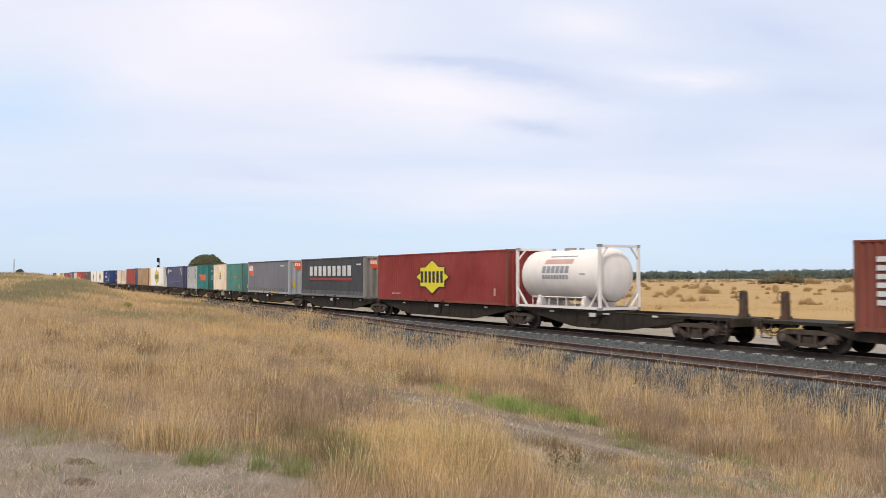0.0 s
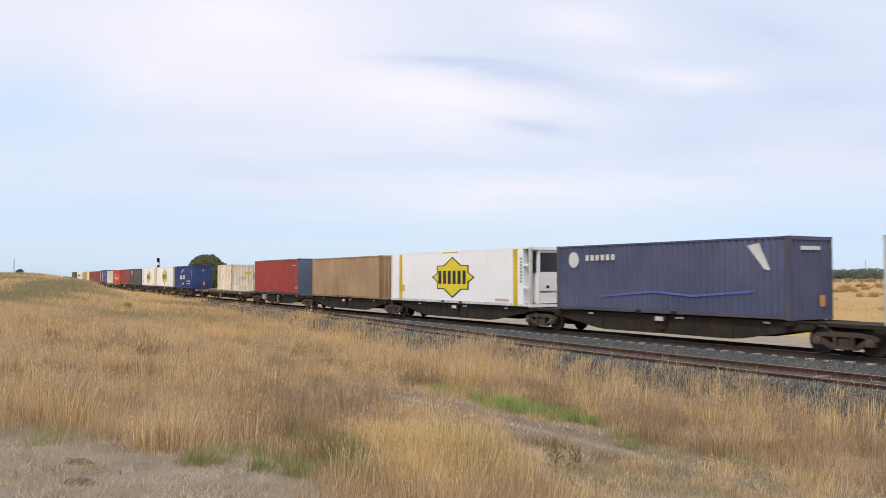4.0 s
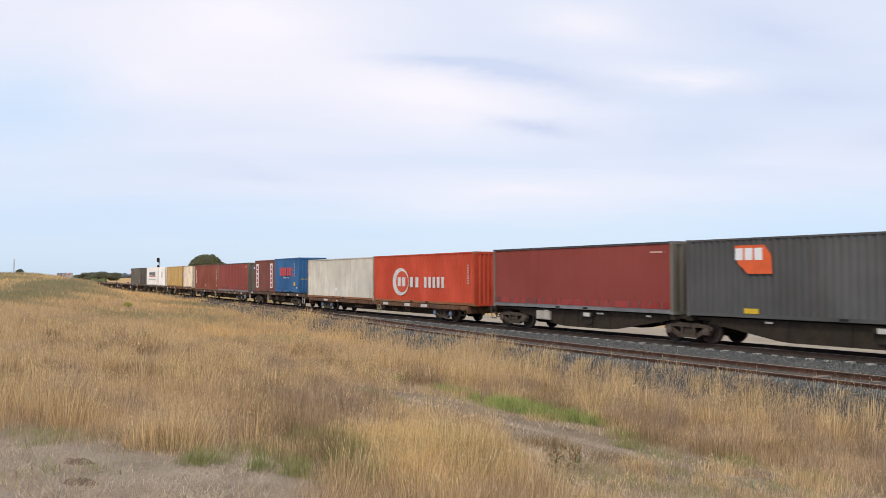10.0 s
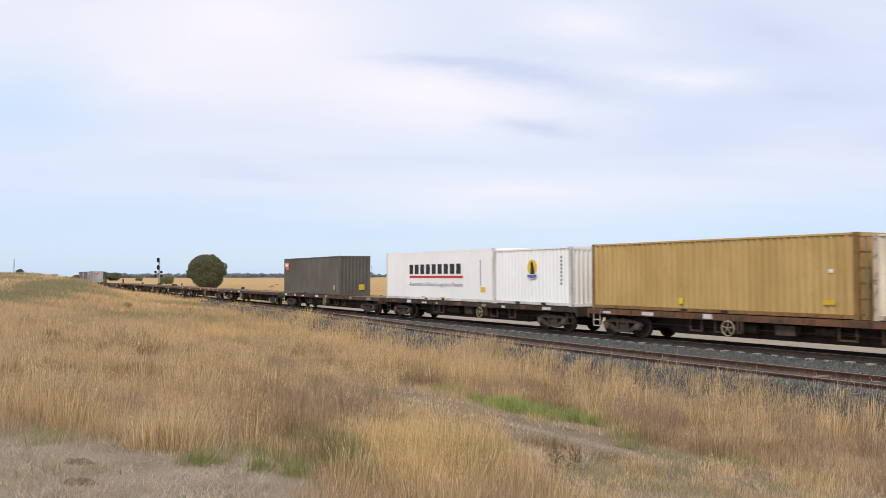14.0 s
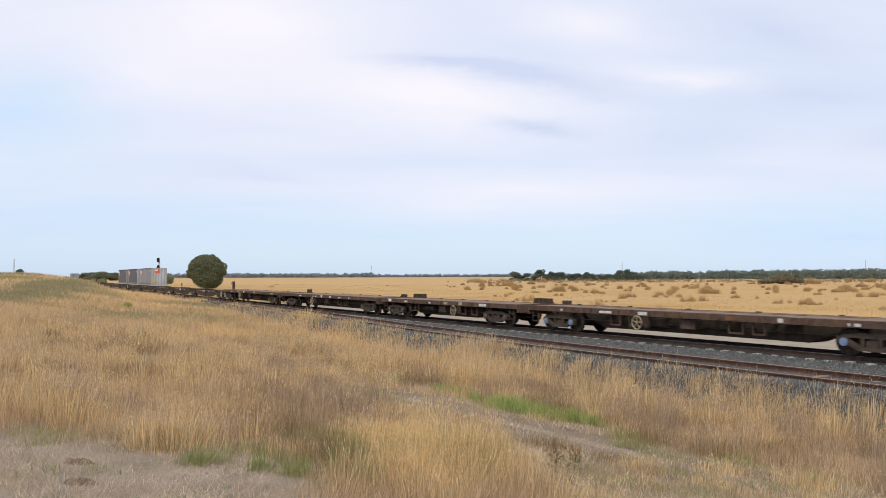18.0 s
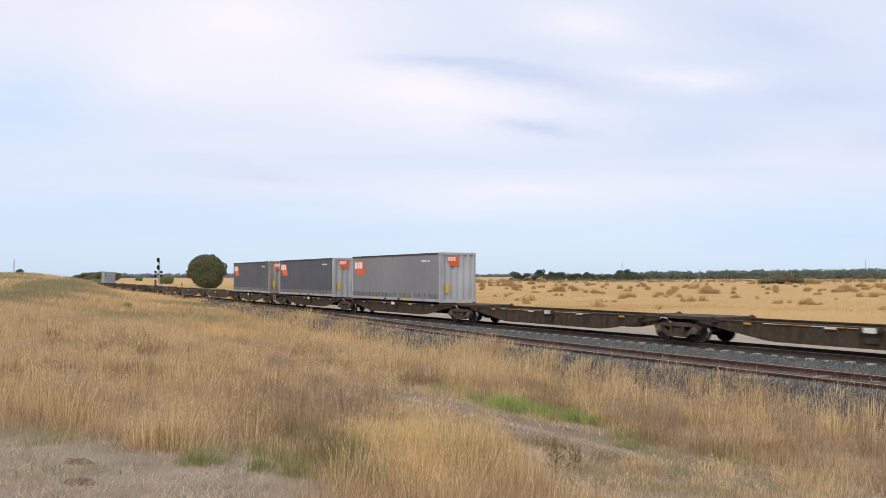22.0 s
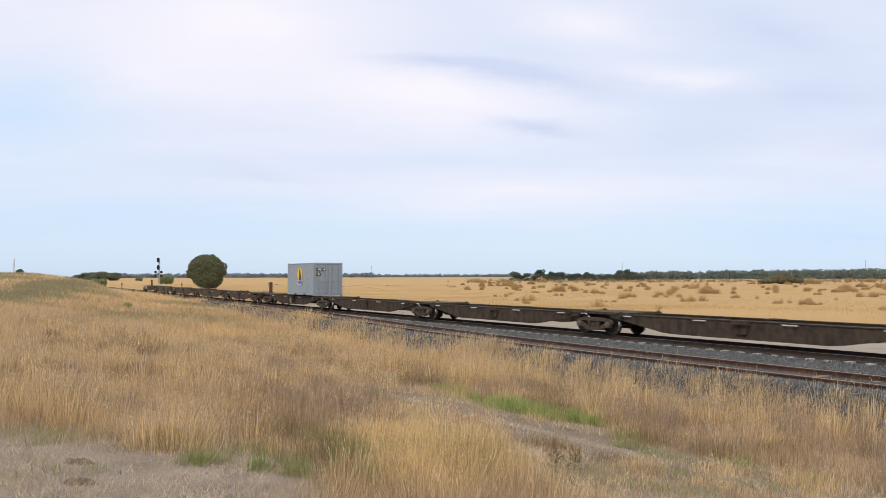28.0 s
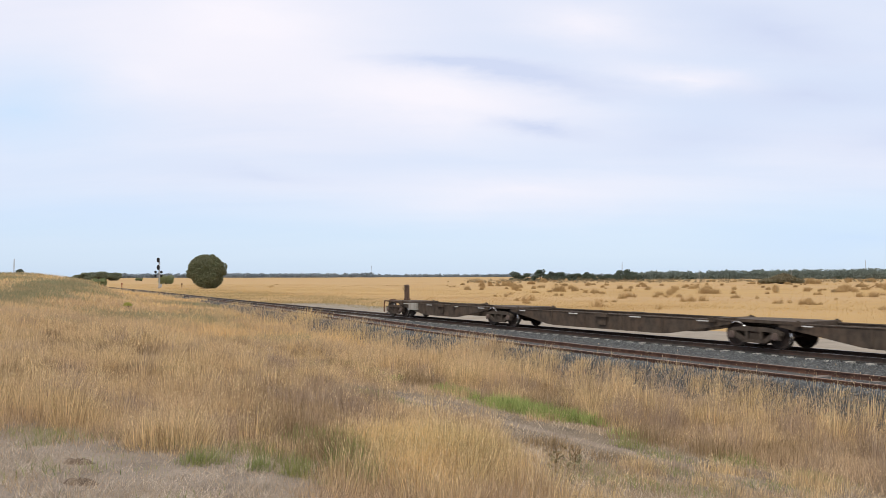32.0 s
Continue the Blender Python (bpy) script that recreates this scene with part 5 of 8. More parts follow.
            for zz in (0.92, H - 0.92):
                part("end_strut", Shape().box(x - 0.60, x - 0.16, -wide + 0.01, -wide + 0.09, zz, zz + 0.09), endpaint, c)
    ride((c, s_rear, s_rear + L), z)
    return c, a, b


def star_emblem(c, xc, zc, rx=2.28, rz=1.14):
    """A yellow eight-pointed sign with a black border and dark letter bars."""
    shape = [(0, 1), (0.42, 0.58), (0.74, 0.58), (0.74, 0.22), (1, 0), (0.74, -0.22), (0.74, -0.58), (0.42, -0.58), (0, -1), (-0.42, -0.58), (-0.74, -0.58), (-0.74, -0.22), (-1, 0), (-0.74, 0.22), (-0.74, 0.58), (-0.42, 0.58)]
    e = flat_shape([(xc + rx * u, zc + rz * v) for u, v in shape], "black", "emblem", c, "yellow pointed sign with a black border", -W2 - 0.003)
    flat_shape([(xc + rx * 0.93 * u, zc + rz * 0.92 * v) for u, v in shape], "yellow_vinyl", "emblem_face", e, "", -W2 - 0.009)
    letter_bars(xc - rx * 0.66, xc + rx * 0.70, zc - rz * 0.32, zc + rz * 0.32, 6, "black", e, "", 0.36, -W2 - 0.016)


def flag_emblem(c, x0, z1, w=1.62, h=1.0):
    """An orange flag shape with white letter bars."""
    f = flat_shape([(x0, z1), (x0 + w * 0.80, z1), (x0 + w * 0.97, z1 - h * 0.35), (x0 + w, z1 - h), (x0 + w * 0.35, z1 - h), (x0 + w * 0.08, z1 - h * 0.62)], "orange_vinyl", "emblem", c, "orange flag-shaped sign", -W2 - 0.024)
    letter_bars(x0 + w * 0.02, x0 + w * 0.80, z1 - h * 0.52, z1 - h * 0.10, 3, "white", f, "", 0.2, -W2 - 0.032)


def end_flag(c, x, y0, z1, w=0.75, h=0.62):
    f = end_shape([(y0, z1), (y0 + w, z1), (y0 + w, z1 - h), (y0 + w * 0.3, z1 - h), (y0, z1 - h * 0.6)], "orange_vinyl", "end_emblem", c, x + 0.004)
    for i in range(3):
        part("letter", Shape().box(x + 0.010, x + 0.014, y0 + w * (0.04 + 0.24 * i), y0 + w * (0.22 + 0.24 * i), z1 - h * 0.5, z1 - h * 0.12), MAT["white"], f)


def bird_emblem(c, xc, zc, w=0.75, h=0.85):
    """A yellow disc with a dark bird shape over a small blue box."""
    e = flat_shape(oval(xc, zc + h * 0.12, w * 0.46, h * 0.42), "gold_vinyl", "emblem", c, "yellow round sign with a dark shape", -W2 - 0.004)
    flat_shape([(xc - w * 0.16, zc - h * 0.24), (xc + w * 0.24, zc - h * 0.24), (xc + w * 0.20, zc + h * 0.08), (xc + w * 0.06, zc + h * 0.42), (xc - w * 0.10, zc + h * 0.44), (xc - w * 0.12, zc + h * 0.15)], "black", "emblem_shape", e, "", -W2 - 0.010)
    flat_shape([(xc - w * 0.5, zc - h * 0.24), (xc - w * 0.5, zc - h * 0.42), (xc, zc - h * 0.52), (xc + w * 0.5, zc - h * 0.42), (xc + w * 0.5, zc - h * 0.24)], "white", "emblem_box", e, "", -W2 - 0.012)
    flat_shape([(xc - w * 0.44, zc - h * 0.27), (xc - w * 0.44, zc - h * 0.40), (xc, zc - h * 0.48), (xc + w * 0.44, zc - h * 0.40), (xc + w * 0.44, zc - h * 0.27)], "blue_vinyl", "emblem_panel", e, "", -W2 - 0.018)


def sticker(c, x0, x1, z0, z1, mat):
    flat_shape(rect(x0, x1, z0, z1), mat, "sticker", c)


def end_sticker(c, x, y0, y1, z0, z1, mat):
    end_shape(rect(y0, y1, z0, z1), mat, "sticker", c, x + 0.003)


ZP, ZF = 1.05, 1.17     # load height on skeletal and on flat wagons
HC, STD = 2.896, 2.591

# leading brown box
c, a, b = container("red-brown corrugated shipping container with white lettering", 374.64, E40, HC, "corrugated", "brown", z=0.80)
column_bars(a + 0.74, a + 1.16, 0.86, 2.47, 6, "offwhite", c)

# maroon long box
c, a, b = container("long maroon corrugated container with a yellow pointed sign", 341.7, E48, HC, "corrugated", "maroon", z=ZP)
star_emblem(c, a + 7.08, 1.48, 2.0, 1.04)
letter_bars(a + 2.0, a + 3.2, 0.40, 0.50, 7, "pink_vinyl", c)
sticker(c, b - 1.2, b - 1.05, 0.5, 0.9, "pink_vinyl")

# charcoal curtain-sider
c, a, b = container("charcoal curtain-sided container with white lettering and a dirty grey end", 327.4, E40, HC, "curtain", "black_curtain", "ribs", "galv_old", "greyrail", "darkrail", ZP)
letter_bars(a + 2.0, a + 10.33, 1.56, 2.29, 9, "offwhite", c, "white letter bars", 0.34, -W2 - 0.03)
flat_shape(rect(a + 2.0, a + 10.2, 1.22, 1.40), "dull_red", "stripe", c, "faded red stripe", -W2 - 0.026)
end_flag(c, b, -0.80, HC - 0.22)
sticker(c, b - 1.3, b - 0.5, 2.30, 2.40, "offwhite")

# grey curtain-siders
for label, sr, paint, endp in (("grey curtain-sided container with an orange sign", 312.14, "grey_curtain", "galv"),
                               ("light grey curtain-sided container with an orange sign", -184.15, "lgrey_curtain", "galv"),
                               ("slate grey curtain-sided container with an orange sign", -199.76, "dgrey_curtain", "galv"),
                               ("dark slate curtain-sided container with a stained grey end", -215.0, "dgrey_curtain", "galv_old")):
    c, a, b = container(label, sr, E40, HC, "curtain", paint, "ribs", endp, "galv", "darkrail", ZP)
    flag_emblem(c, a + 0.52, HC - 0.32)
    end_flag(c, b, -0.72, HC - 0.18)
    end_sticker(c, b, -0.86, -0.62, 0.55, 1.05, "yellow_mark")
    sticker(c, b - 2.2, b - 1.2, HC - 0.52, HC - 0.42, "offwhite")
    for x in (a + 3.4, b - 4.6):
        part("rail_mark", Shape().box(x, x + 0.9, -W2 - 0.006, -W2 - 0.001, 0.06, 0.16), MAT["yellow_mark"], c)

# teal and cream pair
c, a, b = container("teal corrugated container with doors at its end", 303.85, E20, STD + 0.27, "corrugated", "teal", "doors", z=ZP - 0.03)
flat_shape([(a + 2.9, 1.42), (a + 3.9, 1.46), (a + 4.1, 1.58), (a + 3.1, 1.56)], "orange_vinyl", "faded_sign", c)
sticker(c, b - 1.15, b - 0.85, 0.35, 0.75, "yellow_mark")
end_sticker(c, b, -0.25, 0.15, 1.35, 1.55, "yellow_mark")
end_sticker(c, b, -0.70, -0.35, 0.4, 0.75, "white_mark")
c, a, b = container("cream corrugated container with a yellow round sign", 297.79, E20, STD + 0.27, "corrugated", "cream", z=ZP - 0.03)
bird_emblem(c, a + 3.2, 1.66)

# green and pale grey pair
c, a, b = container("green corrugated container with an orange name shape and doors", 289.03, E20, STD + 0.32, "corrugated", "tollgreen", "doors", z=ZP - 0.03)
letter_bars(a + 2.15, a + 4.9, 1.08, 1.76, 3, "orange_vinyl", c, "orange slanting name shape", 0.1)
flat_shape([(a + 1.27, 1.55), (a + 2.3, 1.55), (a + 2.3, 1.82), (a + 1.40, 1.82)], "orange_vinyl", "sign_bar", c, "", -W2 - 0.010)
flat_shape([(a + 1.5, 1.05), (a + 1.8, 1.05), (a + 1.95, 1.56), (a + 1.7, 1.56)], "orange_vinyl", "sign_bar", c, "", -W2 - 0.010)
for z0 in (1.2, 1.5, 2.1):
    end_sticker(c, b, -0.85, -0.72, z0, z0 + 0.14, "white_mark")
end_sticker(c, b, 0.25, 0.8, 2.2, 2.35, "offwhite")
c, a, b = container("pale grey corrugated container with two blue and yellow column signs", 282.95, E20, STD + 0.20, "corrugated", "silver", z=ZP - 0.02)
for x0 in (0.72, 4.95):
    column_bars(a + x0, a + x0 + 0.36, 0.72, 2.44, 9, "blue_vinyl", c, 0.15)
    flat_shape(rect(a + x0, a + x0 + 0.36, 0.92, 1.25), "gold_vinyl", "sign_patch", c, "", -W2 - 0.014)
    flat_shape(rect(a + x0 + 0.05, a + x0 + 0.34, 1.85, 2.12), "gold_vinyl", "sign_patch", c, "", -W2 - 0.014)

# dusty navy box
c, a, b = container("faded navy corrugated container with small white marks", 267.55, E40, HC, "corrugated", "navy", z=ZP)
letter_bars(a + 2.0, a + 3.93, 2.20, 2.45, 6, "offwhite", c)
flat_shape(oval(a + 1.2, 2.25, 0.34, 0.36, 14), "offwhite", "round_mark", c)
flat_shape([(a + 10.5, 2.60), (a + 11.0, 2.68), (a + 11.44, 1.72), (a + 11.2, 1.75)], "offwhite", "slanting_mark", c)
flat_shape([(a + 3.0, 0.62), (a + 6.0, 0.86), (a + 8.0, 0.72), (a + 10.8, 0.95), (a + 10.8, 1.0), (a + 8.0, 0.80), (a + 6.0, 0.93), (a + 3.0, 0.68)], "blue_vinyl", "wave_stripe", c)
end_sticker(c, b, 0.45, 0.75, 0.45, 0.85, "orange_mark")
end_sticker(c, b, -0.6, 0.5, 2.42, 2.56, "offwhite")

# white reefers
for sr in (250.95, 150.05):
    c, a, b = container("long smooth white refrigerated container with yellow posts and a pointed sign", sr, E48, HC + 0.05, "smooth", "white", "reefer", z=ZP)
    star_emblem(c, a + 7.42, 1.46, 2.28, 1.16)
    for x0, x1 in ((1.14, 1.48), (13.22, 13.55)):
        part("yellow_post", Shape().box(a + x0, a + x1, -W2 - 0.02, -W2 - 0.002, 0.03, HC - 0.02), MAT["yellow_mark"], c, "yellow painted lifting post")
    part("yellow_post", Shape().box(a + 6.4, a + 8.0, -W2 - 0.008, -W2 - 0.001, HC - 0.06, HC - 0.0), MAT["yellow_mark"], c)
    sticker(c, a + 1.52, a + 1.78, 0.62, 1.0, "yellow_mark")
    letter_bars(b - 3.0, b - 1.75, 0.24, 0.38, 8, "pink_vinyl", c)
    column_bars(b - 0.85, b - 0.68, 1.2, 2.5, 8, "grey_vinyl", c)
c, a, b = container("long off-white ribbed refrigerated container with a yellow pointed sign", 165.6, E48, HC, "ribbed", "white2", "reefer", z=ZP)
star_emblem(c, a + 7.25, 1.48, 2.3, 1.16)
part("ladder", Shape().rod((b - 0.35, -W2 - 0.03, 0.2), (b - 0.35, -W2 - 0.03, 2.7), 0.03, 6).box(b - 0.60, b - 0.1, -W2 - 0.05, -W2 - 0.01, 1.95, 2.02).box(b - 0.60, b - 0.1, -W2 - 0.05, -W2 - 0.01, 1.0, 1.07), P["white2"], c)

# tan box
container("tan corrugated shipping container", 237.18, E40, HC, "corrugated", "tan", z=ZP)

# red curtain-siders
c, a, b = container("red curtain-sided container with a slate blue end and bottom rail", 221.8, E40, HC + 0.14, "curtain", "red_curtain", "plain", "steelblue", "bluerail", "greyrail", 1.0)
sticker(c, b - 1.6, b - 0.5, HC - 0.45, HC - 0.37, "pink_vinyl")
sticker(c, b - 0.75, b - 0.3, 0.55, 0.66, "white_mark")
c, a, b = container("faded maroon curtain-sided container with an olive grey end", 121.61, E40, HC, "curtain", "dred_curtain", "ribs", "olive", "greyrail", "darkrail", ZP)
sticker(c, b - 1.2, b - 0.4, HC - 0.45, HC - 0.38, "pink_vinyl")
c, a, b = container("red curtain-sided container with an olive grey ribbed end", 66.55, E40, HC, "curtain", "dred_curtain", "ribs", "olive", "greyrail", "darkrail", ZF - 0.15)
end_shape(oval(-0.55, 2.35, 0.17, 0.17, 14), "blue_vinyl", "end_emblem", c, b + 0.004)
end_shape(oval(-0.55, 2.35, 0.10, 0.10, 10), "white", "end_emblem", c, b + 0.010)
sticker(c, b - 1.1, b - 0.4, HC - 0.45, HC - 0.37, "pink_vinyl")

# single cream box on the flat wagon
c, a, b = container("small dirty cream corrugated container standing alone on a flat wagon", 207.08, E20, STD + 0.21, "corrugated", "dcream", "box", z=1.01)
column_bars(a + 0.75, a + 1.05, 1.1, 2.2, 7, "palegrey_vinyl", c)
column_bars(b - 0.95, b - 0.70, 1.1, 2.25, 7, "palegrey_vinyl", c)
flat_shape(oval(a + 2.6, 1.5, 0.34, 0.28, 14), "pale_stain", "faded_mark", c)
end_sticker(c, b, 0.2, 0.9, 1.9, 2.05, "yellow_mark")
end_sticker(c, b, -0.2, 0.3, 1.35, 1.45, "yellow_mark")

# royal blue box
c, a, b = container("royal blue corrugated container with white name bars and curved arrows", 181.18, E40, HC, "corrugated", "royal", z=ZP)
letter_bars(a + 4.18, a + 5.84, 1.14, 1.66, 3, "white", c, "", 0.3)
letter_bars(a + 6.08, a + 7.74, 1.14, 1.66, 3, "white", c, "", 0.3)
flat_shape([(a + 4.9, 1.88), (a + 5.3, 2.20), (a + 5.9, 2.42), (a + 6.34, 2.48), (a + 6.3, 2.25), (a + 5.7, 2.18), (a + 5.2, 1.98)], "white", "arrow_mark", c)
flat_shape([(a + 7.0, 0.98), (a + 6.7, 0.66), (a + 6.2, 0.44), (a + 5.65, 0.36), (a + 5.61, 0.58), (a + 6.2, 0.62), (a + 6.7, 0.82)], "white", "arrow_mark", c)
words("eco container", a + 8.6, a + 11.0, 0.82, 0.26, "offwhite", c)
words("bamboo flooring", a + 8.6, a + 10.9, 0.46, 0.24, "offwhite", c)
end_sticker(c, b, 0.1, 0.35, 0.45, 0.85, "orange_mark")
end_shape([(0.0, 2.18), (0.28, 2.18), (0.14, 2.42)], "yellow_mark", "warning_sticker", c, b + 0.004)
column_bars(b - 0.55, b - 0.42, 1.3, 2.4, 9, "offwhite", c)

# dark grey boxes
c, a, b = container("long dark grey corrugated container with an orange sign", 134.45, E48, HC, "corrugated", "dgrey", z=ZP)
flag_emblem(c, a + 2.25, HC - 0.28, 1.55, 1.02)
sticker(c, b - 1.9, b - 1.55, 0.40, 0.80, "yellow_mark")
column_bars(b - 2.2, b - 2.08, 1.2, 2.5, 9, "grey_vinyl", c)
sticker(c, a + 2.6, a + 3.2, 0.18, 0.36, "yellow_mark")
c, a, b = container("warm grey corrugated container with a small orange sign", -5.4, E40, HC, "corrugated", "wgrey", z=ZF)
flag_emblem(c, a + 0.35, HC - 0.35, 1.0, 0.62)
sticker(c, b - 1.2, b - 0.85, 0.4, 0.75, "orange_mark")
end_sticker(c, b, 0.3, 0.75, 0.4, 0.8, "yellow_mark")

# bright red and pale boxes
c, a, b = container("bright red corrugated container with a white ring sign and name bars", 107.65, E40, HC + 0.06, "corrugated", "tsred", "wall", "tsred", "orangerail", "tsred", 0.95)
ring = flat_shape(oval(a + 3.75, 1.28, 1.06, 0.86, 28), "offwhite", "ring_sign", c, "white ring sign", -W2 - 0.003)
part("ring_hole", Shape().prism(oval(a + 3.95, 1.28, 0.80, 0.66, 24), "y", -W2 - 0.013, -W2 - 0.009), P["tsred"], ring)
letter_bars(a + 3.40, a + 4.55, 1.00, 1.56, 2, "offwhite", ring, "", 0.3, -W2 - 0.016)
letter_bars(a + 5.0, a + 6.35, 0.95, 1.58, 2, "offwhite", c, "", 0.45)
letter_bars(a + 6.75, a + 9.25, 0.95, 1.58, 5, "offwhite", c, "", 0.42)
end_shape(oval(0.55, 1.5, 0.45, 0.40, 20), "white", "end_emblem", c, b + 0.004)
column_bars(b - 0.7, b - 0.5, 1.2, 2.3, 8, "pink_vinyl", c)
c, a, b = container("off-white corrugated container with rusty bottom rail", 95.4, E40, HC + 0.03, "corrugated", "palegrey", "wall", "palegrey", "orangerail", "palegrey", 0.95)
sticker(c, a + 5.6, a + 5.95, 0.55, 0.80, "white")

# mid blue and brown pair
c, a, b = container("mid-blue corrugated container with red name bars", 87.2, E20, HC, "corrugated", "sky", z=ZF + 0.05)
letter_bars(a + 1.42, a + 4.45, 1.40, 2.10, 5, "red_vinyl", c, "red letter bars", 0.32)
for z0 in (1.48, 1.92):
    flat_shape(oval(a + 4.62, z0, 0.13, 0.13, 12), "red_vinyl", "dot", c)
words("Always move.", a + 2.2, a + 3.8, 1.16, 0.17, "offwhite", c)
sticker(c, b - 1.15, b - 0.75, 0.55, 0.85, "yellow_mark")
sticker(c, b - 0.45, b - 0.25, 0.35, 0.48, "white")
column_bars(b - 1.05, b - 0.95, 1.3, 2.5, 10, "offwhite", c)
end_sticker(c, b, -1.0, 1.0, 1.10, 1.15, "yellow_mark")
end_sticker(c, b, 0.7, 1.0, 0.4, 0.8, "yellow_mark")
c, a, b = container("dull brown corrugated container with two white column signs", 81.1, E20, STD + 0.30, "corrugated", "brown2", z=ZF)
for x0, x1 in ((0.45, 1.17), (4.72, 5.40)):
    cs = flat_shape(rect(a + x0, a + x1, 0.36, 2.55), "white", "column_sign", c, "white column sign with letter bars")
    column_bars(a + x0 + 0.16, a + x1 - 0.16, 0.48, 2.50, 5, "dull_red", cs, 0.30, -W2 - 0.014)

# second red-brown box
c, a, b = container("red-brown corrugated container with white column lettering", 54.32, E40, HC, "corrugated", "brown", z=ZF - 0.15)
column_bars(a + 0.74, a + 1.14, 0.78, 2.40, 6, "offwhite", c)
column_bars(b - 0.80, b - 0.62, 1.0, 2.4, 9, "pink_vinyl", c)
sticker(c, b - 0.75, b - 0.5, 0.45, 0.62, "yellow_mark")
sticker(c, b - 0.75, b - 0.5, 1.22, 1.42, "yellow_mark")
flat_shape([(a + 5.9, 0.45), (a + 6.15, 0.45), (a + 6.15, 0.72), (a + 6.08, 0.72), (a + 6.08, 0.52), (a + 5.9, 0.52)], "white", "small_mark", c)

# cream and mustard pair
c, a, b = container("small cream corrugated container with faded signs and rust streaks", 46.7, E20, STD + 0.10, "corrugated", "dcream", "box", z=ZF)
for x0 in (0.75, 4.6):
    column_bars(a + x0, a + x0 + 0.24, 1.20, 2.2, 8, "palegrey_vinyl", c)
flat_shape(rect(a + 1.45, a + 1.75, 1.38, 1.72), "palegrey_vinyl", "faded_mark", c)
flat_shape(rect(a + 1.85, a + 2.0, 1.40, 1.62), "palegrey_vinyl", "faded_mark", c)
flat_shape([(a + 2.55, 1.52), (a + 2.68, 1.62), (a + 2.81, 1.52), (a + 2.68, 1.42)], "pink_vinyl", "faded_mark", c)
flat_shape(rect(a + 4.15, a + 4.3, 1.60, 1.72), "white", "faded_mark", c)
c, a, b = container("mustard yellow corrugated container with rust stains", 34.05, E40, STD + 0.2, "corrugated", "mustard", "doors", z=ZF)
sticker(c, a + 4.9, a + 5.1, 0.32, 0.55, "yellow_vinyl")
sticker(c, b - 1.2, b - 0.8, 0.45, 0.62, "yellow_mark")
sticker(c, b - 1.0, b - 0.85, 1.5, 1.62, "white")

# white pair
c, a, b = container("small white corrugated container with a yellow round sign", 26.6, E20, STD + 0.16, "corrugated", "white", "wall", "white", z=ZF)
bird_emblem(c, a + 3.18, 1.72, 0.8, 0.9)
column_bars(b - 0.75, b - 0.62, 1.0, 2.4, 8, "grey_vinyl", c)
c, a, b = container("smooth white container with black name bars over a red stripe", 14.38, E40, STD + 0.28, "smooth", "white", z=ZF)
letter_bars(a + 3.11, a + 9.21, 1.54, 2.10, 9, "black", c, "black letter bars", 0.34)
flat_shape(rect(a + 3.11, a + 9.21, 1.30, 1.43), "red_vinyl", "stripe", c, "red stripe")
words("Australia's Global Logistics People", a + 3.11, a + 9.21, 0.76, 0.30, "grey_vinyl", c)
sticker(c, b - 1.25, b - 0.8, 0.55, 0.82, "gold_vinyl")
column_bars(b - 1.3, b - 1.2, 0.9, 2.3, 10, "grey_vinyl", c)
for x in (a + 4.6, a + 6.8):
    part("rail_mark", Shape().box(x, x + 0.4, -W2 - 0.006, -W2 - 0.001, 0.15, 0.22), MAT["gold_vinyl"], c)

# blue-grey box near the tail
c, a, b = container("small clean blue-grey container with a yellow round sign and doors", -345.03, E20, STD, "ribbed", "bluegrey", "doors", z=ZP)
bird_emblem(c, a + 3.0, 1.50, 1.25, 1.35)
for text, y0, y1 in (("HIRE", -0.99, -0.56), ("ME", -0.50, -0.20)):
    end_sticker(c, b + 0.006, y0, y1, 1.93, 2.19, "black")
    end_words(text, y0 + 0.04, y1 - 0.04, 1.98, 0.16, "white", c, b + 0.016)
end_sticker(c, b + 0.006, -0.98, -0.62, 1.56, 1.82, "black")
end_shape(oval(-0.80, 1.69, 0.10, 0.09), "gold_vinyl", "sticker_print", c, b + 0.017)
for y0 in (-0.95, -0.50, 0.18, 0.60):
    end_shape(rect(y0, y0 + 0.30, 0.50, 0.62), "grey_vinyl", "sticker", c, b + 0.009)
sticker(c, b - 1.0, b - 0.88, 1.45, 1.65, "gold_vinyl")


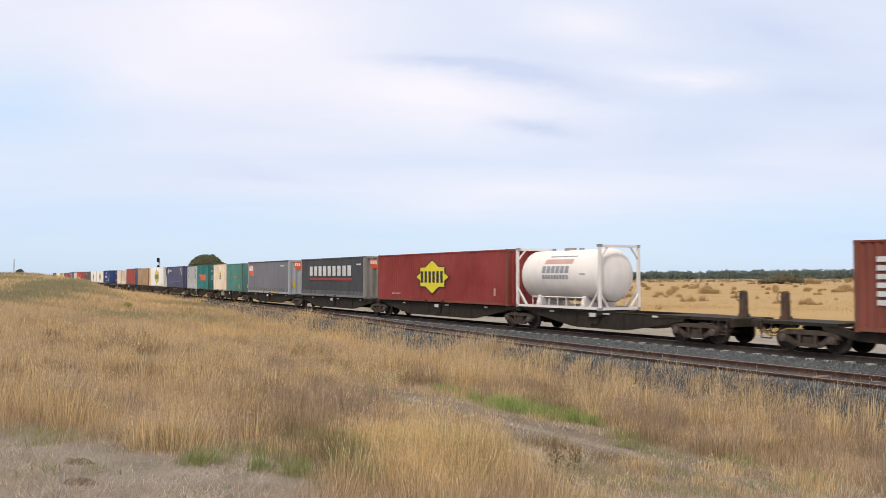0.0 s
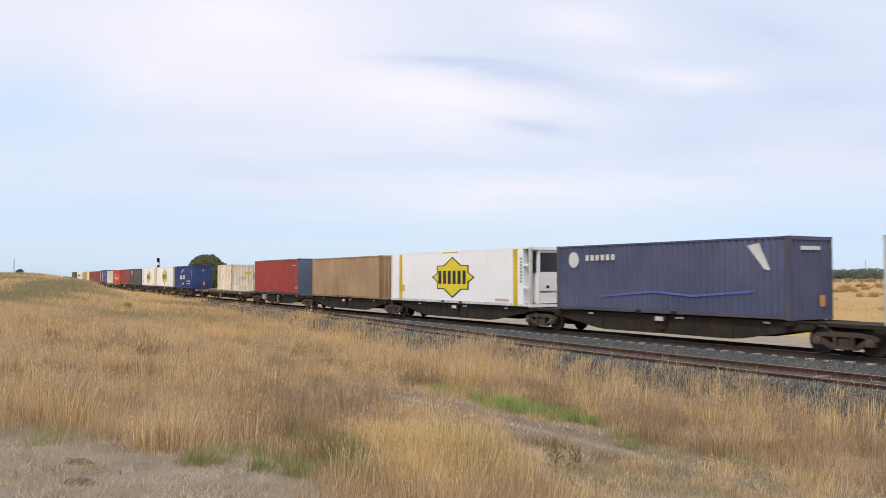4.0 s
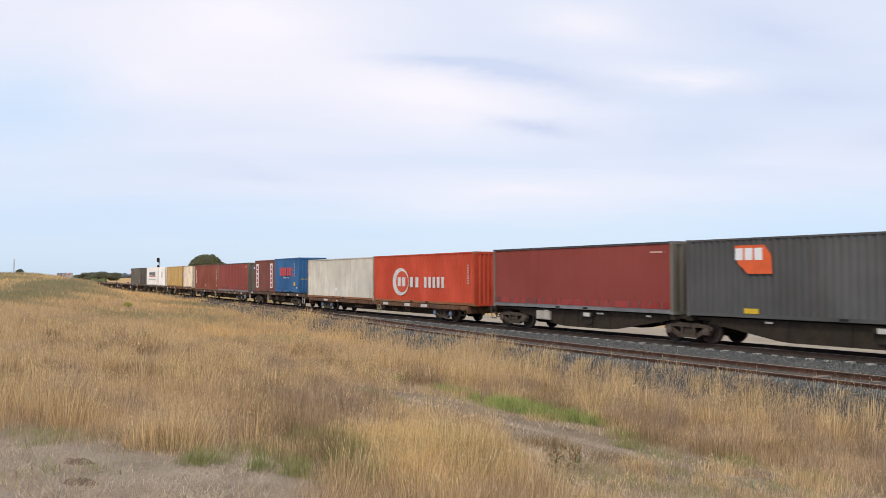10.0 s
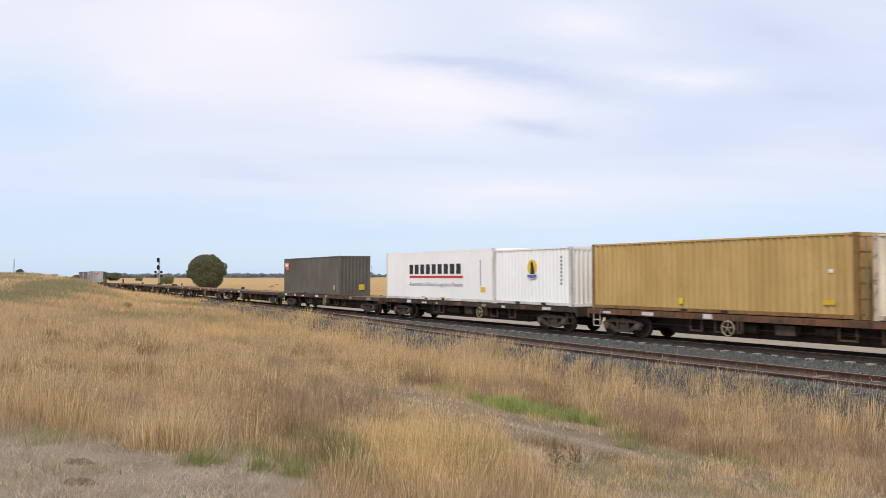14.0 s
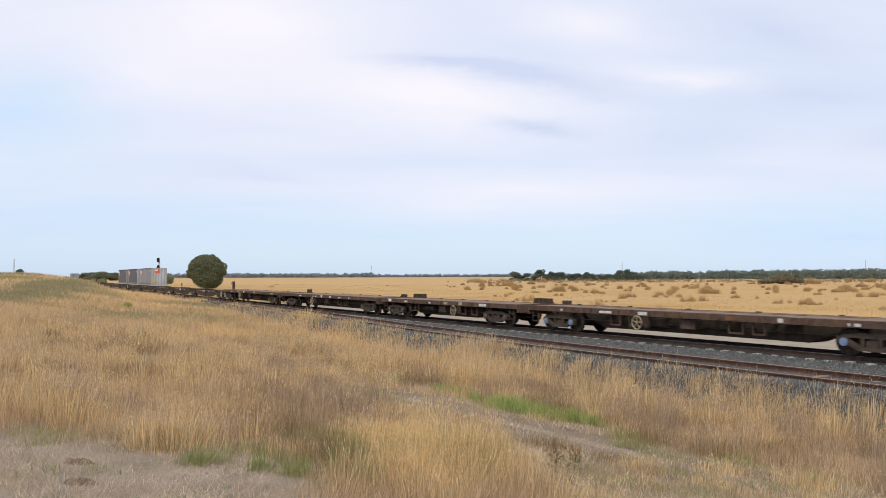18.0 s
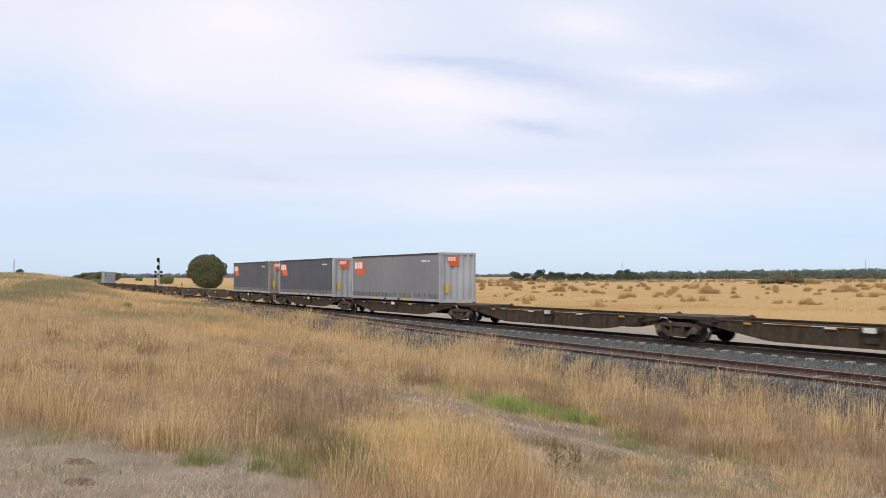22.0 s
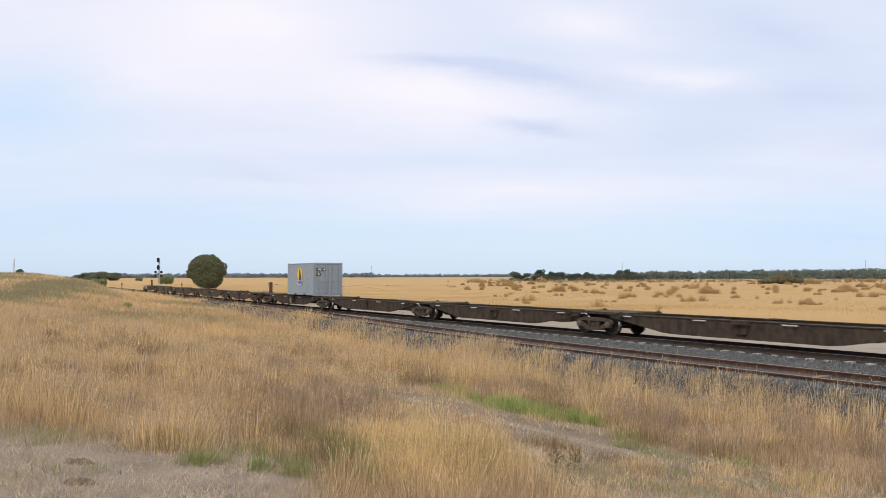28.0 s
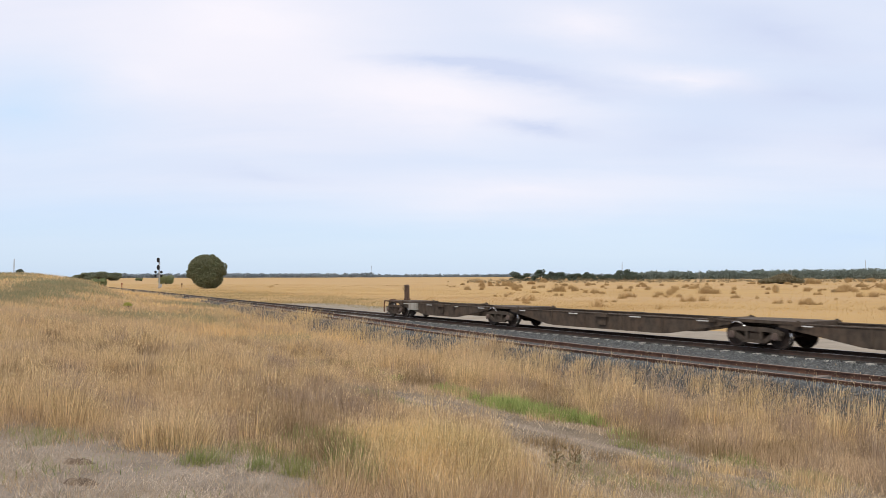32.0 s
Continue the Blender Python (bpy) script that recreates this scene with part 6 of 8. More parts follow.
# ---- tank container ----
def tank_container(label, s_rear, z):
    L, H, w = E20, STD + 0.33, W2
    c = thing("tank_container", label, "tank container", "containers on the train")
    a, b = -L / 2, L / 2
    paint = P["tankwhite"]
    R, zc = 1.20, 1.56
    prof = [(0.02, a + 0.10), (0.55, a + 0.14), (0.95, a + 0.24), (1.13, a + 0.36), (R, a + 0.48), (R, b - 0.48), (1.13, b - 0.36), (0.95, b - 0.24), (0.55, b - 0.14), (0.02, b - 0.10)]
    part("tank_barrel", Shape().lathe(prof, (0, 0, zc), "x", 40), paint, c, "cream white cylindrical tank with dished ends", smooth=True)
    for x, y in itertools.product((a, b), (-w, w)):
        sx, sy = math.copysign(1, x), math.copysign(1, y)
        part("corner_post", Shape().box(*sorted((x, x - sx * 0.12)), *sorted((y, y - sy * 0.12)), 0.1, H - 0.1), paint, c)
        for zz0 in (0.0, H - 0.118):
            part("corner_casting", Shape().box(*sorted((x + sx * 0.004, x - sx * 0.178)), *sorted((y + sy * 0.004, y - sy * 0.162)), zz0, zz0 + 0.118), MAT["grey_vinyl"], c)
        part("frame_brace", Shape().rod((x - sx * 0.06, y - sy * 0.06, 0.95), (x - sx * 0.75, y - sy * 0.10, 0.14), 0.05, 6), paint, c)
        part("end_brace", Shape().rod((x - sx * 0.06, y - sy * 0.06, H - 0.65), (x - sx * 0.06, y - sy * 0.55, H - 0.10), 0.045, 6).rod((x - sx * 0.06, y - sy * 0.06, 0.75), (x - sx * 0.06, y - sy * 0.55, 0.12), 0.045, 6), paint, c)
    for x in (a, b):
        sx = math.copysign(1, x)
        for zz0 in (0.02, H - 0.13):
            part("end_beam", Shape().box(*sorted((x, x - sx * 0.10)), -w + 0.16, w - 0.16, zz0, zz0 + 0.11), paint, c)
    for y in (-w, w):
        sy = math.copysign(1, y)
        part("bottom_rail", Shape().box(a + 0.17, b - 0.17, *sorted((y, y - sy * 0.09)), 0.04, 0.15), paint, c)
        sh = Shape().rod((a + 1.35, y, 0.55), (b - 1.0, y, 0.55), 0.028, 6)
        for i in range(7):
            x = a + 1.35 + i * (L - 2.35) / 6
            sh.rod((x, y, 0.55), (x, y, 0.14), 0.024, 6)
        part("side_rack", sh, paint, c, "cream rail rack low on the side")
    for x in (-1.6, 1.6):
        part("saddle", Shape().prism([(-1.0, 0.06), (1.0, 0.06), (0.85, 0.62), (0.45, 0.36), (-0.45, 0.36), (-0.85, 0.62)], "x", x - 0.12, x + 0.12), paint, c)
    part("manhole", Shape().rod((-0.3, 0, zc + R - 0.05), (-0.3, 0, zc + R + 0.10), 0.28, 14).rod((0.5, 0, zc + R - 0.05), (0.5, 0, zc + R + 0.08), 0.12, 10), MAT["grey_vinyl"], c)
    part("walkway", Shape().box(-1.4, 1.6, 0.32, 0.66, zc + R * 0.93, zc + R * 0.93 + 0.03), MAT["grey_vinyl"], c)

    def on_tank(x0, x1, z0, z1, mat, name, n=1, gap=0.0):
        """A sign that follows the curve of the tank."""
        st = (x1 - x0) / n
        for i in range(n):
            sh = Shape()
            u0, u1 = x0 + i * st, x0 + (i + 1 - gap) * st
            k = len(sh.v)
            m = 6
            for j in range(m + 1):
                zj = z0 + (z1 - z0) * j / m
                y = -math.sqrt(max(0.01, (R + 0.006) ** 2 - (zj - zc) ** 2))
                sh.v += [(u0, y, zj), (u1, y, zj)]
            for j in range(m):
                sh.face([k + 2 * j, k + 2 * j + 1, k + 2 * j + 3, k + 2 * j + 2])
            part(name, sh, MAT[mat], c)

    on_tank(a + 2.02, a + 4.0, 1.66, 1.99, "grey_vinyl", "letter", 6, 0.2)
    on_tank(a + 2.05, a + 3.95, 1.38, 1.58, "grey_vinyl", "letter", 9, 0.2)
    on_tank(a + 2.1, a + 4.1, 2.09, 2.31, "pink_vinyl", "faded_stripe")
    on_tank(a + 2.3, a + 4.2, 2.41, 2.46, "grey_vinyl", "curved_stripe")
    on_tank(b - 1.35, b - 0.95, 1.58, 1.66, "grey_vinyl", "letter", 4, 0.3)
    ride((c, s_rear, s_rear + L), z)


tank_container("cream white tank container in an open frame", 357.05, ZP)


# ---- plants: leaves and blades in one mesh each ----
def tri_mesh(name, verts, tris, mat):
    me = bpy.data.meshes.new(name)
    me.vertices.add(len(verts))
    me.vertices.foreach_set("co", np.asarray(verts, np.float32).ravel())
    me.loops.add(tris.size)
    me.loops.foreach_set("vertex_index", tris.ravel().astype(np.int32))
    me.polygons.add(len(tris))
    me.polygons.foreach_set("loop_start", (np.arange(len(tris)) * 3).astype(np.int32))
    me.materials.append(mat)
    me.update(calc_edges=True)
    return me


def leaf_mat(name, a, b, c, scale=0.6, through_light=0.0):
    m = Mat(name)
    isl = m.n.new("ShaderNodeNewGeometry")
    col = m.mix(isl.outputs["Random Per Island"], a, b)
    col = m.mix(m.ramp(m.noise(scale, 3, 0.5, isl.outputs["Position"]), [(0.42, 0.0), (0.66, 0.75)]), col, c)
    m.done(col, 0.75)
    if through_light:
        tr = m.node("ShaderNodeBsdfTranslucent", [("Color", col)])
        mx = m.n.new("ShaderNodeMixShader")
        mx.inputs[0].default_value = through_light
        m.l.new(m.b.outputs[0], mx.inputs[1])
        m.l.new(tr.outputs[0], mx.inputs[2])
        m.l.new(mx.outputs[0], m.n["Material Output"].inputs[0])
    return m.m


MAT["leaf_tree"] = leaf_mat("olive_green_leaves", (0.105, 0.122, 0.060), (0.175, 0.190, 0.098), (0.165, 0.162, 0.092))
MAT["leaf_far"] = leaf_mat("dark_far_leaves", (0.050, 0.075, 0.050), (0.090, 0.115, 0.075), (0.080, 0.100, 0.082), 0.08)
# far leaves greyed and blued: distance haze put into the leaf colour
MAT["leaf_wood"] = leaf_mat("haze_greyed_far_leaves", (0.175, 0.212, 0.180), (0.200, 0.236, 0.200), (0.220, 0.250, 0.212), 0.02, 0.45)
MAT["leaf_haze"] = leaf_mat("haze_blued_distant_leaves", (0.225, 0.268, 0.300), (0.255, 0.298, 0.330), (0.28, 0.315, 0.34), 0.006, 0.45)
MAT["leaf_bush"] = leaf_mat("green_bush_leaves", (0.145, 0.185, 0.075), (0.23, 0.265, 0.115), (0.22, 0.225, 0.11), 0.8)
# clump past the hill: hazy grey mixed into its green
MAT["leaf_clump"] = leaf_mat("haze_greyed_clump_leaves", (0.135, 0.160, 0.105), (0.190, 0.215, 0.135), (0.19, 0.20, 0.13), 0.1)
MAT["leaf_thicket"] = leaf_mat("olive_brown_leaves", (0.15, 0.13, 0.075), (0.22, 0.19, 0.105), (0.20, 0.165, 0.10), 0.3)
MAT["lush_leaf"] = leaf_mat("yellow_green_leaves", (0.28, 0.30, 0.05), (0.42, 0.42, 0.09), (0.36, 0.34, 0.10), 2.0)
MAT["leaf_shrub"] = leaf_mat("brown_scrub_twigs", (0.25, 0.200, 0.115), (0.36, 0.275, 0.165), (0.30, 0.24, 0.14), 0.02, 0.4)
MAT["bark"] = rusty("grey_brown_bark", (0.13, 0.105, 0.085), (0.09, 0.07, 0.055), 0.6, (0.05, 0.04, 0.03), 0.95)


def leaf_cloud(blobs, count, size, seed, flat=0.0):
    """Many small leaf quads near the skins of ellipsoids (x, y, z, rx, ry, rz)."""
    g = np.random.default_rng(seed)
    bl = np.array(blobs, float)
    wgt = bl[:, 3] * bl[:, 5]
    pick = g.choice(len(bl), count, p=wgt / wgt.sum())
    d = g.normal(size=(count, 3))
    d /= np.linalg.norm(d, axis=1, keepdims=True)
    rad = g.uniform(0.55, 1.06, count) ** 0.6
    centre = bl[pick, :3] + d * bl[pick, 3:] * rad[:, None]
    u = g.normal(size=(count, 3))
    u /= np.linalg.norm(u, axis=1, keepdims=True)
    w = np.cross(u, g.normal(size=(count, 3)))
    w /= np.linalg.norm(w, axis=1, keepdims=True) + 1e-9
    sz = size * g.uniform(0.6, 1.4, count)[:, None]
    v = np.stack([centre - u * sz, centre - w * sz * 0.5, centre + u * sz, centre + w * sz * 0.5], 1).reshape(-1, 3)
    k = np.arange(count)[:, None] * 4
    t = np.concatenate([k + [0, 1, 2], k + [0, 2, 3]], 0)
    return v, t


def tree(name, label, x, y, height, width, trunk_h, seed, leaves, size, mat, dense=True, blobs=None, zbase=None):
    z0 = float(ground_z([x], [y])[0]) if zbase is None else zbase
    tr = tagged(new(name), label, "tree" if name != "bush" else "bush")
    tr.matrix_basis = pose(x, y, z0)
    g = random.Random(seed)
    sh = Shape()
    sh.rod((0, 0, -0.3), (0.1, 0, trunk_h), width * 0.055, 9, width * 0.04)
    if blobs is None:
        blobs = []
        n = 14 if dense else 7
        for i in range(n):
            a = 2 * math.pi * i / n + g.uniform(-0.3, 0.3)
            lev = g.uniform(0.0, 1.0)
            rr = width * 0.5 * (0.62 - 0.30 * lev) * g.uniform(0.7, 1.1)
            zc = trunk_h + (height - trunk_h) * (0.25 + 0.55 * lev)
            blobs.append((rr * math.cos(a), rr * math.sin(a), zc, width * g.uniform(0.18, 0.27), width * g.uniform(0.18, 0.27), (height - trunk_h) * g.uniform(0.16, 0.26)))
        blobs.append((0, 0, trunk_h + (height - trunk_h) * 0.62, width * 0.30, width * 0.30, (height - trunk_h) * 0.36))
    for i, bl in enumerate(blobs[:9]):
        sh.rod((0.1, 0, trunk_h * g.uniform(0.6, 1.0)), (bl[0] * 0.8, bl[1] * 0.8, bl[2]), width * 0.022, 6, width * 0.008)
    part("trunk", sh, MAT["bark"], tr)
    v, t = leaf_cloud(blobs, leaves, size, seed)
    part("crown", tri_mesh("crown", v, t, mat), None, tr)
    return tr


def place_at(azimuth, dist):
    """Plan place at a distance in front of the camera, azimuth as sideways over forward."""
    return azimuth * dist, dist


# round tree beyond the line
g = random.Random(11)
rb = [(-0.15, 0, 5.0, 4.75, 4.75, 4.2), (0.6, -2.6, 2.7, 3.1, 2.6, 2.6), (0.2, 0.5, 2.4, 4.0, 4.0, 2.3), (0, 0, 4.8, 3.4, 3.4, 3.2)]
for i in range(44):
    a = i * 2.399
    e = -0.55 + 1.53 * (i + 0.5) / 44
    q = math.sqrt(max(0.03, 1 - e * e))
    k = g.uniform(0.94, 1.05)
    rb.append((4.3 * q * math.cos(a) * k - 0.15, 4.3 * q * math.sin(a) * k, 5.0 + 3.75 * e * k, g.uniform(0.55, 1.0), g.uniform(0.55, 1.0), g.uniform(0.5, 0.8)))
rb += [(5.1, -0.4, 5.9, 0.55, 0.8, 0.95), (4.9, -0.4, 4.4, 0.6, 0.9, 0.9), (-4.9, 0, 3.6, 0.6, 0.9, 0.8), (1.4, -0.5, 0.7, 1.8, 1.6, 0.7)]
tree("tree", "broad rounded olive-green tree alone in the grass", -64.6, 224.0, 9.2, 10.4, 2.0, 5, 84000, 0.14, MAT["leaf_tree"], True, rb)

# row of dark trees across the field
ROW = [(0.0875, 7.2, 7.5), (0.0955, 3.8, 5.0), (0.1035, 5.6, 5.5), (0.1120, 4.2, 5.0), (0.1185, 9.0, 7.0), (0.1275, 5.2, 6.0), (0.1360, 7.0, 8.0), (0.1430, 7.6, 7.0), (0.1560, 5.0, 7.0), (0.1640, 5.4, 7.0), (0.1745, 6.6, 7.5), (0.1830, 5.0, 6.0), (0.1940, 4.6, 7.0), (0.2030, 4.8, 7.0), (0.2130, 7.4, 8.5), (0.2215, 8.6, 9.0), (0.2300, 6.4, 8.0), (0.2370, 5.2, 7.0)]
for i, (az, ht, wd) in enumerate(ROW):
    ht *= 0.84
    g = random.Random(300 + i)
    x, y = place_at(az, 520 + 9 * math.sin(i * 2.1))
    tall = i == 4
    bl = []
    for k in range(16):
        f = g.uniform(0.52 if tall else 0.06, 0.88)
        sp = wd * 0.46 * (1.1 - 0.55 * f)
        bl.append((g.uniform(-sp, sp), g.uniform(-sp, sp), ht * f, wd * g.uniform(0.17, 0.28), wd * 0.24, ht * g.uniform(0.10, 0.19)))
    tree("tree", "dark tree in a row across the field", x, y, ht, wd, ht * (0.55 if tall else 0.15), 40 + i, 2600, 0.34, MAT["leaf_far"], False, bl)

# bushes along the line
for az, d, ht, wd, seed in ((-0.3385, 340, 4.3, 6.0, 1), (-0.3715, 600, 2.4, 5.2, 2), (-0.4215, 236, 3.1, 4.6, 3)):
    x, y = place_at(az, d)
    bl = [(wd * 0.3 * math.cos(i * 1.3), wd * 0.3 * math.sin(i * 1.3), ht * (0.35 + 0.12 * (i % 3)), wd * 0.25, wd * 0.25, ht * 0.33) for i in range(8)]
    tree("bush", "green bush beside the railway", x, y, ht, wd, ht * 0.2, seed, 6000, 0.16, MAT["leaf_bush"], False, bl)
# clump of trees past the hill
for i, (az, d, ht, wd) in enumerate(((-0.452, 660, 4.9, 14), (-0.440, 650, 5.6, 13), (-0.431, 645, 6.6, 12), (-0.4215, 640, 8.4, 13), (-0.412, 645, 7.7, 12), (-0.404, 650, 7.0, 10), (-0.3985, 655, 5.9, 7))):
    g = random.Random(500 + i)
    x, y = place_at(az, d)
    bl = [(g.uniform(-0.4, 0.4) * wd, g.uniform(-2, 2), ht * g.uniform(0.2, 0.8), wd * g.uniform(0.18, 0.30), wd * 0.25, ht * g.uniform(0.15, 0.24)) for _ in range(9)]
    tree("tree", "low dark tree behind the grassy hill", x, y, ht, wd, ht * 0.2, 70 + i, 4200, 0.40, MAT["leaf_clump"], False, bl)
x, y = place_at(-0.3845, 66)
tree("bush", "small yellow-green bush low on the hillside", x, y, 0.45, 0.8, 0.1, 93, 700, 0.05, MAT["lush_leaf"], False)
x, y = place_at(-0.5165, 130)
tree("bush", "small dark bush on the hilltop", x, y, 1.0, 1.4, 0.2, 91, 900, 0.08, MAT["leaf_far"], False)


def wood(name, label, az0, az1, dist, depth, low, high, trees, leaves, size, mat, seed, rise=0.0):
    """A belt of far trees of uneven height."""
    g = np.random.default_rng(seed)
    V, T, k = [], [], 0
    for _ in range(trees):
        az = g.uniform(az0, az1)
        d = dist + g.uniform(0, depth)
        h = low + (high - low) * g.random() ** 1.8 + rise * (az - az0) / (az1 - az0)
        w = h * g.uniform(0.8, 1.7)
        x, y = az * d, d
        bl = [(x + g.uniform(-0.3, 0.3) * w, y, -0.9 + h * f, w * q, w * q, h * 0.24) for f, q in ((0.2, 0.55), (0.45, 0.5), (0.68, 0.38), (0.86, 0.22))]
        v, t = leaf_cloud(bl, leaves, size, int(g.integers(1e6)))
        V.append(v), T.append(t + k)
        k += len(v)
    tagged(new(name, tri_mesh(name, np.concatenate(V), np.concatenate(T), mat)), label, "woods", kind="stuff")


# the haze of these belts is in their leaf colours
wood("far_woods", "belt of green woods across the field, greyed by painted haze", 0.232, 0.75, 640, 60, 3.9, 6.5, 820, 230, 0.80, MAT["leaf_wood"], 3, 3.2)
wood("distant_woods", "woods on the horizon, pale blue-grey from painted haze", -0.42, -0.085, 1700, 200, 5.5, 10.0, 590, 90, 1.7, MAT["leaf_haze"], 8)
wood("distant_woods", "thin woods on the horizon, pale blue-grey from painted haze", -0.105, 0.26, 1800, 200, 3.2, 8.0, 520, 80, 1.5, MAT["leaf_haze"], 9)
wood("low_scrub", "low scrub at the edge of the field", 0.03, 0.72, 360, 200, 0.6, 2.3, 760, 44, 0.22, MAT["leaf_shrub"], 5)


# ---- shrubs in the far field ----
SHRUBS = []          # x, y, radius


def pick_shrubs():
    g = np.random.default_rng(21)
    for _ in range(240):
        d = 70 * (440 / 70) ** (g.random() ** 0.62)
        az = g.uniform(-0.22, 0.62) if g.random() < 0.7 else g.uniform(0.05, 0.62)
        x, y = az * d, d
        s_, l_ = line_coords([x], [y])
        if l_[0] < 30 or (az < 0.02 and d < 230):
            continue
        r = (0.55 if az < 0.02 else 1.0) * g.uniform(0.35, 0.95) * (1.9 if g.random() < 0.15 else 1.0)
        for _ in range(g.integers(1, 4)):
            SHRUBS.append((x + g.uniform(-2, 2) * r, y + g.uniform(-1, 1) * r, r * g.uniform(0.6, 1.1)))


pick_shrubs()
x, y = place_at(0.413, 300)
tree("bush", "broad dark green thicket in the field", x, y, 3.0, 14, 0.4, 14, 5000, 0.35, MAT["leaf_thicket"], False, [(i * 1.5 - 6.7, 0.6 * math.sin(i), 1.0 + 1.2 * math.exp(-((i - 5) / 2.6) ** 2), 1.7, 2.0, 0.7 + 1.1 * math.exp(-((i - 5) / 2.6) ** 2)) for i in range(10)])


# ---- grass ----
def grass_mat(name, a, b, c, d, patch=0.35, amount=(0.85, 0.7)):
    m = Mat(name)
    geo = m.n.new("ShaderNodeNewGeometry")
    col = m.mix(geo.outputs["Random Per Island"], a, b)
    col = m.mix(m.ramp(m.noise(patch, 4, 0.6, geo.outputs["Position"]), [(0.46, 0.0), (0.64, amount[0])]), col, c)
    col = m.mix(m.ramp(m.noise(patch * 3.1, 3, 0.6, geo.outputs["Position"]), [(0.56, 0.0), (0.72, amount[1])]), col, d)
    tr = m.node("ShaderNodeBsdfTranslucent", [("Color", col)])
    mx = m.n.new("ShaderNodeMixShader")
    mx.inputs[0].default_value = 0.30
    bs = m.b
    m.done(col, 0.8)
    bs.inputs["Specular IOR Level"].default_value = 0.2
    m.l.new(bs.outputs[0], mx.inputs[1])
    m.l.new(tr.outputs[0], mx.inputs[2])
    m.l.new(mx.outputs[0], m.n["Material Output"].inputs[0])
    return m.m


# dark tones of straw, fuzz and tuft also hold painted shade between stems
MAT["straw"] = grass_mat("golden_dry_stems", (0.225, 0.153, 0.072), (1.0, 0.760, 0.425), (0.66, 0.475, 0.285), (0.37, 0.260, 0.152), 0.5)
MAT["ear"] = grass_mat("pale_gold_seed_heads", (0.38, 0.240, 0.105), (0.98, 0.79, 0.49), (0.70, 0.50, 0.30), (0.40, 0.265, 0.155))
MAT["fuzz"] = grass_mat("pinkish_brown_undergrowth", (0.200, 0.140, 0.086), (0.84, 0.630, 0.418), (0.52, 0.364, 0.200), (0.23, 0.167, 0.107), 0.45)
MAT["tuft"] = grass_mat("rich_gold_tuft_blades", (0.20, 0.135, 0.056), (1.0, 0.80, 0.43), (0.84, 0.60, 0.29), (0.24, 0.160, 0.075), 1.2)
MAT["straw_far"] = grass_mat("golden_hillside_grass", (0.58, 0.405, 0.190), (0.86, 0.635, 0.335), (0.52, 0.400, 0.280), (0.49, 0.395, 0.240), 0.055)
MAT["faded"] = grass_mat("faded_pinkish_stems", (0.150, 0.107, 0.074), (0.64, 0.490, 0.355), (0.38, 0.280, 0.198), (0.20, 0.146, 0.102), 0.6)
MAT["faded_far"] = grass_mat("faded_hillside_grass", (0.40, 0.290, 0.178), (0.58, 0.440, 0.290), (0.42, 0.320, 0.220), (0.36, 0.285, 0.185), 0.12)
MAT["weeds"] = grass_mat("brown_dead_weeds", (0.175, 0.125, 0.065), (0.47, 0.335, 0.190), (0.30, 0.215, 0.125), (0.21, 0.16, 0.09))
MAT["green"] = grass_mat("green_verge_grass", (0.13, 0.175, 0.055), (0.34, 0.375, 0.13), (0.33, 0.31, 0.13), (0.38, 0.30, 0.15), 0.9)
MAT["lush"] = grass_mat("lush_bright_green_grass", (0.15, 0.215, 0.060), (0.50, 0.56, 0.20), (0.33, 0.38, 0.13), (0.50, 0.42, 0.20), 1.8, (0.9, 0.7))
MAT["olive"] = grass_mat("grey_green_low_grass", (0.205, 0.205, 0.115), (0.36, 0.345, 0.215), (0.38, 0.315, 0.19), (0.25, 0.25, 0.15), 0.15)
MAT["pale"] = grass_mat("pale_trodden_straw", (0.21, 0.170, 0.125), (0.86, 0.72, 0.57), (0.36, 0.285, 0.205), (0.17, 0.150, 0.095), 1.1)


def directions(n, g, lean, out=None):
    a = g.uniform(0, 2 * np.pi, n)
    side = np.stack([np.cos(a), np.sin(a), np.zeros(n)], 1)
    la = g.uniform(0, 2 * np.pi, n) if out is None else out + g.normal(size=n) * 0.7
    ld = np.stack([np.cos(la), np.sin(la), np.zeros(n)], 1) * (lean * g.uniform(0.05, 1.0, n))[:, None] + np.array([0.06, -0.02, 0])
    return side, ld


def blade_mesh(name, x, y, z, h, wd, lean, seed, mat, out=None):
    """Bent, tapering blades."""
    g = np.random.default_rng(seed)
    n = len(x)
    side, ld = directions(n, g, lean, out)
    ld = ld * h[:, None]
    base = np.stack([x, y, z - 0.02], 1)
    up = np.array([0, 0, 1.0])
    mid = base + ld * 0.30 + up * (h * 0.58)[:, None]
    tip = base + ld + up * h[:, None]
    w0 = wd[:, None] * side
    v = np.stack([base - w0, base + w0, mid - w0 * 0.75, mid + w0 * 0.75, tip], 1).reshape(-1, 3)
    k = np.arange(n)[:, None] * 5
    t = np.concatenate([k + [0, 1, 3], k + [0, 3, 2], k + [2, 3, 4]], 0)
    return tri_mesh(name, v, t, mat)


def hair_mesh(name, x, y, z, h, wd, lean, seed, mat):
    """Straight single blades for the fine undergrowth."""
    g = np.random.default_rng(seed)
    n = len(x)
    side, ld = directions(n, g, lean)
    base = np.stack([x, y, z - 0.02], 1)
    tip = base + (ld + np.array([0, 0, 1.0])) * h[:, None]
    w0 = wd[:, None] * side
    v = np.stack([base - w0, base + w0, tip], 1).reshape(-1, 3)
    return tri_mesh(name, v, np.arange(3 * n).reshape(-1, 3), mat)


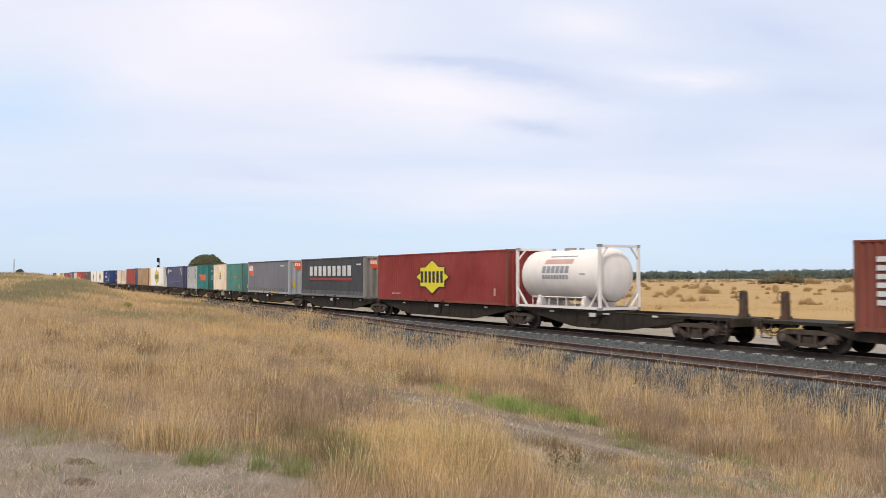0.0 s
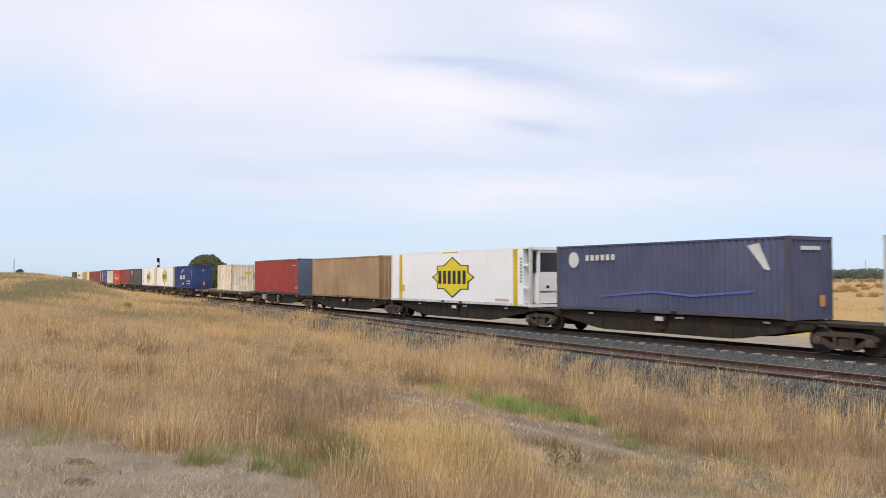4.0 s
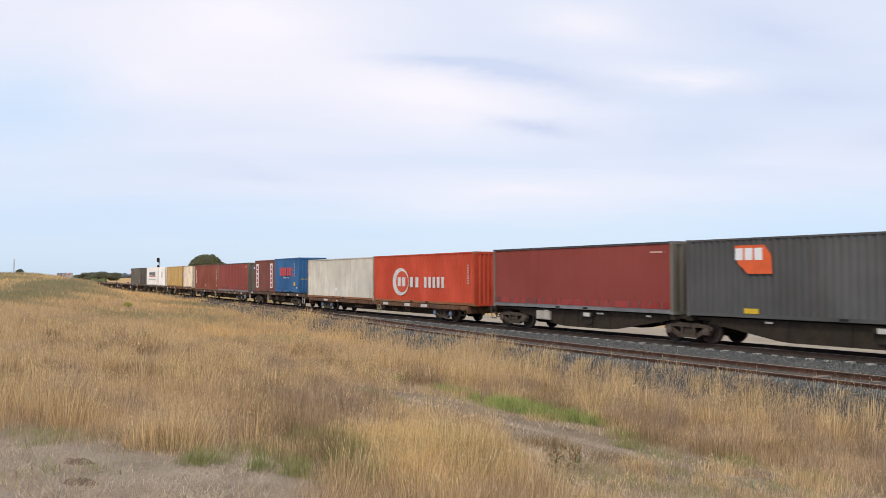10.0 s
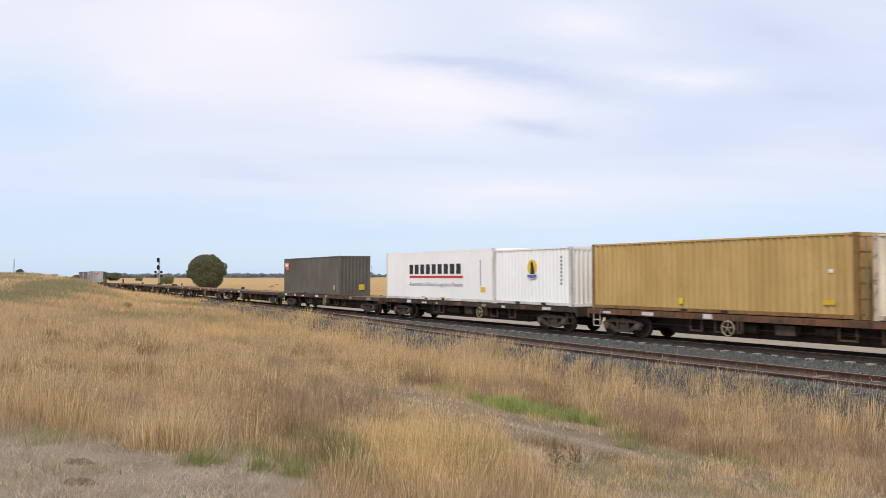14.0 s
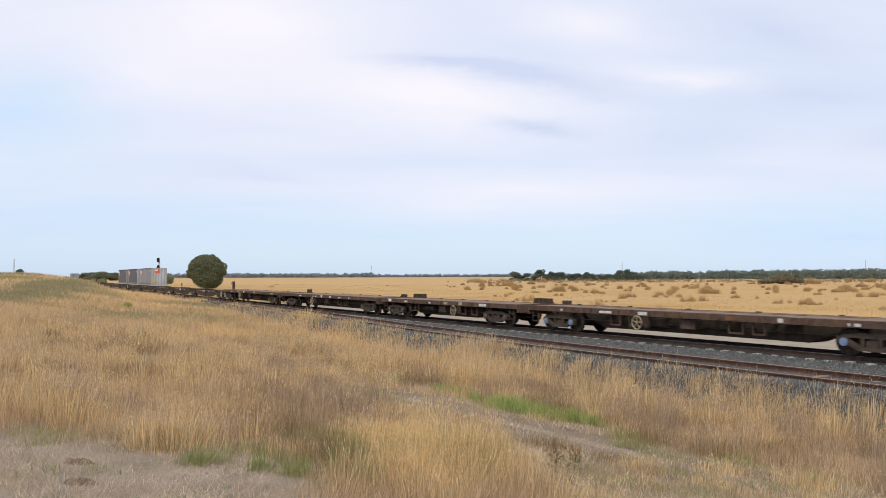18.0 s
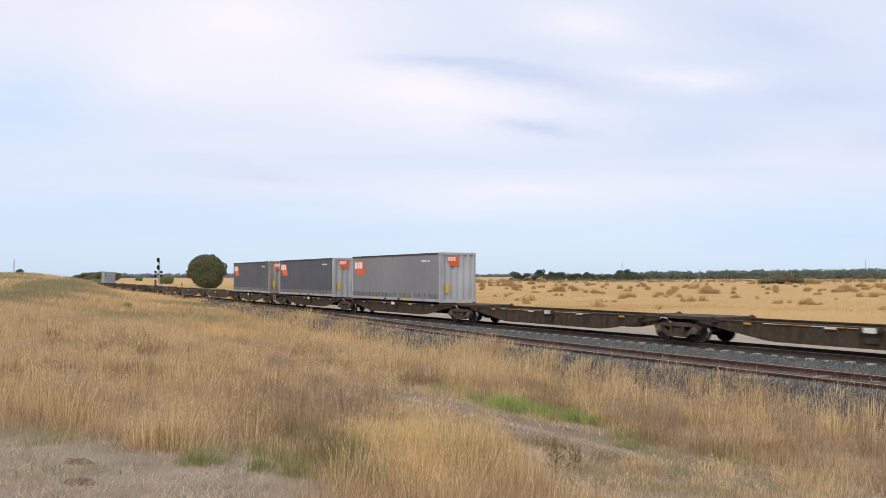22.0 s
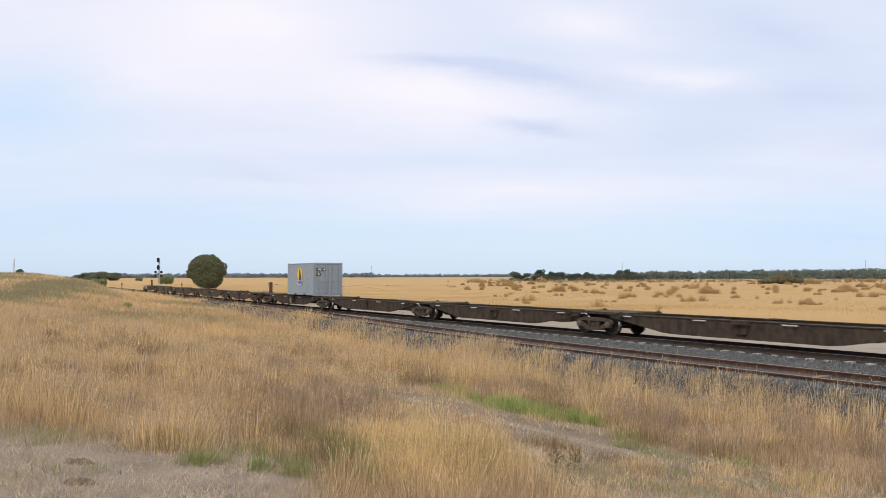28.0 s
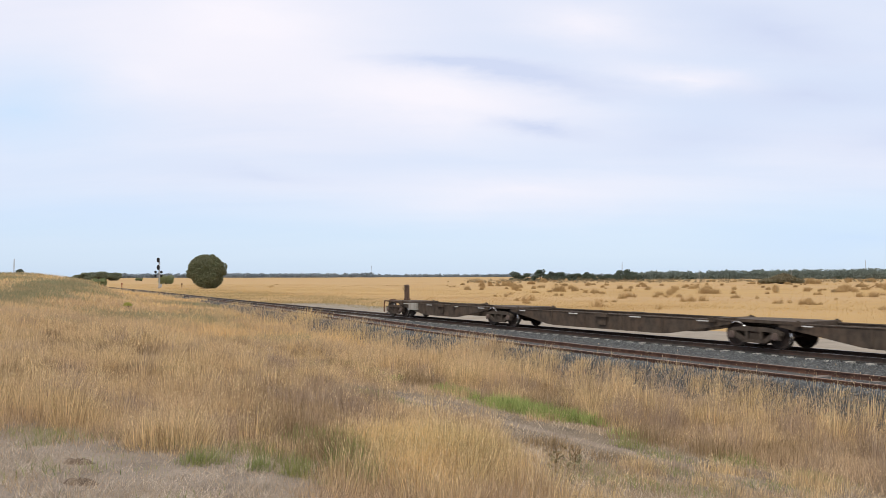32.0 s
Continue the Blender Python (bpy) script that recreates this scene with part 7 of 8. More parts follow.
def stem_meshes(x, y, z, h, seed, lean, out, ears):
    """Fine stems, and a narrow seed head on a share of them."""
    g = np.random.default_rng(seed)
    n = len(x)
    dist = np.hypot(x, y)
    side, ld = directions(n, g, lean, out)
    ld[:, :2] *= np.where(g.random(n) < 0.22, g.uniform(1.6, 3.2, n), 1.0)[:, None]
    base = np.stack([x, y, z - 0.02], 1)
    up = np.array([0, 0, 1.0])
    neck = base + (ld * 0.8 + up * 0.98) * h[:, None]
    mid = base + (ld * 0.30 + up * 0.52) * h[:, None]
    w0 = ((0.0010 + 0.00011 * dist) * g.uniform(0.6, 1.7, n))[:, None] * side
    v = np.stack([base - w0 * 1.1, base + w0 * 1.1, mid - w0 * 0.8, mid + w0 * 0.8, neck], 1).reshape(-1, 3)
    k = np.arange(n)[:, None] * 5
    stems = v, np.concatenate([k + [0, 1, 3], k + [0, 3, 2], k + [2, 3, 4]], 0)
    e = g.random(n) < ears
    m = int(e.sum())  # seed heads
    tilt = ld[e] * 1.8 + up + g.normal(size=(m, 3)) * 0.42
    tilt /= np.linalg.norm(tilt, axis=1, keepdims=True)
    ln = (g.uniform(0.020, 0.060, m) + 0.0006 * dist[e])[:, None]
    we = ((0.0016 + 0.00018 * dist[e]) * g.uniform(0.5, 1.5, m))[:, None] * side[e]
    p = neck[e] - tilt * ln * 0.15
    v = np.stack([p, p + tilt * ln * 0.42 - we, p + tilt * ln * 0.42 + we, p + tilt * ln], 1).reshape(-1, 3)
    k = np.arange(m)[:, None] * 4
    return stems, (v, np.concatenate([k + [0, 2, 1], k + [1, 2, 3]], 0))


def scatter(count, r0, r1, seed, az=0.60, az0=None):
    """Places spread evenly over the view's wedge, thinning with distance."""
    g = np.random.default_rng(seed)
    d = r0 * (r1 / r0) ** g.random(count)
    x = g.uniform(-az if az0 is None else az0, az, count) * d
    s, l = line_coords(x, d)
    return x, d, s, l, g


def clumpy(x, y, k=1.0, ph=0.0):
    """A slow random field from 0 to 1 for thick and thin growth."""
    v = np.sin(x * 0.9 * k + 1.1 * np.sin(y * 0.7 * k + ph)) + np.sin(y * 1.1 * k + 1.3 * np.sin(x * 0.6 * k + 2 + ph)) + 0.7 * np.sin(x * 2.3 * k - y * 1.9 * k + ph)
    return np.clip(0.5 + v / 4.6, 0, 1)


def rut_mask(s, l):
    """How trodden the place is: 1 in the wheel ruts."""
    wig = 0.25 * np.sin(s * 0.11)
    out = np.zeros_like(s)
    for a, b in RUTS:
        m = (a + b) / 2 + wig
        out = np.maximum(out, 1 - sstep(0.25, 0.75, np.abs(l - m)))
    return out * sstep(-7, -3, s)


def trail_mask(x, y, s, l):
    """Where the vehicle trail keeps the growth low; it widens towards the camera."""
    near = -l
    far_side = sstep(14.5, 15.3, near)
    near_side = 1 - sstep(17.9 + 4.5 * sstep(0.75, 1.4, x), 18.7 + 4.6 * sstep(0.75, 1.4, x), near)
    return far_side * near_side * sstep(-7, -2, s)


def bare_mask(x, y):
    """Trodden pale ground in front of the tripod."""
    return (1 - sstep(8.7, 10.2, y + 0.9 * (clumpy(x, y, 1.6, 0.4) - 0.5))) * (1 - sstep(-1.5, -0.9, x))


BROWN = [(-2.65, 12.7, 0.9), (-2.2, 11.3, 0.6), (-1.75, 10.2, 0.45), (-3.6, 15.2, 0.8), (-6.6, 23.2, 1.5), (-10.2, 31.0, 1.8), (-5.6, 17.8, 0.5), (-0.9, 23.6, 1.1), (4.3, 20.4, 1.2), (3.1, 21.5, 0.9), (6.5, 17.0, 0.9), (5.0, 15.4, 0.8), (-1.5, 9.2, 0.6), (-1.2, 8.4, 0.4), (2.6, 13.0, 0.5)]
PINK = [(-17.0, 38.5, 8.0), (-8.0, 34.0, 5.0), (-1.9, 14.3, 1.5), (-0.7, 15.0, 0.9), (-3.2, 18.0, 1.8), (4.0, 14.2, 1.3), (5.8, 13.4, 1.2), (-5.0, 25.0, 2.5), (6.6, 19.5, 1.2), (-5.2, 11.6, 0.9), (2.4, 22.5, 1.2), (-1.2, 12.0, 1.3), (-1.6, 16.5, 1.3), (4.5, 12.0, 1.8), (6.5, 13.5, 1.5), (5.0, 17.0, 1.4), (8.0, 16.0, 1.3)]


gp = np.random.default_rng(91)
for _ in range(26):
    d_ = gp.uniform(34, 85)
    PINK.append((gp.uniform(-0.54, -0.12) * d_, d_, gp.uniform(0.03, 0.07) * d_))
MOSS = []
for _ in range(20):
    d_ = gp.uniform(34, 95)
    MOSS.append((gp.uniform(-0.54, -0.16) * d_, d_, gp.uniform(0.018, 0.04) * d_))


def spot_mask(spots, x, y):
    m = np.zeros_like(x)
    for cx0, cy0, r in spots:
        m = np.maximum(m, np.exp(-((x - cx0) ** 2 + (y - cy0) ** 2) / r ** 2))
    return m


def olive_mask(x, y, s, l):
    """Drifts of grey-green growth on the hillside and in a hollow."""
    band = np.exp(-((s + 81 - 3.15 * (-l - 14)) / 6.5) ** 2) * sstep(12.0, 14.5, -l) * (1 - sstep(24, 29, -l))
    hollow = np.exp(-((x + 19.5) / 4.2) ** 2 - ((y - 58.5) / 6.0) ** 2) + 0.9 * np.exp(-((x + 8.1) / 1.5) ** 2 - ((y - 40.5) / 2.5) ** 2)
    drift = 0.75 * spot_mask(MOSS, x, y) * sstep(30, 36, y)
    return np.clip((0.95 * band + 0.8 * hollow + drift) * (0.35 + 0.85 * (0.6 * clumpy(x, y, 0.5, 0.7) + 0.4 * clumpy(x, y, 1.3, 2.0))), 0, 0.85)


def verge_edge(s):
    return -siding_l(s) + 1.60 - 0.75 * sstep(-20, -40, s) + 0.3 * np.sin(s * 0.7) + 0.2 * np.sin(s * 2.3)


def surf_z(x, y):
    """Height of the ground, or of the ballast shoulder where that lies on it."""
    s, l = line_coords(x, y)
    rel = siding_l(s) - l
    bank = np.where(rel < 1.75, -0.15, -0.15 - (rel - 1.75) * 0.54)
    return np.maximum(ground_z(x, y), np.where((rel > 0) & (rel < 2.9), bank, -9.0))


def spot_blades(spots, seed, power=0.55):
    """Blades gathered round given centres (x, y, radius, height, count)."""
    g = np.random.default_rng(seed)
    X, Y, H = [], [], []
    for cx0, cy0, rad, hh, cnt in spots:
        q = g.normal(size=(cnt, 2)) * rad * power
        X.append(cx0 + q[:, 0]), Y.append(cy0 + q[:, 1])
        H.append(hh * g.uniform(0.5, 1.1, cnt) * np.exp(-(q ** 2).sum(1) / (2.5 * rad ** 2)))
    return np.concatenate(X), np.concatenate(Y), np.concatenate(H)


# centres of the drifts of dead weeds
gt = np.random.default_rng(81)
wspots = [(-2.3, 11.3, 0.70, 0.56, 480), (-2.0, 10.4, 0.5, 0.50, 280), (-2.9, 12.8, 0.7, 0.52, 280), (-1.35, 9.3, 0.35, 0.55, 240), (2.4, 17.9, 0.6, 0.50, 420), (3.3, 17.6, 0.5, 0.45, 260), (-0.6, 23.0, 0.7, 0.45, 420), (-3.2, 28.0, 1.0, 0.45, 380), (-6.2, 17.0, 0.7, 0.50, 360), (1.55, 12.3, 0.45, 0.28, 340), (4.4, 13.6, 0.5, 0.5, 300), (3.6, 14.6, 0.6, 0.5, 360), (2.4, 11.6, 0.6, 0.2, 260), (-1.05, 9.0, 0.4, 0.45, 420), (-0.9, 8.3, 0.3, 0.36, 260)]
for _ in range(34):
    d_ = gt.uniform(11, 38)
    wspots.append((gt.uniform(-0.53, -0.13) * d_, d_, gt.uniform(0.3, 0.9), gt.uniform(0.36, 0.52), int(gt.uniform(90, 320))))
for _ in range(34):
    sx, sy = rail_xy(gt.uniform(-20, 8), gt.uniform(-15.0, -11.0))
    wspots.append((float(sx), float(sy), gt.uniform(0.25, 0.75), gt.uniform(0.30, 0.52), int(gt.uniform(90, 320))))


GREEN = [(-3.5, 27.8, 0.8), (-2.6, 26.0, 0.8), (-1.3, 24.0, 0.6), (0.0, 22.3, 0.6), (0.55, 21.4, 0.6), (1.0, 19.9, 0.7), (1.5, 18.5, 0.8), (2.1, 17.5, 0.85), (2.85, 16.9, 0.7), (-1.6, 18.3, 0.7), (-1.1, 17.3, 0.6), (3.4, 15.2, 0.45)]


def cleared(x, y, s, l):
    """Share of the tall growth that stands: little on the trail, in ruts, on bare soil and in green hollows."""
    return (1 - rut_mask(s, l)) * (1 - 0.9 * spot_mask(GREEN, x, y)) * (1 - (0.92 - 0.42 * sstep(1.5, 5.0, s)) * trail_mask(x, y, s, l)) * (1 - 0.95 * bare_mask(x, y)) * (1 - 0.95 * np.clip(olive_mask(x, y, s, l), 0, 1))


# tall golden grass in domed tussocks with low growth between
def mounds(seed):
    g = np.random.default_rng(seed)
    cx, cy = (q.ravel() for q in np.meshgrid(np.arange(-19, 19, 0.60), np.arange(6.9, 33, 0.60)))
    cx, cy = cx + g.uniform(-0.34, 0.34, len(cx)), cy + g.uniform(-0.34, 0.34, len(cx))
    s, l = line_coords(cx, cy)
    cl = 0.55 * clumpy(cx, cy, 0.75) + 0.45 * clumpy(cx, cy, 2.1, 1.1)
    cl = np.clip(0.5 + 1.7 * (cl - 0.5), 0, 1)
    keep = (np.abs(cx) < 0.57 * cy + 0.6) & (-l > verge_edge(s) + 0.1) & (g.random(len(cx)) < cleared(cx, cy, s, l) * (0.45 + 0.55 * cl))
    cx, cy, s, l, cl = (q[keep] for q in (cx, cy, s, l, cl))
    far_verge = 1 - sstep(13.6, 15.2, -l)
    rad = g.uniform(0.20, 0.46, len(cx)) * (0.75 + 0.4 * cl) * (1 - 0.35 * trail_mask(cx, cy, s, l))
    high = (0.34 + 0.34 * cl) * g.uniform(0.62, 1.28, len(cx)) * (1 + 0.42 * far_verge) * (1 - 0.35 * bare_mask(cx, cy)) * (1 - 0.58 * trail_mask(cx, cy, s, l)) * (0.55 + 0.45 * sstep(0.1, 1.3, -l - verge_edge(s)))
    count = np.maximum(12, 1500 * rad ** 2 * np.clip(15 / np.hypot(cx, cy), 0.5, 1.25)).astype(int)
    i = np.repeat(np.arange(len(cx)), count)
    n = len(i)
    q = np.sqrt(g.random(n)) * g.uniform(0.75, 1.15, n)
    a = g.uniform(0, 2 * np.pi, n)
    x, y = cx[i] + rad[i] * q * np.cos(a), cy[i] + rad[i] * q * np.sin(a)
    h = high[i] * (1 - 0.42 * q ** 2) * g.uniform(0.55, 1.12, n)
    kind = np.where(g.random(len(cx)) < 0.62 * spot_mask(BROWN, cx, cy), 2, np.where(g.random(len(cx)) < 0.05 + 0.13 * sstep(-3.0, 0.0, cx) + 0.75 * spot_mask(PINK, cx, cy), 1, 0))
    return x, y, h, 0.14 + 0.55 * q, a, kind[i]


def tussocks(count, r0, r1, seed, blades):
    """Clump centres over the view's wedge and the blades that spring from each."""
    cx, cy, s, l, g = scatter(count, r0, r1, seed)
    edge = verge_edge(s)
    cl = 0.5 * clumpy(cx, cy, 0.7) + 0.5 * clumpy(cx, cy, 2.3, 1.1)
    cl = np.clip(0.5 + 1.7 * (cl - 0.5), 0, 1)
    keep = (-l > edge) & (-l < 120) & (g.random(count) < cleared(cx, cy, s, l) * (0.25 + 0.75 * cl))
    cx, cy, s, l, cl, edge = (q[keep] for q in (cx, cy, s, l, cl, edge))
    size = (0.22 + 0.48 * cl) * g.uniform(0.5, 1.35, len(cx)) * (1 + 0.40 * (1 - sstep(13.5, 15.0, -l)))
    size *= (0.5 + 0.5 * sstep(0.0, 1.2, -l - edge)) * (1 - 0.40 * sstep(45, 80, np.hypot(cx, cy)))
    n = len(cx) * blades
    i = np.repeat(np.arange(len(cx)), blades)
    spread = (0.09 + 0.0065 * np.hypot(cx, cy)) * (0.7 + 0.7 * g.random(len(cx)))
    ox, oy = g.normal(size=n) * spread[i], g.normal(size=n) * spread[i]
    kind = np.where(g.random(len(cx)) < 0.06 + 0.75 * spot_mask(PINK, cx, cy), 1, 0)
    return cx[i] + ox, cy[i] + oy, size[i] * g.uniform(0.45, 1.1, n), np.arctan2(oy, ox), kind[i]


def put_stems(name, label, x, y, ht, seed, lean, out, ears, mat="straw"):
    stems, heads = stem_meshes(x, y, (ground_z if name == "edge_stalks" else surf_z)(x, y), ht, seed, lean, out, ears)
    tagged(new(name, tri_mesh(name, *stems, MAT[mat])), label, "grass", kind="stuff")
    tagged(new("seed_heads", tri_mesh("seed_heads", *heads, MAT["ear"])), "pale gold seed heads on the dry grass", "grass", kind="stuff")


x, y, ht, lean, out, kind = mounds(31)
for k, name, label, mat, ears in ((0, "tall_grass", "tall golden dry grass in fine stems", "straw", 0.5), (1, "faded_grass", "faded pinkish-brown dry grass in tussocks", "faded", 0.4), (2, "brown_grass", "dead dark brown grass in tussocks", "weeds", 0.12)):
    m = kind == k
    put_stems(name, label, x[m], y[m], ht[m], 5 + k, lean[m], out[m], ears, mat)
x, y, ht, out, kind = tussocks(13500, 28.0, 190.0, 32, 34)
for k, name, label, mat in ((0, "hill_grass", "soft golden dry grass over the hillside", "straw_far"), (1, "faded_hill_grass", "faded pinkish-brown grass over the hillside", "faded_far")):
    m = kind == k
    tagged(new(name, blade_mesh(name, x[m], y[m], surf_z(x[m], y[m]), ht[m] * 0.9, 0.0012 + 0.00016 * np.hypot(x[m], y[m]), 0.8, 6 + k, MAT[mat], out[m])), label, "grass", kind="stuff")

# fine undergrowth between the stems
x, y, s, l, g = scatter(520000, 6.5, 75.0, 33)
keep = (-l > verge_edge(s) + 0.2) & (g.random(len(x)) < (1 - 0.9 * rut_mask(s, l)) * (1 - 0.80 * trail_mask(x, y, s, l)) * (1 - 0.85 * bare_mask(x, y)) * (0.25 + 0.75 * clumpy(x, y, 1.9, 1.7)) * (1 - 0.9 * np.clip(olive_mask(x, y, s, l), 0, 1)))
x, y, s, l = x[keep], y[keep], s[keep], l[keep]
ht = g.uniform(0.10, 0.40, len(x)) * (0.55 + 0.6 * clumpy(x, y, 1.4, 0.2)) * (1 - 0.6 * trail_mask(x, y, s, l)) * (1 - 0.5 * bare_mask(x, y))
tagged(new("undergrowth", hair_mesh("undergrowth", x, y, surf_z(x, y), ht, 0.0013 + 0.00020 * np.hypot(x, y), 0.75, 34, MAT["fuzz"])), "fine pinkish-brown dry undergrowth", "grass", kind="stuff")

# big golden tufts where the trail passes the camera
tx, ty, th = spot_blades([(0.0, 9.0, 0.55, 0.74, 3000), (-0.45, 9.3, 0.45, 0.66, 1900), (0.40, 9.4, 0.45, 0.66, 1900), (-0.1, 10.3, 0.6, 0.66, 2000), (0.55, 10.3, 0.45, 0.52, 1200), (-0.75, 10.4, 0.5, 0.56, 1300), (0.25, 11.4, 0.5, 0.44, 1000), (-0.35, 8.2, 0.45, 0.55, 1500), (0.35, 8.3, 0.45, 0.50, 1400), (0.80, 9.2, 0.3, 0.42, 500)], 77)
pick = np.arange(len(tx)) % 5 < 2
tagged(new("tuft_undergrowth", hair_mesh("tuft_undergrowth", tx[~pick], ty[~pick], ground_z(tx[~pick], ty[~pick]), th[~pick] * 0.85, 0.0013 + 0.00018 * np.hypot(tx[~pick], ty[~pick]), 0.6, 35, MAT["tuft"])), "fine dry undergrowth inside the golden tufts", "grass", kind="stuff")
tx, ty, th = tx[pick], ty[pick], th[pick]
put_stems("grass_tufts", "big golden grass tufts beside the trail", tx, ty, th, 15, 0.42, None, 0.36, "tuft")

tx, ty, th = spot_blades([(2.6, 10.8, 0.35, 0.30, 420), (3.3, 10.2, 0.3, 0.26, 260), (3.9, 11.6, 0.4, 0.32, 460), (5.0, 11.2, 0.5, 0.36, 700), (4.5, 10.0, 0.4, 0.26, 320)], 76)
put_stems("low_tufts", "low dry grass tufts between the wheel ruts", tx, ty, th, 14, 0.6, None, 0.4)

# olive-green stalks at the shaded foot of the tufts
tx, ty, th = spot_blades([(-1.6, 18.3, 0.6, 0.20, 700), (-1.1, 17.3, 0.5, 0.18, 500), (-1.9, 19.2, 0.5, 0.20, 300), (-0.95, 8.7, 0.35, 0.42, 520), (-1.15, 9.5, 0.35, 0.46, 460), (-0.75, 8.1, 0.3, 0.34, 380), (-1.7, 10.3, 0.4, 0.34, 320), (3.0, 11.0, 0.5, 0.18, 260), (2.2, 9.7, 0.5, 0.16, 260), (4.4, 10.6, 0.6, 0.18, 360), (3.4, 12.6, 0.5, 0.22, 260), (4.6, 12.9, 0.4, 0.30, 260), (3.1, 13.6, 0.35, 0.30, 240), (2.9, 9.4, 0.6, 0.14, 300), (5.4, 12.0, 0.5, 0.22, 260)], 79)
tagged(new("green_stalks", blade_mesh("green_stalks", tx, ty, ground_z(tx, ty), th, 0.0013 + 0.00012 * np.hypot(tx, ty), 0.4, 16, MAT["green"])), "olive-green stalks among the golden tufts", "grass", kind="stuff")

# dark dead weeds in drifts
tx, ty, th = spot_blades(wspots, 82)
tagged(new("dead_weeds", blade_mesh("dead_weeds", tx, ty, ground_z(tx, ty), th, 0.0016 + 0.00018 * np.hypot(tx, ty), 0.45, 6, MAT["weeds"])), "dead brown weeds among the grass", "weeds", kind="stuff")

# green growth along the ruts
x, y, s, l, g = scatter(120000, 6.5, 60.0, 41)
cl = clumpy(x, y, 1.3, 5.1)
rut_side = 0.7 * np.exp(-((l + 14.9) / 0.5) ** 2) * sstep(-30, -6, s) * (1 - sstep(2.0, 4.5, s)) + 0.45 * np.exp(-((l + 17.8) / 0.45) ** 2) * (1 - sstep(-2, 1, s)) + 0.22 * bare_mask(x, y) * clumpy(x, y, 3.1, 1.0) ** 3
keep = g.random(len(x)) < rut_side * np.clip((cl - 0.46) * 3.4, 0, 1)
x, y = x[keep], y[keep]
tagged(new("green_grass", blade_mesh("green_grass", x, y, ground_z(x, y), g.uniform(0.06, 0.20, len(x)), 0.002 + 0.00024 * np.hypot(x, y), 0.9, 7, MAT["green"])), "short green grass along the wheel ruts", "grass", kind="stuff")
tx, ty, th = spot_blades([(1.25, 18.9, 0.45, 0.40, 1300), (1.60, 18.3, 0.5, 0.40, 1500), (2.10, 17.6, 0.55, 0.46, 1900), (2.65, 17.1, 0.5, 0.38, 1000), (3.0, 16.8, 0.4, 0.30, 500), (0.95, 19.9, 0.5, 0.30, 700), (0.50, 21.2, 0.5, 0.28, 600), (0.0, 22.3, 0.5, 0.26, 500), (-1.3, 24.0, 0.5, 0.24, 350), (-2.6, 26.0, 0.8, 0.30, 900), (-3.5, 27.8, 0.9, 0.32, 1000), (3.4, 15.2, 0.4, 0.28, 500)], 78)
keep = np.random.default_rng(79).random(len(tx)) < np.clip(2.2 * clumpy(tx, ty, 4.5, 0.8) - 0.35, 0.15, 1)
tx, ty, th = tx[keep], ty[keep], th[keep] * (0.6 + 0.55 * clumpy(tx[keep], ty[keep], 5.5, 2.1))
tagged(new("lush_grass", blade_mesh("lush_grass", tx, ty, ground_z(tx, ty), th, 0.0020 + 0.00018 * np.hypot(tx, ty), 0.7, 17, MAT["lush"])), "lush bright green grass on the trail edge", "grass", kind="stuff")
gt = np.random.default_rng(83)
spots = [(-2.50, 8.35, 0.16, 0.27, 300), (-2.35, 8.55, 0.14, 0.24, 180), (-1.86, 8.3, 0.13, 0.26, 260), (-1.46, 8.15, 0.13, 0.26, 240), (-1.6, 8.6, 0.25, 0.26, 260), (-2.1, 9.1, 0.35, 0.28, 360), (-3.0, 9.3, 0.3, 0.22, 260), (-4.3, 9.3, 0.3, 0.22, 260), (-4.8, 9.5, 0.3, 0.18, 260), (-4.4, 8.9, 0.2, 0.16, 160), (-1.15, 7.95, 0.12, 0.12, 120), (-3.9, 9.6, 0.35, 0.14, 200), (-2.7, 9.4, 0.4, 0.15, 240), (3.3, 9.9, 0.3, 0.12, 160), (4.0, 10.8, 0.4, 0.12, 220), (1.6, 9.6, 0.4, 0.14, 260), (2.0, 10.6, 0.4, 0.14, 200)]
for _ in range(30):
    spots.append((gt.uniform(-5.2, -0.8), gt.uniform(7.3, 10.2), gt.uniform(0.08, 0.25), gt.uniform(0.06, 0.14), int(gt.uniform(20, 90))))
tx, ty, th = spot_blades(spots, 84, 0.8)
tagged(new("green_tufts", blade_mesh("green_tufts", tx, ty, ground_z(tx, ty), th, 0.0016 + 0.00014 * np.hypot(tx, ty), 0.8, 18, MAT["green"])), "small green tufts on bare pale soil", "grass", kind="stuff")

# grey-green low growth on the hillside and in hollows
x, y, s, l, g = scatter(260000, 36.0, 105.0, 44, -0.16, -0.58)
keep = g.random(len(x)) < olive_mask(x, y, s, l)
x, y = x[keep], y[keep]
tagged(new("grey_green_grass", blade_mesh("grey_green_grass", x, y, ground_z(x, y), g.uniform(0.16, 0.40, len(x)), 0.006 + 0.00012 * np.hypot(x, y), 1.1, 10, MAT["olive"])), "grey-green low growth on the grassy hill", "grass", kind="stuff")

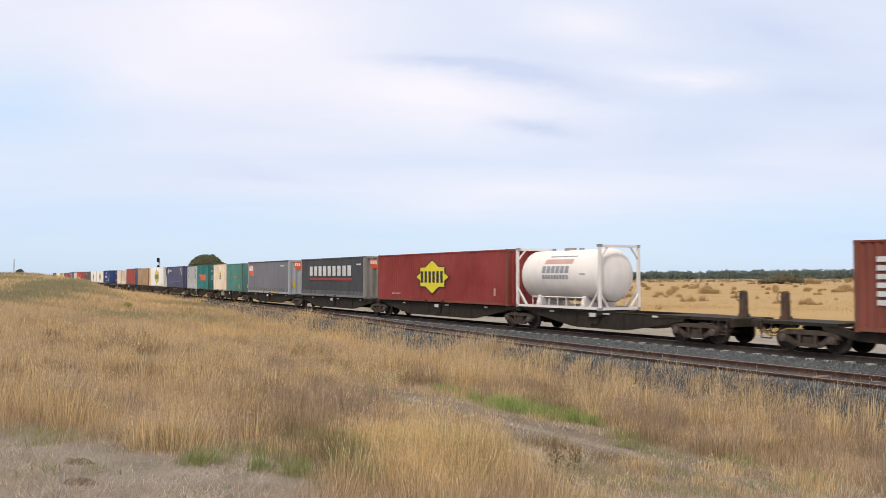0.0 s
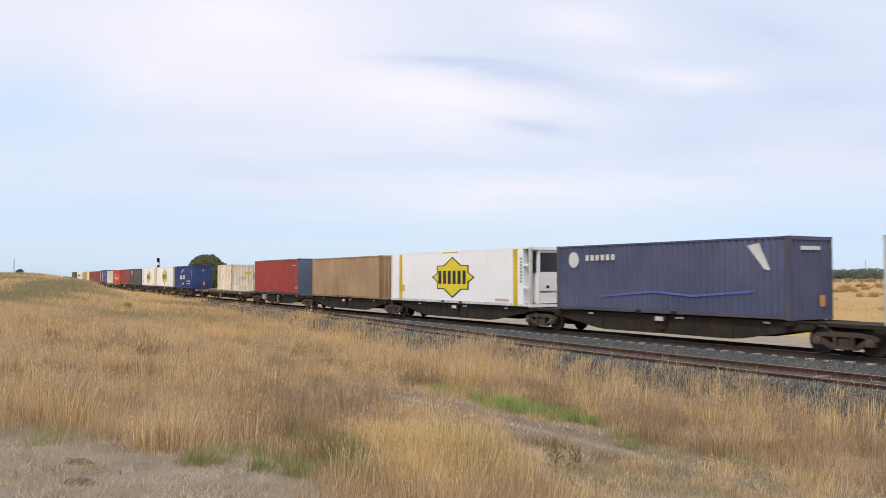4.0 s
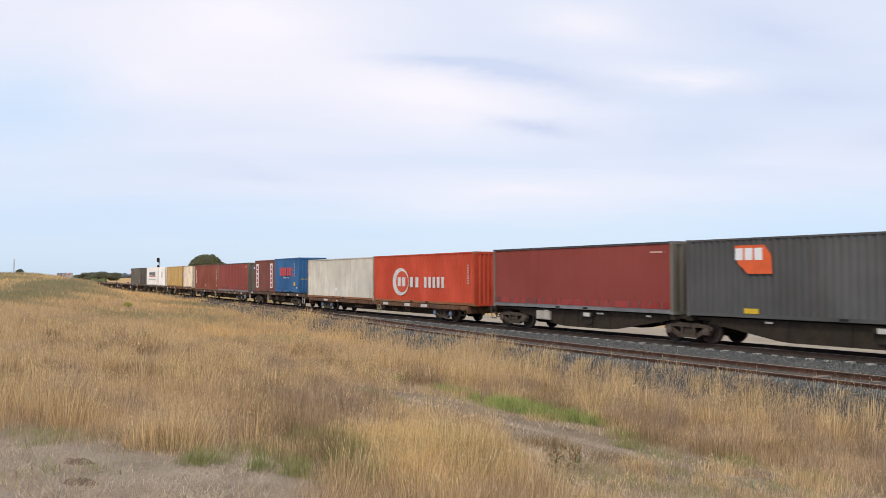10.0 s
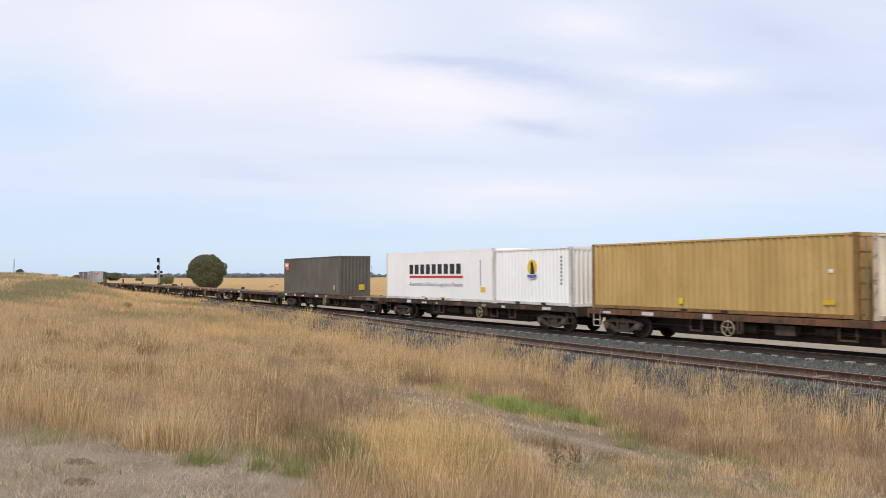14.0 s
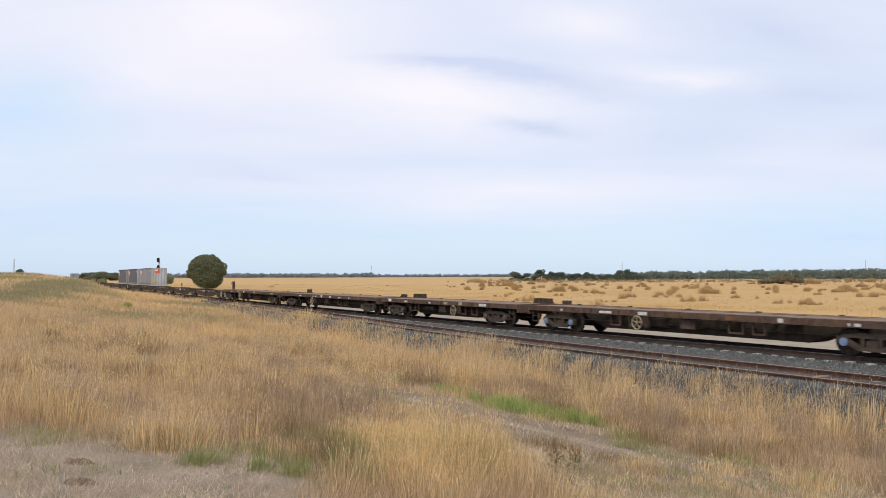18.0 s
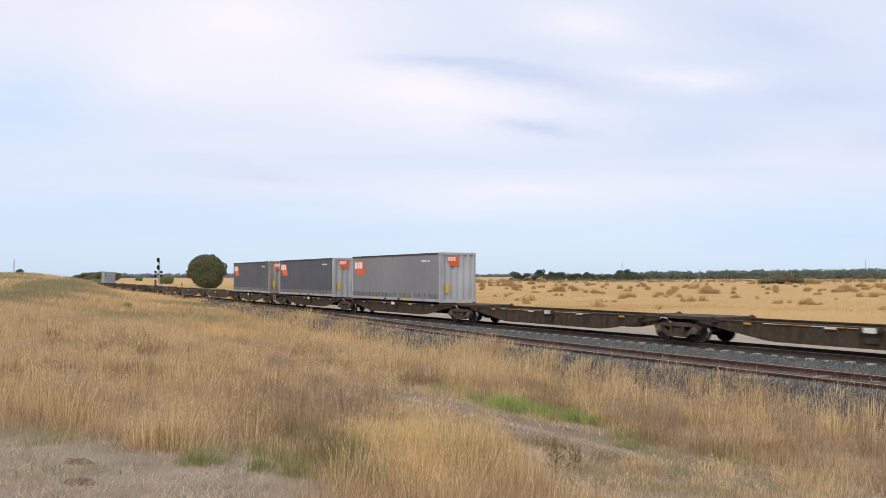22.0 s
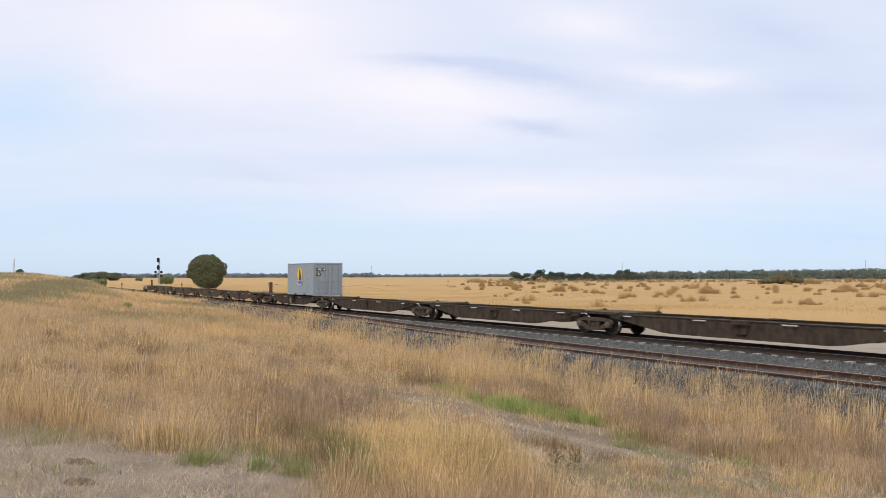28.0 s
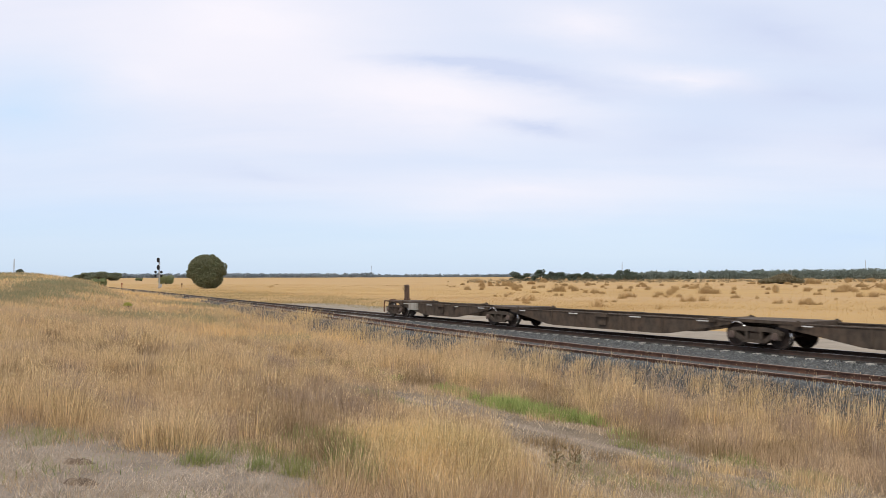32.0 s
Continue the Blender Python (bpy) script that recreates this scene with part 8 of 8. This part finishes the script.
# stalks that stand on the ballast shoulder
x, y, s, l, g = scatter(40000, 16.0, 70.0, 53)
rel = siding_l(s) - l
keep = (rel > 0.95) & (rel < 3.4) & (g.random(len(x)) < (0.07 + 0.62 * sstep(1.2, 2.6, rel)) * np.clip(2.4 * clumpy(x, y, 1.7, 0.3) - 0.6, 0, 1.6))
x, y = x[keep], y[keep]
put_stems("edge_stalks", "sparse tall stalks at the foot of the ballast", x, y, g.uniform(0.6, 1.15, len(x)), 17, 0.22, None, 0.9)

# trodden straw on the near ground
x, y, s, l, g = scatter(260000, 5.5, 40.0, 43)
keep = (g.random(len(x)) < np.maximum(0.9 * bare_mask(x, y) * np.clip(1.7 * clumpy(x, y, 2.6, 3.0) - 0.2, 0.08, 1), 0.85 * trail_mask(x, y, s, l) * (1 - 0.6 * rut_mask(s, l)) * (0.3 + 0.7 * clumpy(x, y, 2.2, 1.4)))) & (-l > -siding_l(s) + 3)
x, y = x[keep], y[keep]
tagged(new("trodden_straw", hair_mesh("trodden_straw", x, y, ground_z(x, y) + 0.025, g.uniform(0.03, 0.12, len(x)), 0.0011 + 0.00018 * np.hypot(x, y), 2.2, 8, MAT["pale"])), "pale trodden straw lying on the soil", "grass", kind="stuff")

# golden stalks in the field beyond the line
MAT["shoulder"] = grass_mat("olive_brown_shoulder_growth", (0.27, 0.225, 0.115), (0.40, 0.315, 0.165), (0.31, 0.262, 0.13), (0.43, 0.32, 0.17), 0.06)
MAT["brown_field"] = grass_mat("brown_field_grass", (0.45, 0.305, 0.135), (0.53, 0.360, 0.165), (0.50, 0.345, 0.165), (0.42, 0.30, 0.15), 0.03)
MAT["shrub"] = grass_mat("brown_shrub_twigs", (0.38, 0.260, 0.125), (0.58, 0.40, 0.195), (0.46, 0.315, 0.155), (0.34, 0.250, 0.145), 0.05)
MAT["gold"] = grass_mat("rich_gold_field_grass", (0.50, 0.322, 0.118), (0.58, 0.380, 0.145), (0.58, 0.395, 0.172), (0.46, 0.308, 0.132), 0.02)
x, y, s, l, g = scatter(90000, 34.0, 330.0, 47)
keep = (l > 13.4 + 1.2 * np.sin(s * 0.3) - 7.3 * sstep(-18, -40, s)) | ((l > 2.9) & (s < -70))
x, y = x[keep], y[keep]
tagged(new("field_grass", hair_mesh("field_grass", x, y, ground_z(x, y), g.uniform(0.03, 0.12, len(x)), 0.003 + 0.00034 * np.hypot(x, y), 0.9, 9, MAT["gold"])), "golden dry grass of the open field", "grass", kind="stuff")
# olive-brown growth past the service road
x, y, s, l, g = scatter(420000, 40.0, 230.0, 57)
dens = np.maximum(sstep(6.0, 10.5, l + 1.5 * np.sin(s * 0.21)), sstep(-60, -84, s) * (l > 3.4)) * sstep(33, 14, l) * sstep(-30, -74, s) * sstep(-225, -130, s)
keep = g.random(len(x)) < dens * (0.25 + 0.75 * np.clip(1.8 * clumpy(x, y, 0.35, 2.2) - 0.35, 0, 1))
x, y = x[keep], y[keep]
tagged(new("shoulder_grass", blade_mesh("shoulder_grass", x, y, ground_z(x, y), g.uniform(0.06, 0.30, len(x)), 0.002 + 0.00014 * np.hypot(x, y), 0.9, 19, MAT["shoulder"])), "olive-brown growth at the edge of the field", "grass", kind="stuff")
# brown seeding grass in the nearer field
x, y, s, l, g = scatter(240000, 60.0, 330.0, 59)
keep = g.random(len(x)) < 0.75 * sstep(13, 18, l) * sstep(85, 30, l) * np.clip(1.7 * clumpy(x, y, 0.16, 0.7) - 0.3, 0.04, 1)
x, y = x[keep], y[keep]
tagged(new("brown_field_grass", hair_mesh("brown_field_grass", x, y, ground_z(x, y), g.uniform(0.05, 0.22, len(x)), 0.002 + 0.00022 * np.hypot(x, y), 0.9, 21, MAT["brown_field"])), "brown seeding grass in the golden field", "grass", kind="stuff")
# wispy brown shrubs
g = np.random.default_rng(58)
X, Y, H = [], [], []
for cx0, cy0, r in SHRUBS:
    n = int(190 * r * min(2.0, 0.6 + cy0 / 200))
    q = g.normal(size=(n, 2)) * r * 0.42
    X.append(cx0 + q[:, 0]), Y.append(cy0 + q[:, 1])
    H.append(r * (1.5 if cx0 > 0 else 1.0) * g.uniform(0.45, 1.05, n) * np.sqrt(np.clip(1 - (q ** 2).sum(1) / (1.3 * r * r), 0.02, 1)))
x, y, h = np.concatenate(X), np.concatenate(Y), np.concatenate(H)
tagged(new("field_shrubs", hair_mesh("field_shrubs", x, y, ground_z(x, y), h, 0.007 + 0.00014 * y, 0.9, 20, MAT["shrub"])), "scattered wispy brown shrubs in the golden field", "shrubs", kind="stuff")


# small plants and earth heaps near the camera
def thistle(x, y, h, seed):
    """A dead thistle: branching stems, ragged leaves and dry flower heads."""
    g = random.Random(seed)
    t = thing("thistle", "dead brown thistle with dry flower heads beside the trail", "thistle")
    t.matrix_basis = pose(x, y, float(ground_z([x], [y])[0]) - 0.02)
    sh = Shape()
    sh.rod((0, 0, 0), (0.02, 0, h * 0.75), 0.006, 6, 0.004)
    tips = []
    for i in range(9):
        z0 = h * (0.25 + 0.055 * i)
        a = i * 2.4
        r = h * g.uniform(0.16, 0.34)
        tip = (0.015 + r * math.cos(a), r * math.sin(a), min(h, z0 + h * g.uniform(0.22, 0.34)))
        sh.rod((0.015, 0, z0), tip, 0.0035, 5, 0.0025)
        tips.append(tip)
    part("stem", sh, MAT["weeds"], t)
    v, tr = leaf_cloud([(0, 0, h * 0.25, 0.10, 0.10, h * 0.22), (0.03, 0, h * 0.5, 0.09, 0.09, h * 0.15)], 70, 0.030, seed)
    part("leaves", tri_mesh("leaves", v, tr, MAT["olive"]), None, t, "ragged grey-green leaves")
    for i, p in enumerate(tips):
        v, tr = leaf_cloud([(*p, 0.013, 0.013, 0.016)], 26, 0.012, seed + i)
        part("flower_head", tri_mesh("flower_head", v, tr, MAT["pale"] if i % 4 == 0 else MAT["weeds"]), None, t)


thistle(1.32, 9.75, 0.46, 4)
thistle(1.62, 10.25, 0.36, 9)


def burrow(x, y, r, h, seed):
    """A dug-out heap of dark earth with a hollow in it."""
    g = np.random.default_rng(seed)
    n, rings = 28, 7
    X, Y, Z = [], [], []
    for i in range(rings):
        f = i / (rings - 1)
        for k in range(n + 1):
            a = 2 * math.pi * (k % n) / n
            rr = r * f * (1 + 0.22 * math.sin(2 * a + seed) + 0.12 * math.sin(5 * a))
            X.append(x + rr * math.cos(a) * 1.7), Y.append(y + rr * math.sin(a))
            prof = math.sin(math.pi * min(1, f * 1.05)) ** 0.8 if f > 0.25 else -0.5
            Z.append(h * prof * (0.75 + 0.5 * (k % n % 5) / 5) - 0.01)
    X, Y = np.array(X), np.array(Y)
    Z = np.array(Z) + ground_z(X, Y) + 0.03
    tagged(new("burrow", grid_mesh("burrow", X, Y, Z, n + 1, rings, MAT["dug"])), "small animal burrow ringed with dug dark earth", "burrow")


dm = Mat("dug_dark_earth")
dpos = dm.n.new("ShaderNodeNewGeometry").outputs["Position"]
MAT["dug"] = dm.done(dm.mix(dm.ramp(dm.noise(14, 5, 0.7, dpos), [(0.35, 0.0), (0.65, 1.0)]), (0.075, 0.052, 0.036), (0.21, 0.155, 0.11)), 0.97)
burrow(-3.55, 8.02, 0.075, 0.05, 1)
burrow(-3.15, 7.18, 0.08, 0.05, 2)


# ---- loose ballast stones ----
def stones(count, seed):
    g = np.random.default_rng(seed)
    s = g.uniform(-34, 16, count)
    l = np.where(g.random(count) < 0.55, g.uniform(-9.1, -6.9, count), g.uniform(-5.1, -1.0, count))
    l = np.where(l < -6, l + 6.08 + siding_l(s), np.maximum(l, siding_l(s) + 1.0))
    x, y = rail_xy(s, l)
    rel = siding_l(s) - l
    z = np.where(rel > 1.75, -0.135 - (rel - 1.75) * 0.55, np.where(rel > 0, -0.12, -0.185))
    r = g.uniform(0.018, 0.042, count)
    o = np.array([[1, 0, 0], [-1, 0, 0], [0, 1, 0], [0, -1, 0], [0, 0, 1.0]])
    v = o[None] * r[:, None, None] * g.uniform(0.6, 1.4, (count, 5, 1))
    ang = g.uniform(0, np.pi, count)
    c_, s_ = np.cos(ang)[:, None], np.sin(ang)[:, None]
    vx, vy = v[..., 0] * c_ - v[..., 1] * s_, v[..., 0] * s_ + v[..., 1] * c_
    v = np.stack([vx + x[:, None], vy + y[:, None], v[..., 2] + z[:, None]], -1).reshape(-1, 3)
    k = np.arange(count)[:, None] * 5
    t = np.concatenate([k + q for q in ([0, 2, 4], [2, 1, 4], [1, 3, 4], [3, 0, 4])], 0)
    m = Mat("loose_blue_stone")
    geo = m.n.new("ShaderNodeNewGeometry")
    return tri_mesh("loose_stones", v, t, m.done(m.ramp(geo.outputs["Random Per Island"], [(0.0, (0.030, 0.033, 0.035)), (0.6, (0.078, 0.084, 0.088)), (1.0, (0.165, 0.170, 0.170))]), 0.9))


tagged(new("loose_stones", stones(60000, 3)), "loose blue-grey ballast stones", "stones", kind="stuff")


# ---- signal and lineside things ----
def signal(x, y):
    z0 = float(ground_z([x], [y])[0])
    sg = thing("railway_signal", "tall railway signal mast with black lamp heads", "signal")
    sg.matrix_basis = pose(x, y, z0, 0, 0, 20)
    grey, black = plain("galvanised_mast", (0.42, 0.43, 0.44), 0.5, 0.3), MAT["black"]
    part("mast", Shape().rod((0, 0, -0.2), (0, 0, 8.2), 0.10, 10), grey, sg)
    part("base_block", Shape().box(-0.4, 0.4, -0.4, 0.4, -0.2, 0.35), MAT["concrete"], sg)
    ladder = Shape()
    for dx in (-0.22, 0.22):
        ladder.rod((dx, 0.55, 0.2), (dx, 0.30, 7.4), 0.028, 5)
    for i in range(22):
        ladder.rod((-0.22, 0.54 - 0.011 * i, 0.5 + 0.31 * i), (0.22, 0.54 - 0.011 * i, 0.5 + 0.31 * i), 0.02, 5)
    part("ladder", ladder, grey, sg)
    for z in (7.75, 5.70):
        hd = part("signal_head", Shape().prism(oval(-0.30, z, 0.42, 0.66, 20), "y", -0.26, -0.18), black, sg, "oval black signal head")
        for dz in (-0.25, 0.15):
            part("lamp_hood", Shape().rod((-0.30, -0.6, z + dz), (-0.30, -0.24, z + dz), 0.14, 10), black, hd)
            part("lens", Shape().rod((-0.30, -0.285, z + dz), (-0.30, -0.27, z + dz), 0.11, 10), MAT["glass"], hd)
    for z in (4.45, 3.40):
        for xx in (-0.98, 0.55):
            part("marker_light", Shape().prism(oval(xx, z, 0.34, 0.34, 16), "y", -0.24, -0.14).rod((xx, -0.50, z), (xx, -0.18, z), 0.16, 10), black, sg, "round black marker light")
        part("bracket", Shape().rod((-0.98, 0, z), (0.55, 0, z), 0.045, 6), grey, sg)
    part("equipment_box", Shape().box(0.30, 0.72, -0.2, 0.25, 0.3, 1.15), grey, sg)
    return sg


x, y = place_at(-0.3465, 225)
signal(x, y)


def marker_post(x, y, h, mat, label):
    z0 = float(ground_z([x], [y])[0])
    m = thing("marker_post", label, "post")
    m.matrix_basis = pose(x, y, z0)
    part("post", Shape().box(-0.09, 0.09, -0.09, 0.09, -0.2, h), MAT[mat], m)
    part("cap", Shape().box(-0.2, 0.2, -0.16, 0.16, h * 0.72, h), MAT[mat], m)


x, y = place_at(-0.392, 238)
marker_post(float(x), float(y), 1.35, "post_rust", "rust-red lineside marker post")
x, y = place_at(-0.3188, 241)
marker_post(float(x), float(y), 1.15, "frame_rust", "rusty lineside post with a small plate")


def pylon(az, d, h, label):
    x, y = place_at(az, d)
    t = thing("radio_mast", label, "mast")
    t.matrix_basis = pose(x, y, -0.8)
    m = plain("grey_lattice_steel", (0.40, 0.43, 0.47), 0.6)
    r = h * 0.05
    for k in range(3):
        a = 2 * math.pi * k / 3
        part("mast_leg", Shape().rod((r * math.cos(a), r * math.sin(a), 0), (0.25 * r * math.cos(a), 0.25 * r * math.sin(a), h), h * 0.006, 5), m, t)
    br = Shape()
    for i in range(10):
        f0, f1 = i / 10, (i + 1) / 10
        for k in range(3):
            a0, a1 = 2 * math.pi * k / 3, 2 * math.pi * (k + 1) / 3
            q0, q1 = r * (1 - 0.75 * f0), r * (1 - 0.75 * f1)
            br.rod((q0 * math.cos(a0), q0 * math.sin(a0), h * f0), (q1 * math.cos(a1), q1 * math.sin(a1), h * f1), h * 0.004, 4)
    part("mast_bracing", br, m, t)


pylon(-0.524, 700, 18.5, "thin lattice radio mast on the horizon")
pylon(0.2187, 1500, 28, "thin lattice radio mast behind trees")
pylon(-0.0875, 1800, 26, "thin lattice radio mast on the horizon")
pylon(0.516, 1500, 30, "thin lattice radio mast behind the woods")


def utility_pole(az, d, h):
    x, y = place_at(az, d)
    t = thing("utility_pole", "pale utility pole with a crossarm before the woods", "pole")
    t.matrix_basis = pose(x, y, float(ground_z([x], [y])[0]), 0, 0, 25)
    part("pole", Shape().rod((0, 0, -0.3), (0, 0, h), 0.20, 8, 0.14), MAT["concrete"], t)
    arm = part("crossarm", Shape().box(-1.0, 1.0, -0.08, 0.08, h - 0.75, h - 0.58), MAT["timber"], t)
    for dx in (-0.9, 0.0, 0.9):
        part("insulator", Shape().rod((dx, 0, h - 0.58), (dx, 0, h - 0.32), 0.07, 6), MAT["concrete"], arm)


utility_pole(0.3126, 560, 7.0)
utility_pole(0.4251, 560, 7.4)


# ---- everything that moves ----
SPEED, GAIN, T_MID = 24.019, 0.0611, 16.0


def run(t):
    """How far the train has gone along the line, from the middle of the clip."""
    return SPEED * (t - T_MID) + GAIN * (t - T_MID) ** 2 / 2


def motions():
    for ob, s_rear, s_front, z in MOVERS:
        rows = []
        for i in range(17):
            t = 2.0 * i
            d = run(t)
            x0, y0 = rail_xy(s_rear + d)
            x1, y1 = rail_xy(s_front + d)
            rows.append((t, pose(float(x0 + x1) / 2, float(y0 + y1) / 2, z, 0, 0, math.degrees(math.atan2(y1 - y0, x1 - x0)))))
        walk(ob, rows)
    # rolling wheelsets: all front ones roll alike, and all rear ones
    for group, dx in ((WHEELSETS_FRONT, 0.89), (WHEELSETS_REAR, -0.89)):
        lead = group[0]
        walk(lead, [(i / 30, pose(dx, 0, 0.462, 0, (80 * i) % 360, 0)) for i in range(961)])
        for other in group[1:]:
            other.rotation_mode = "QUATERNION"
            data = other.animation_data_create()
            data.action = lead.animation_data.action
            data.action_slot = lead.animation_data.action_slot


motions()
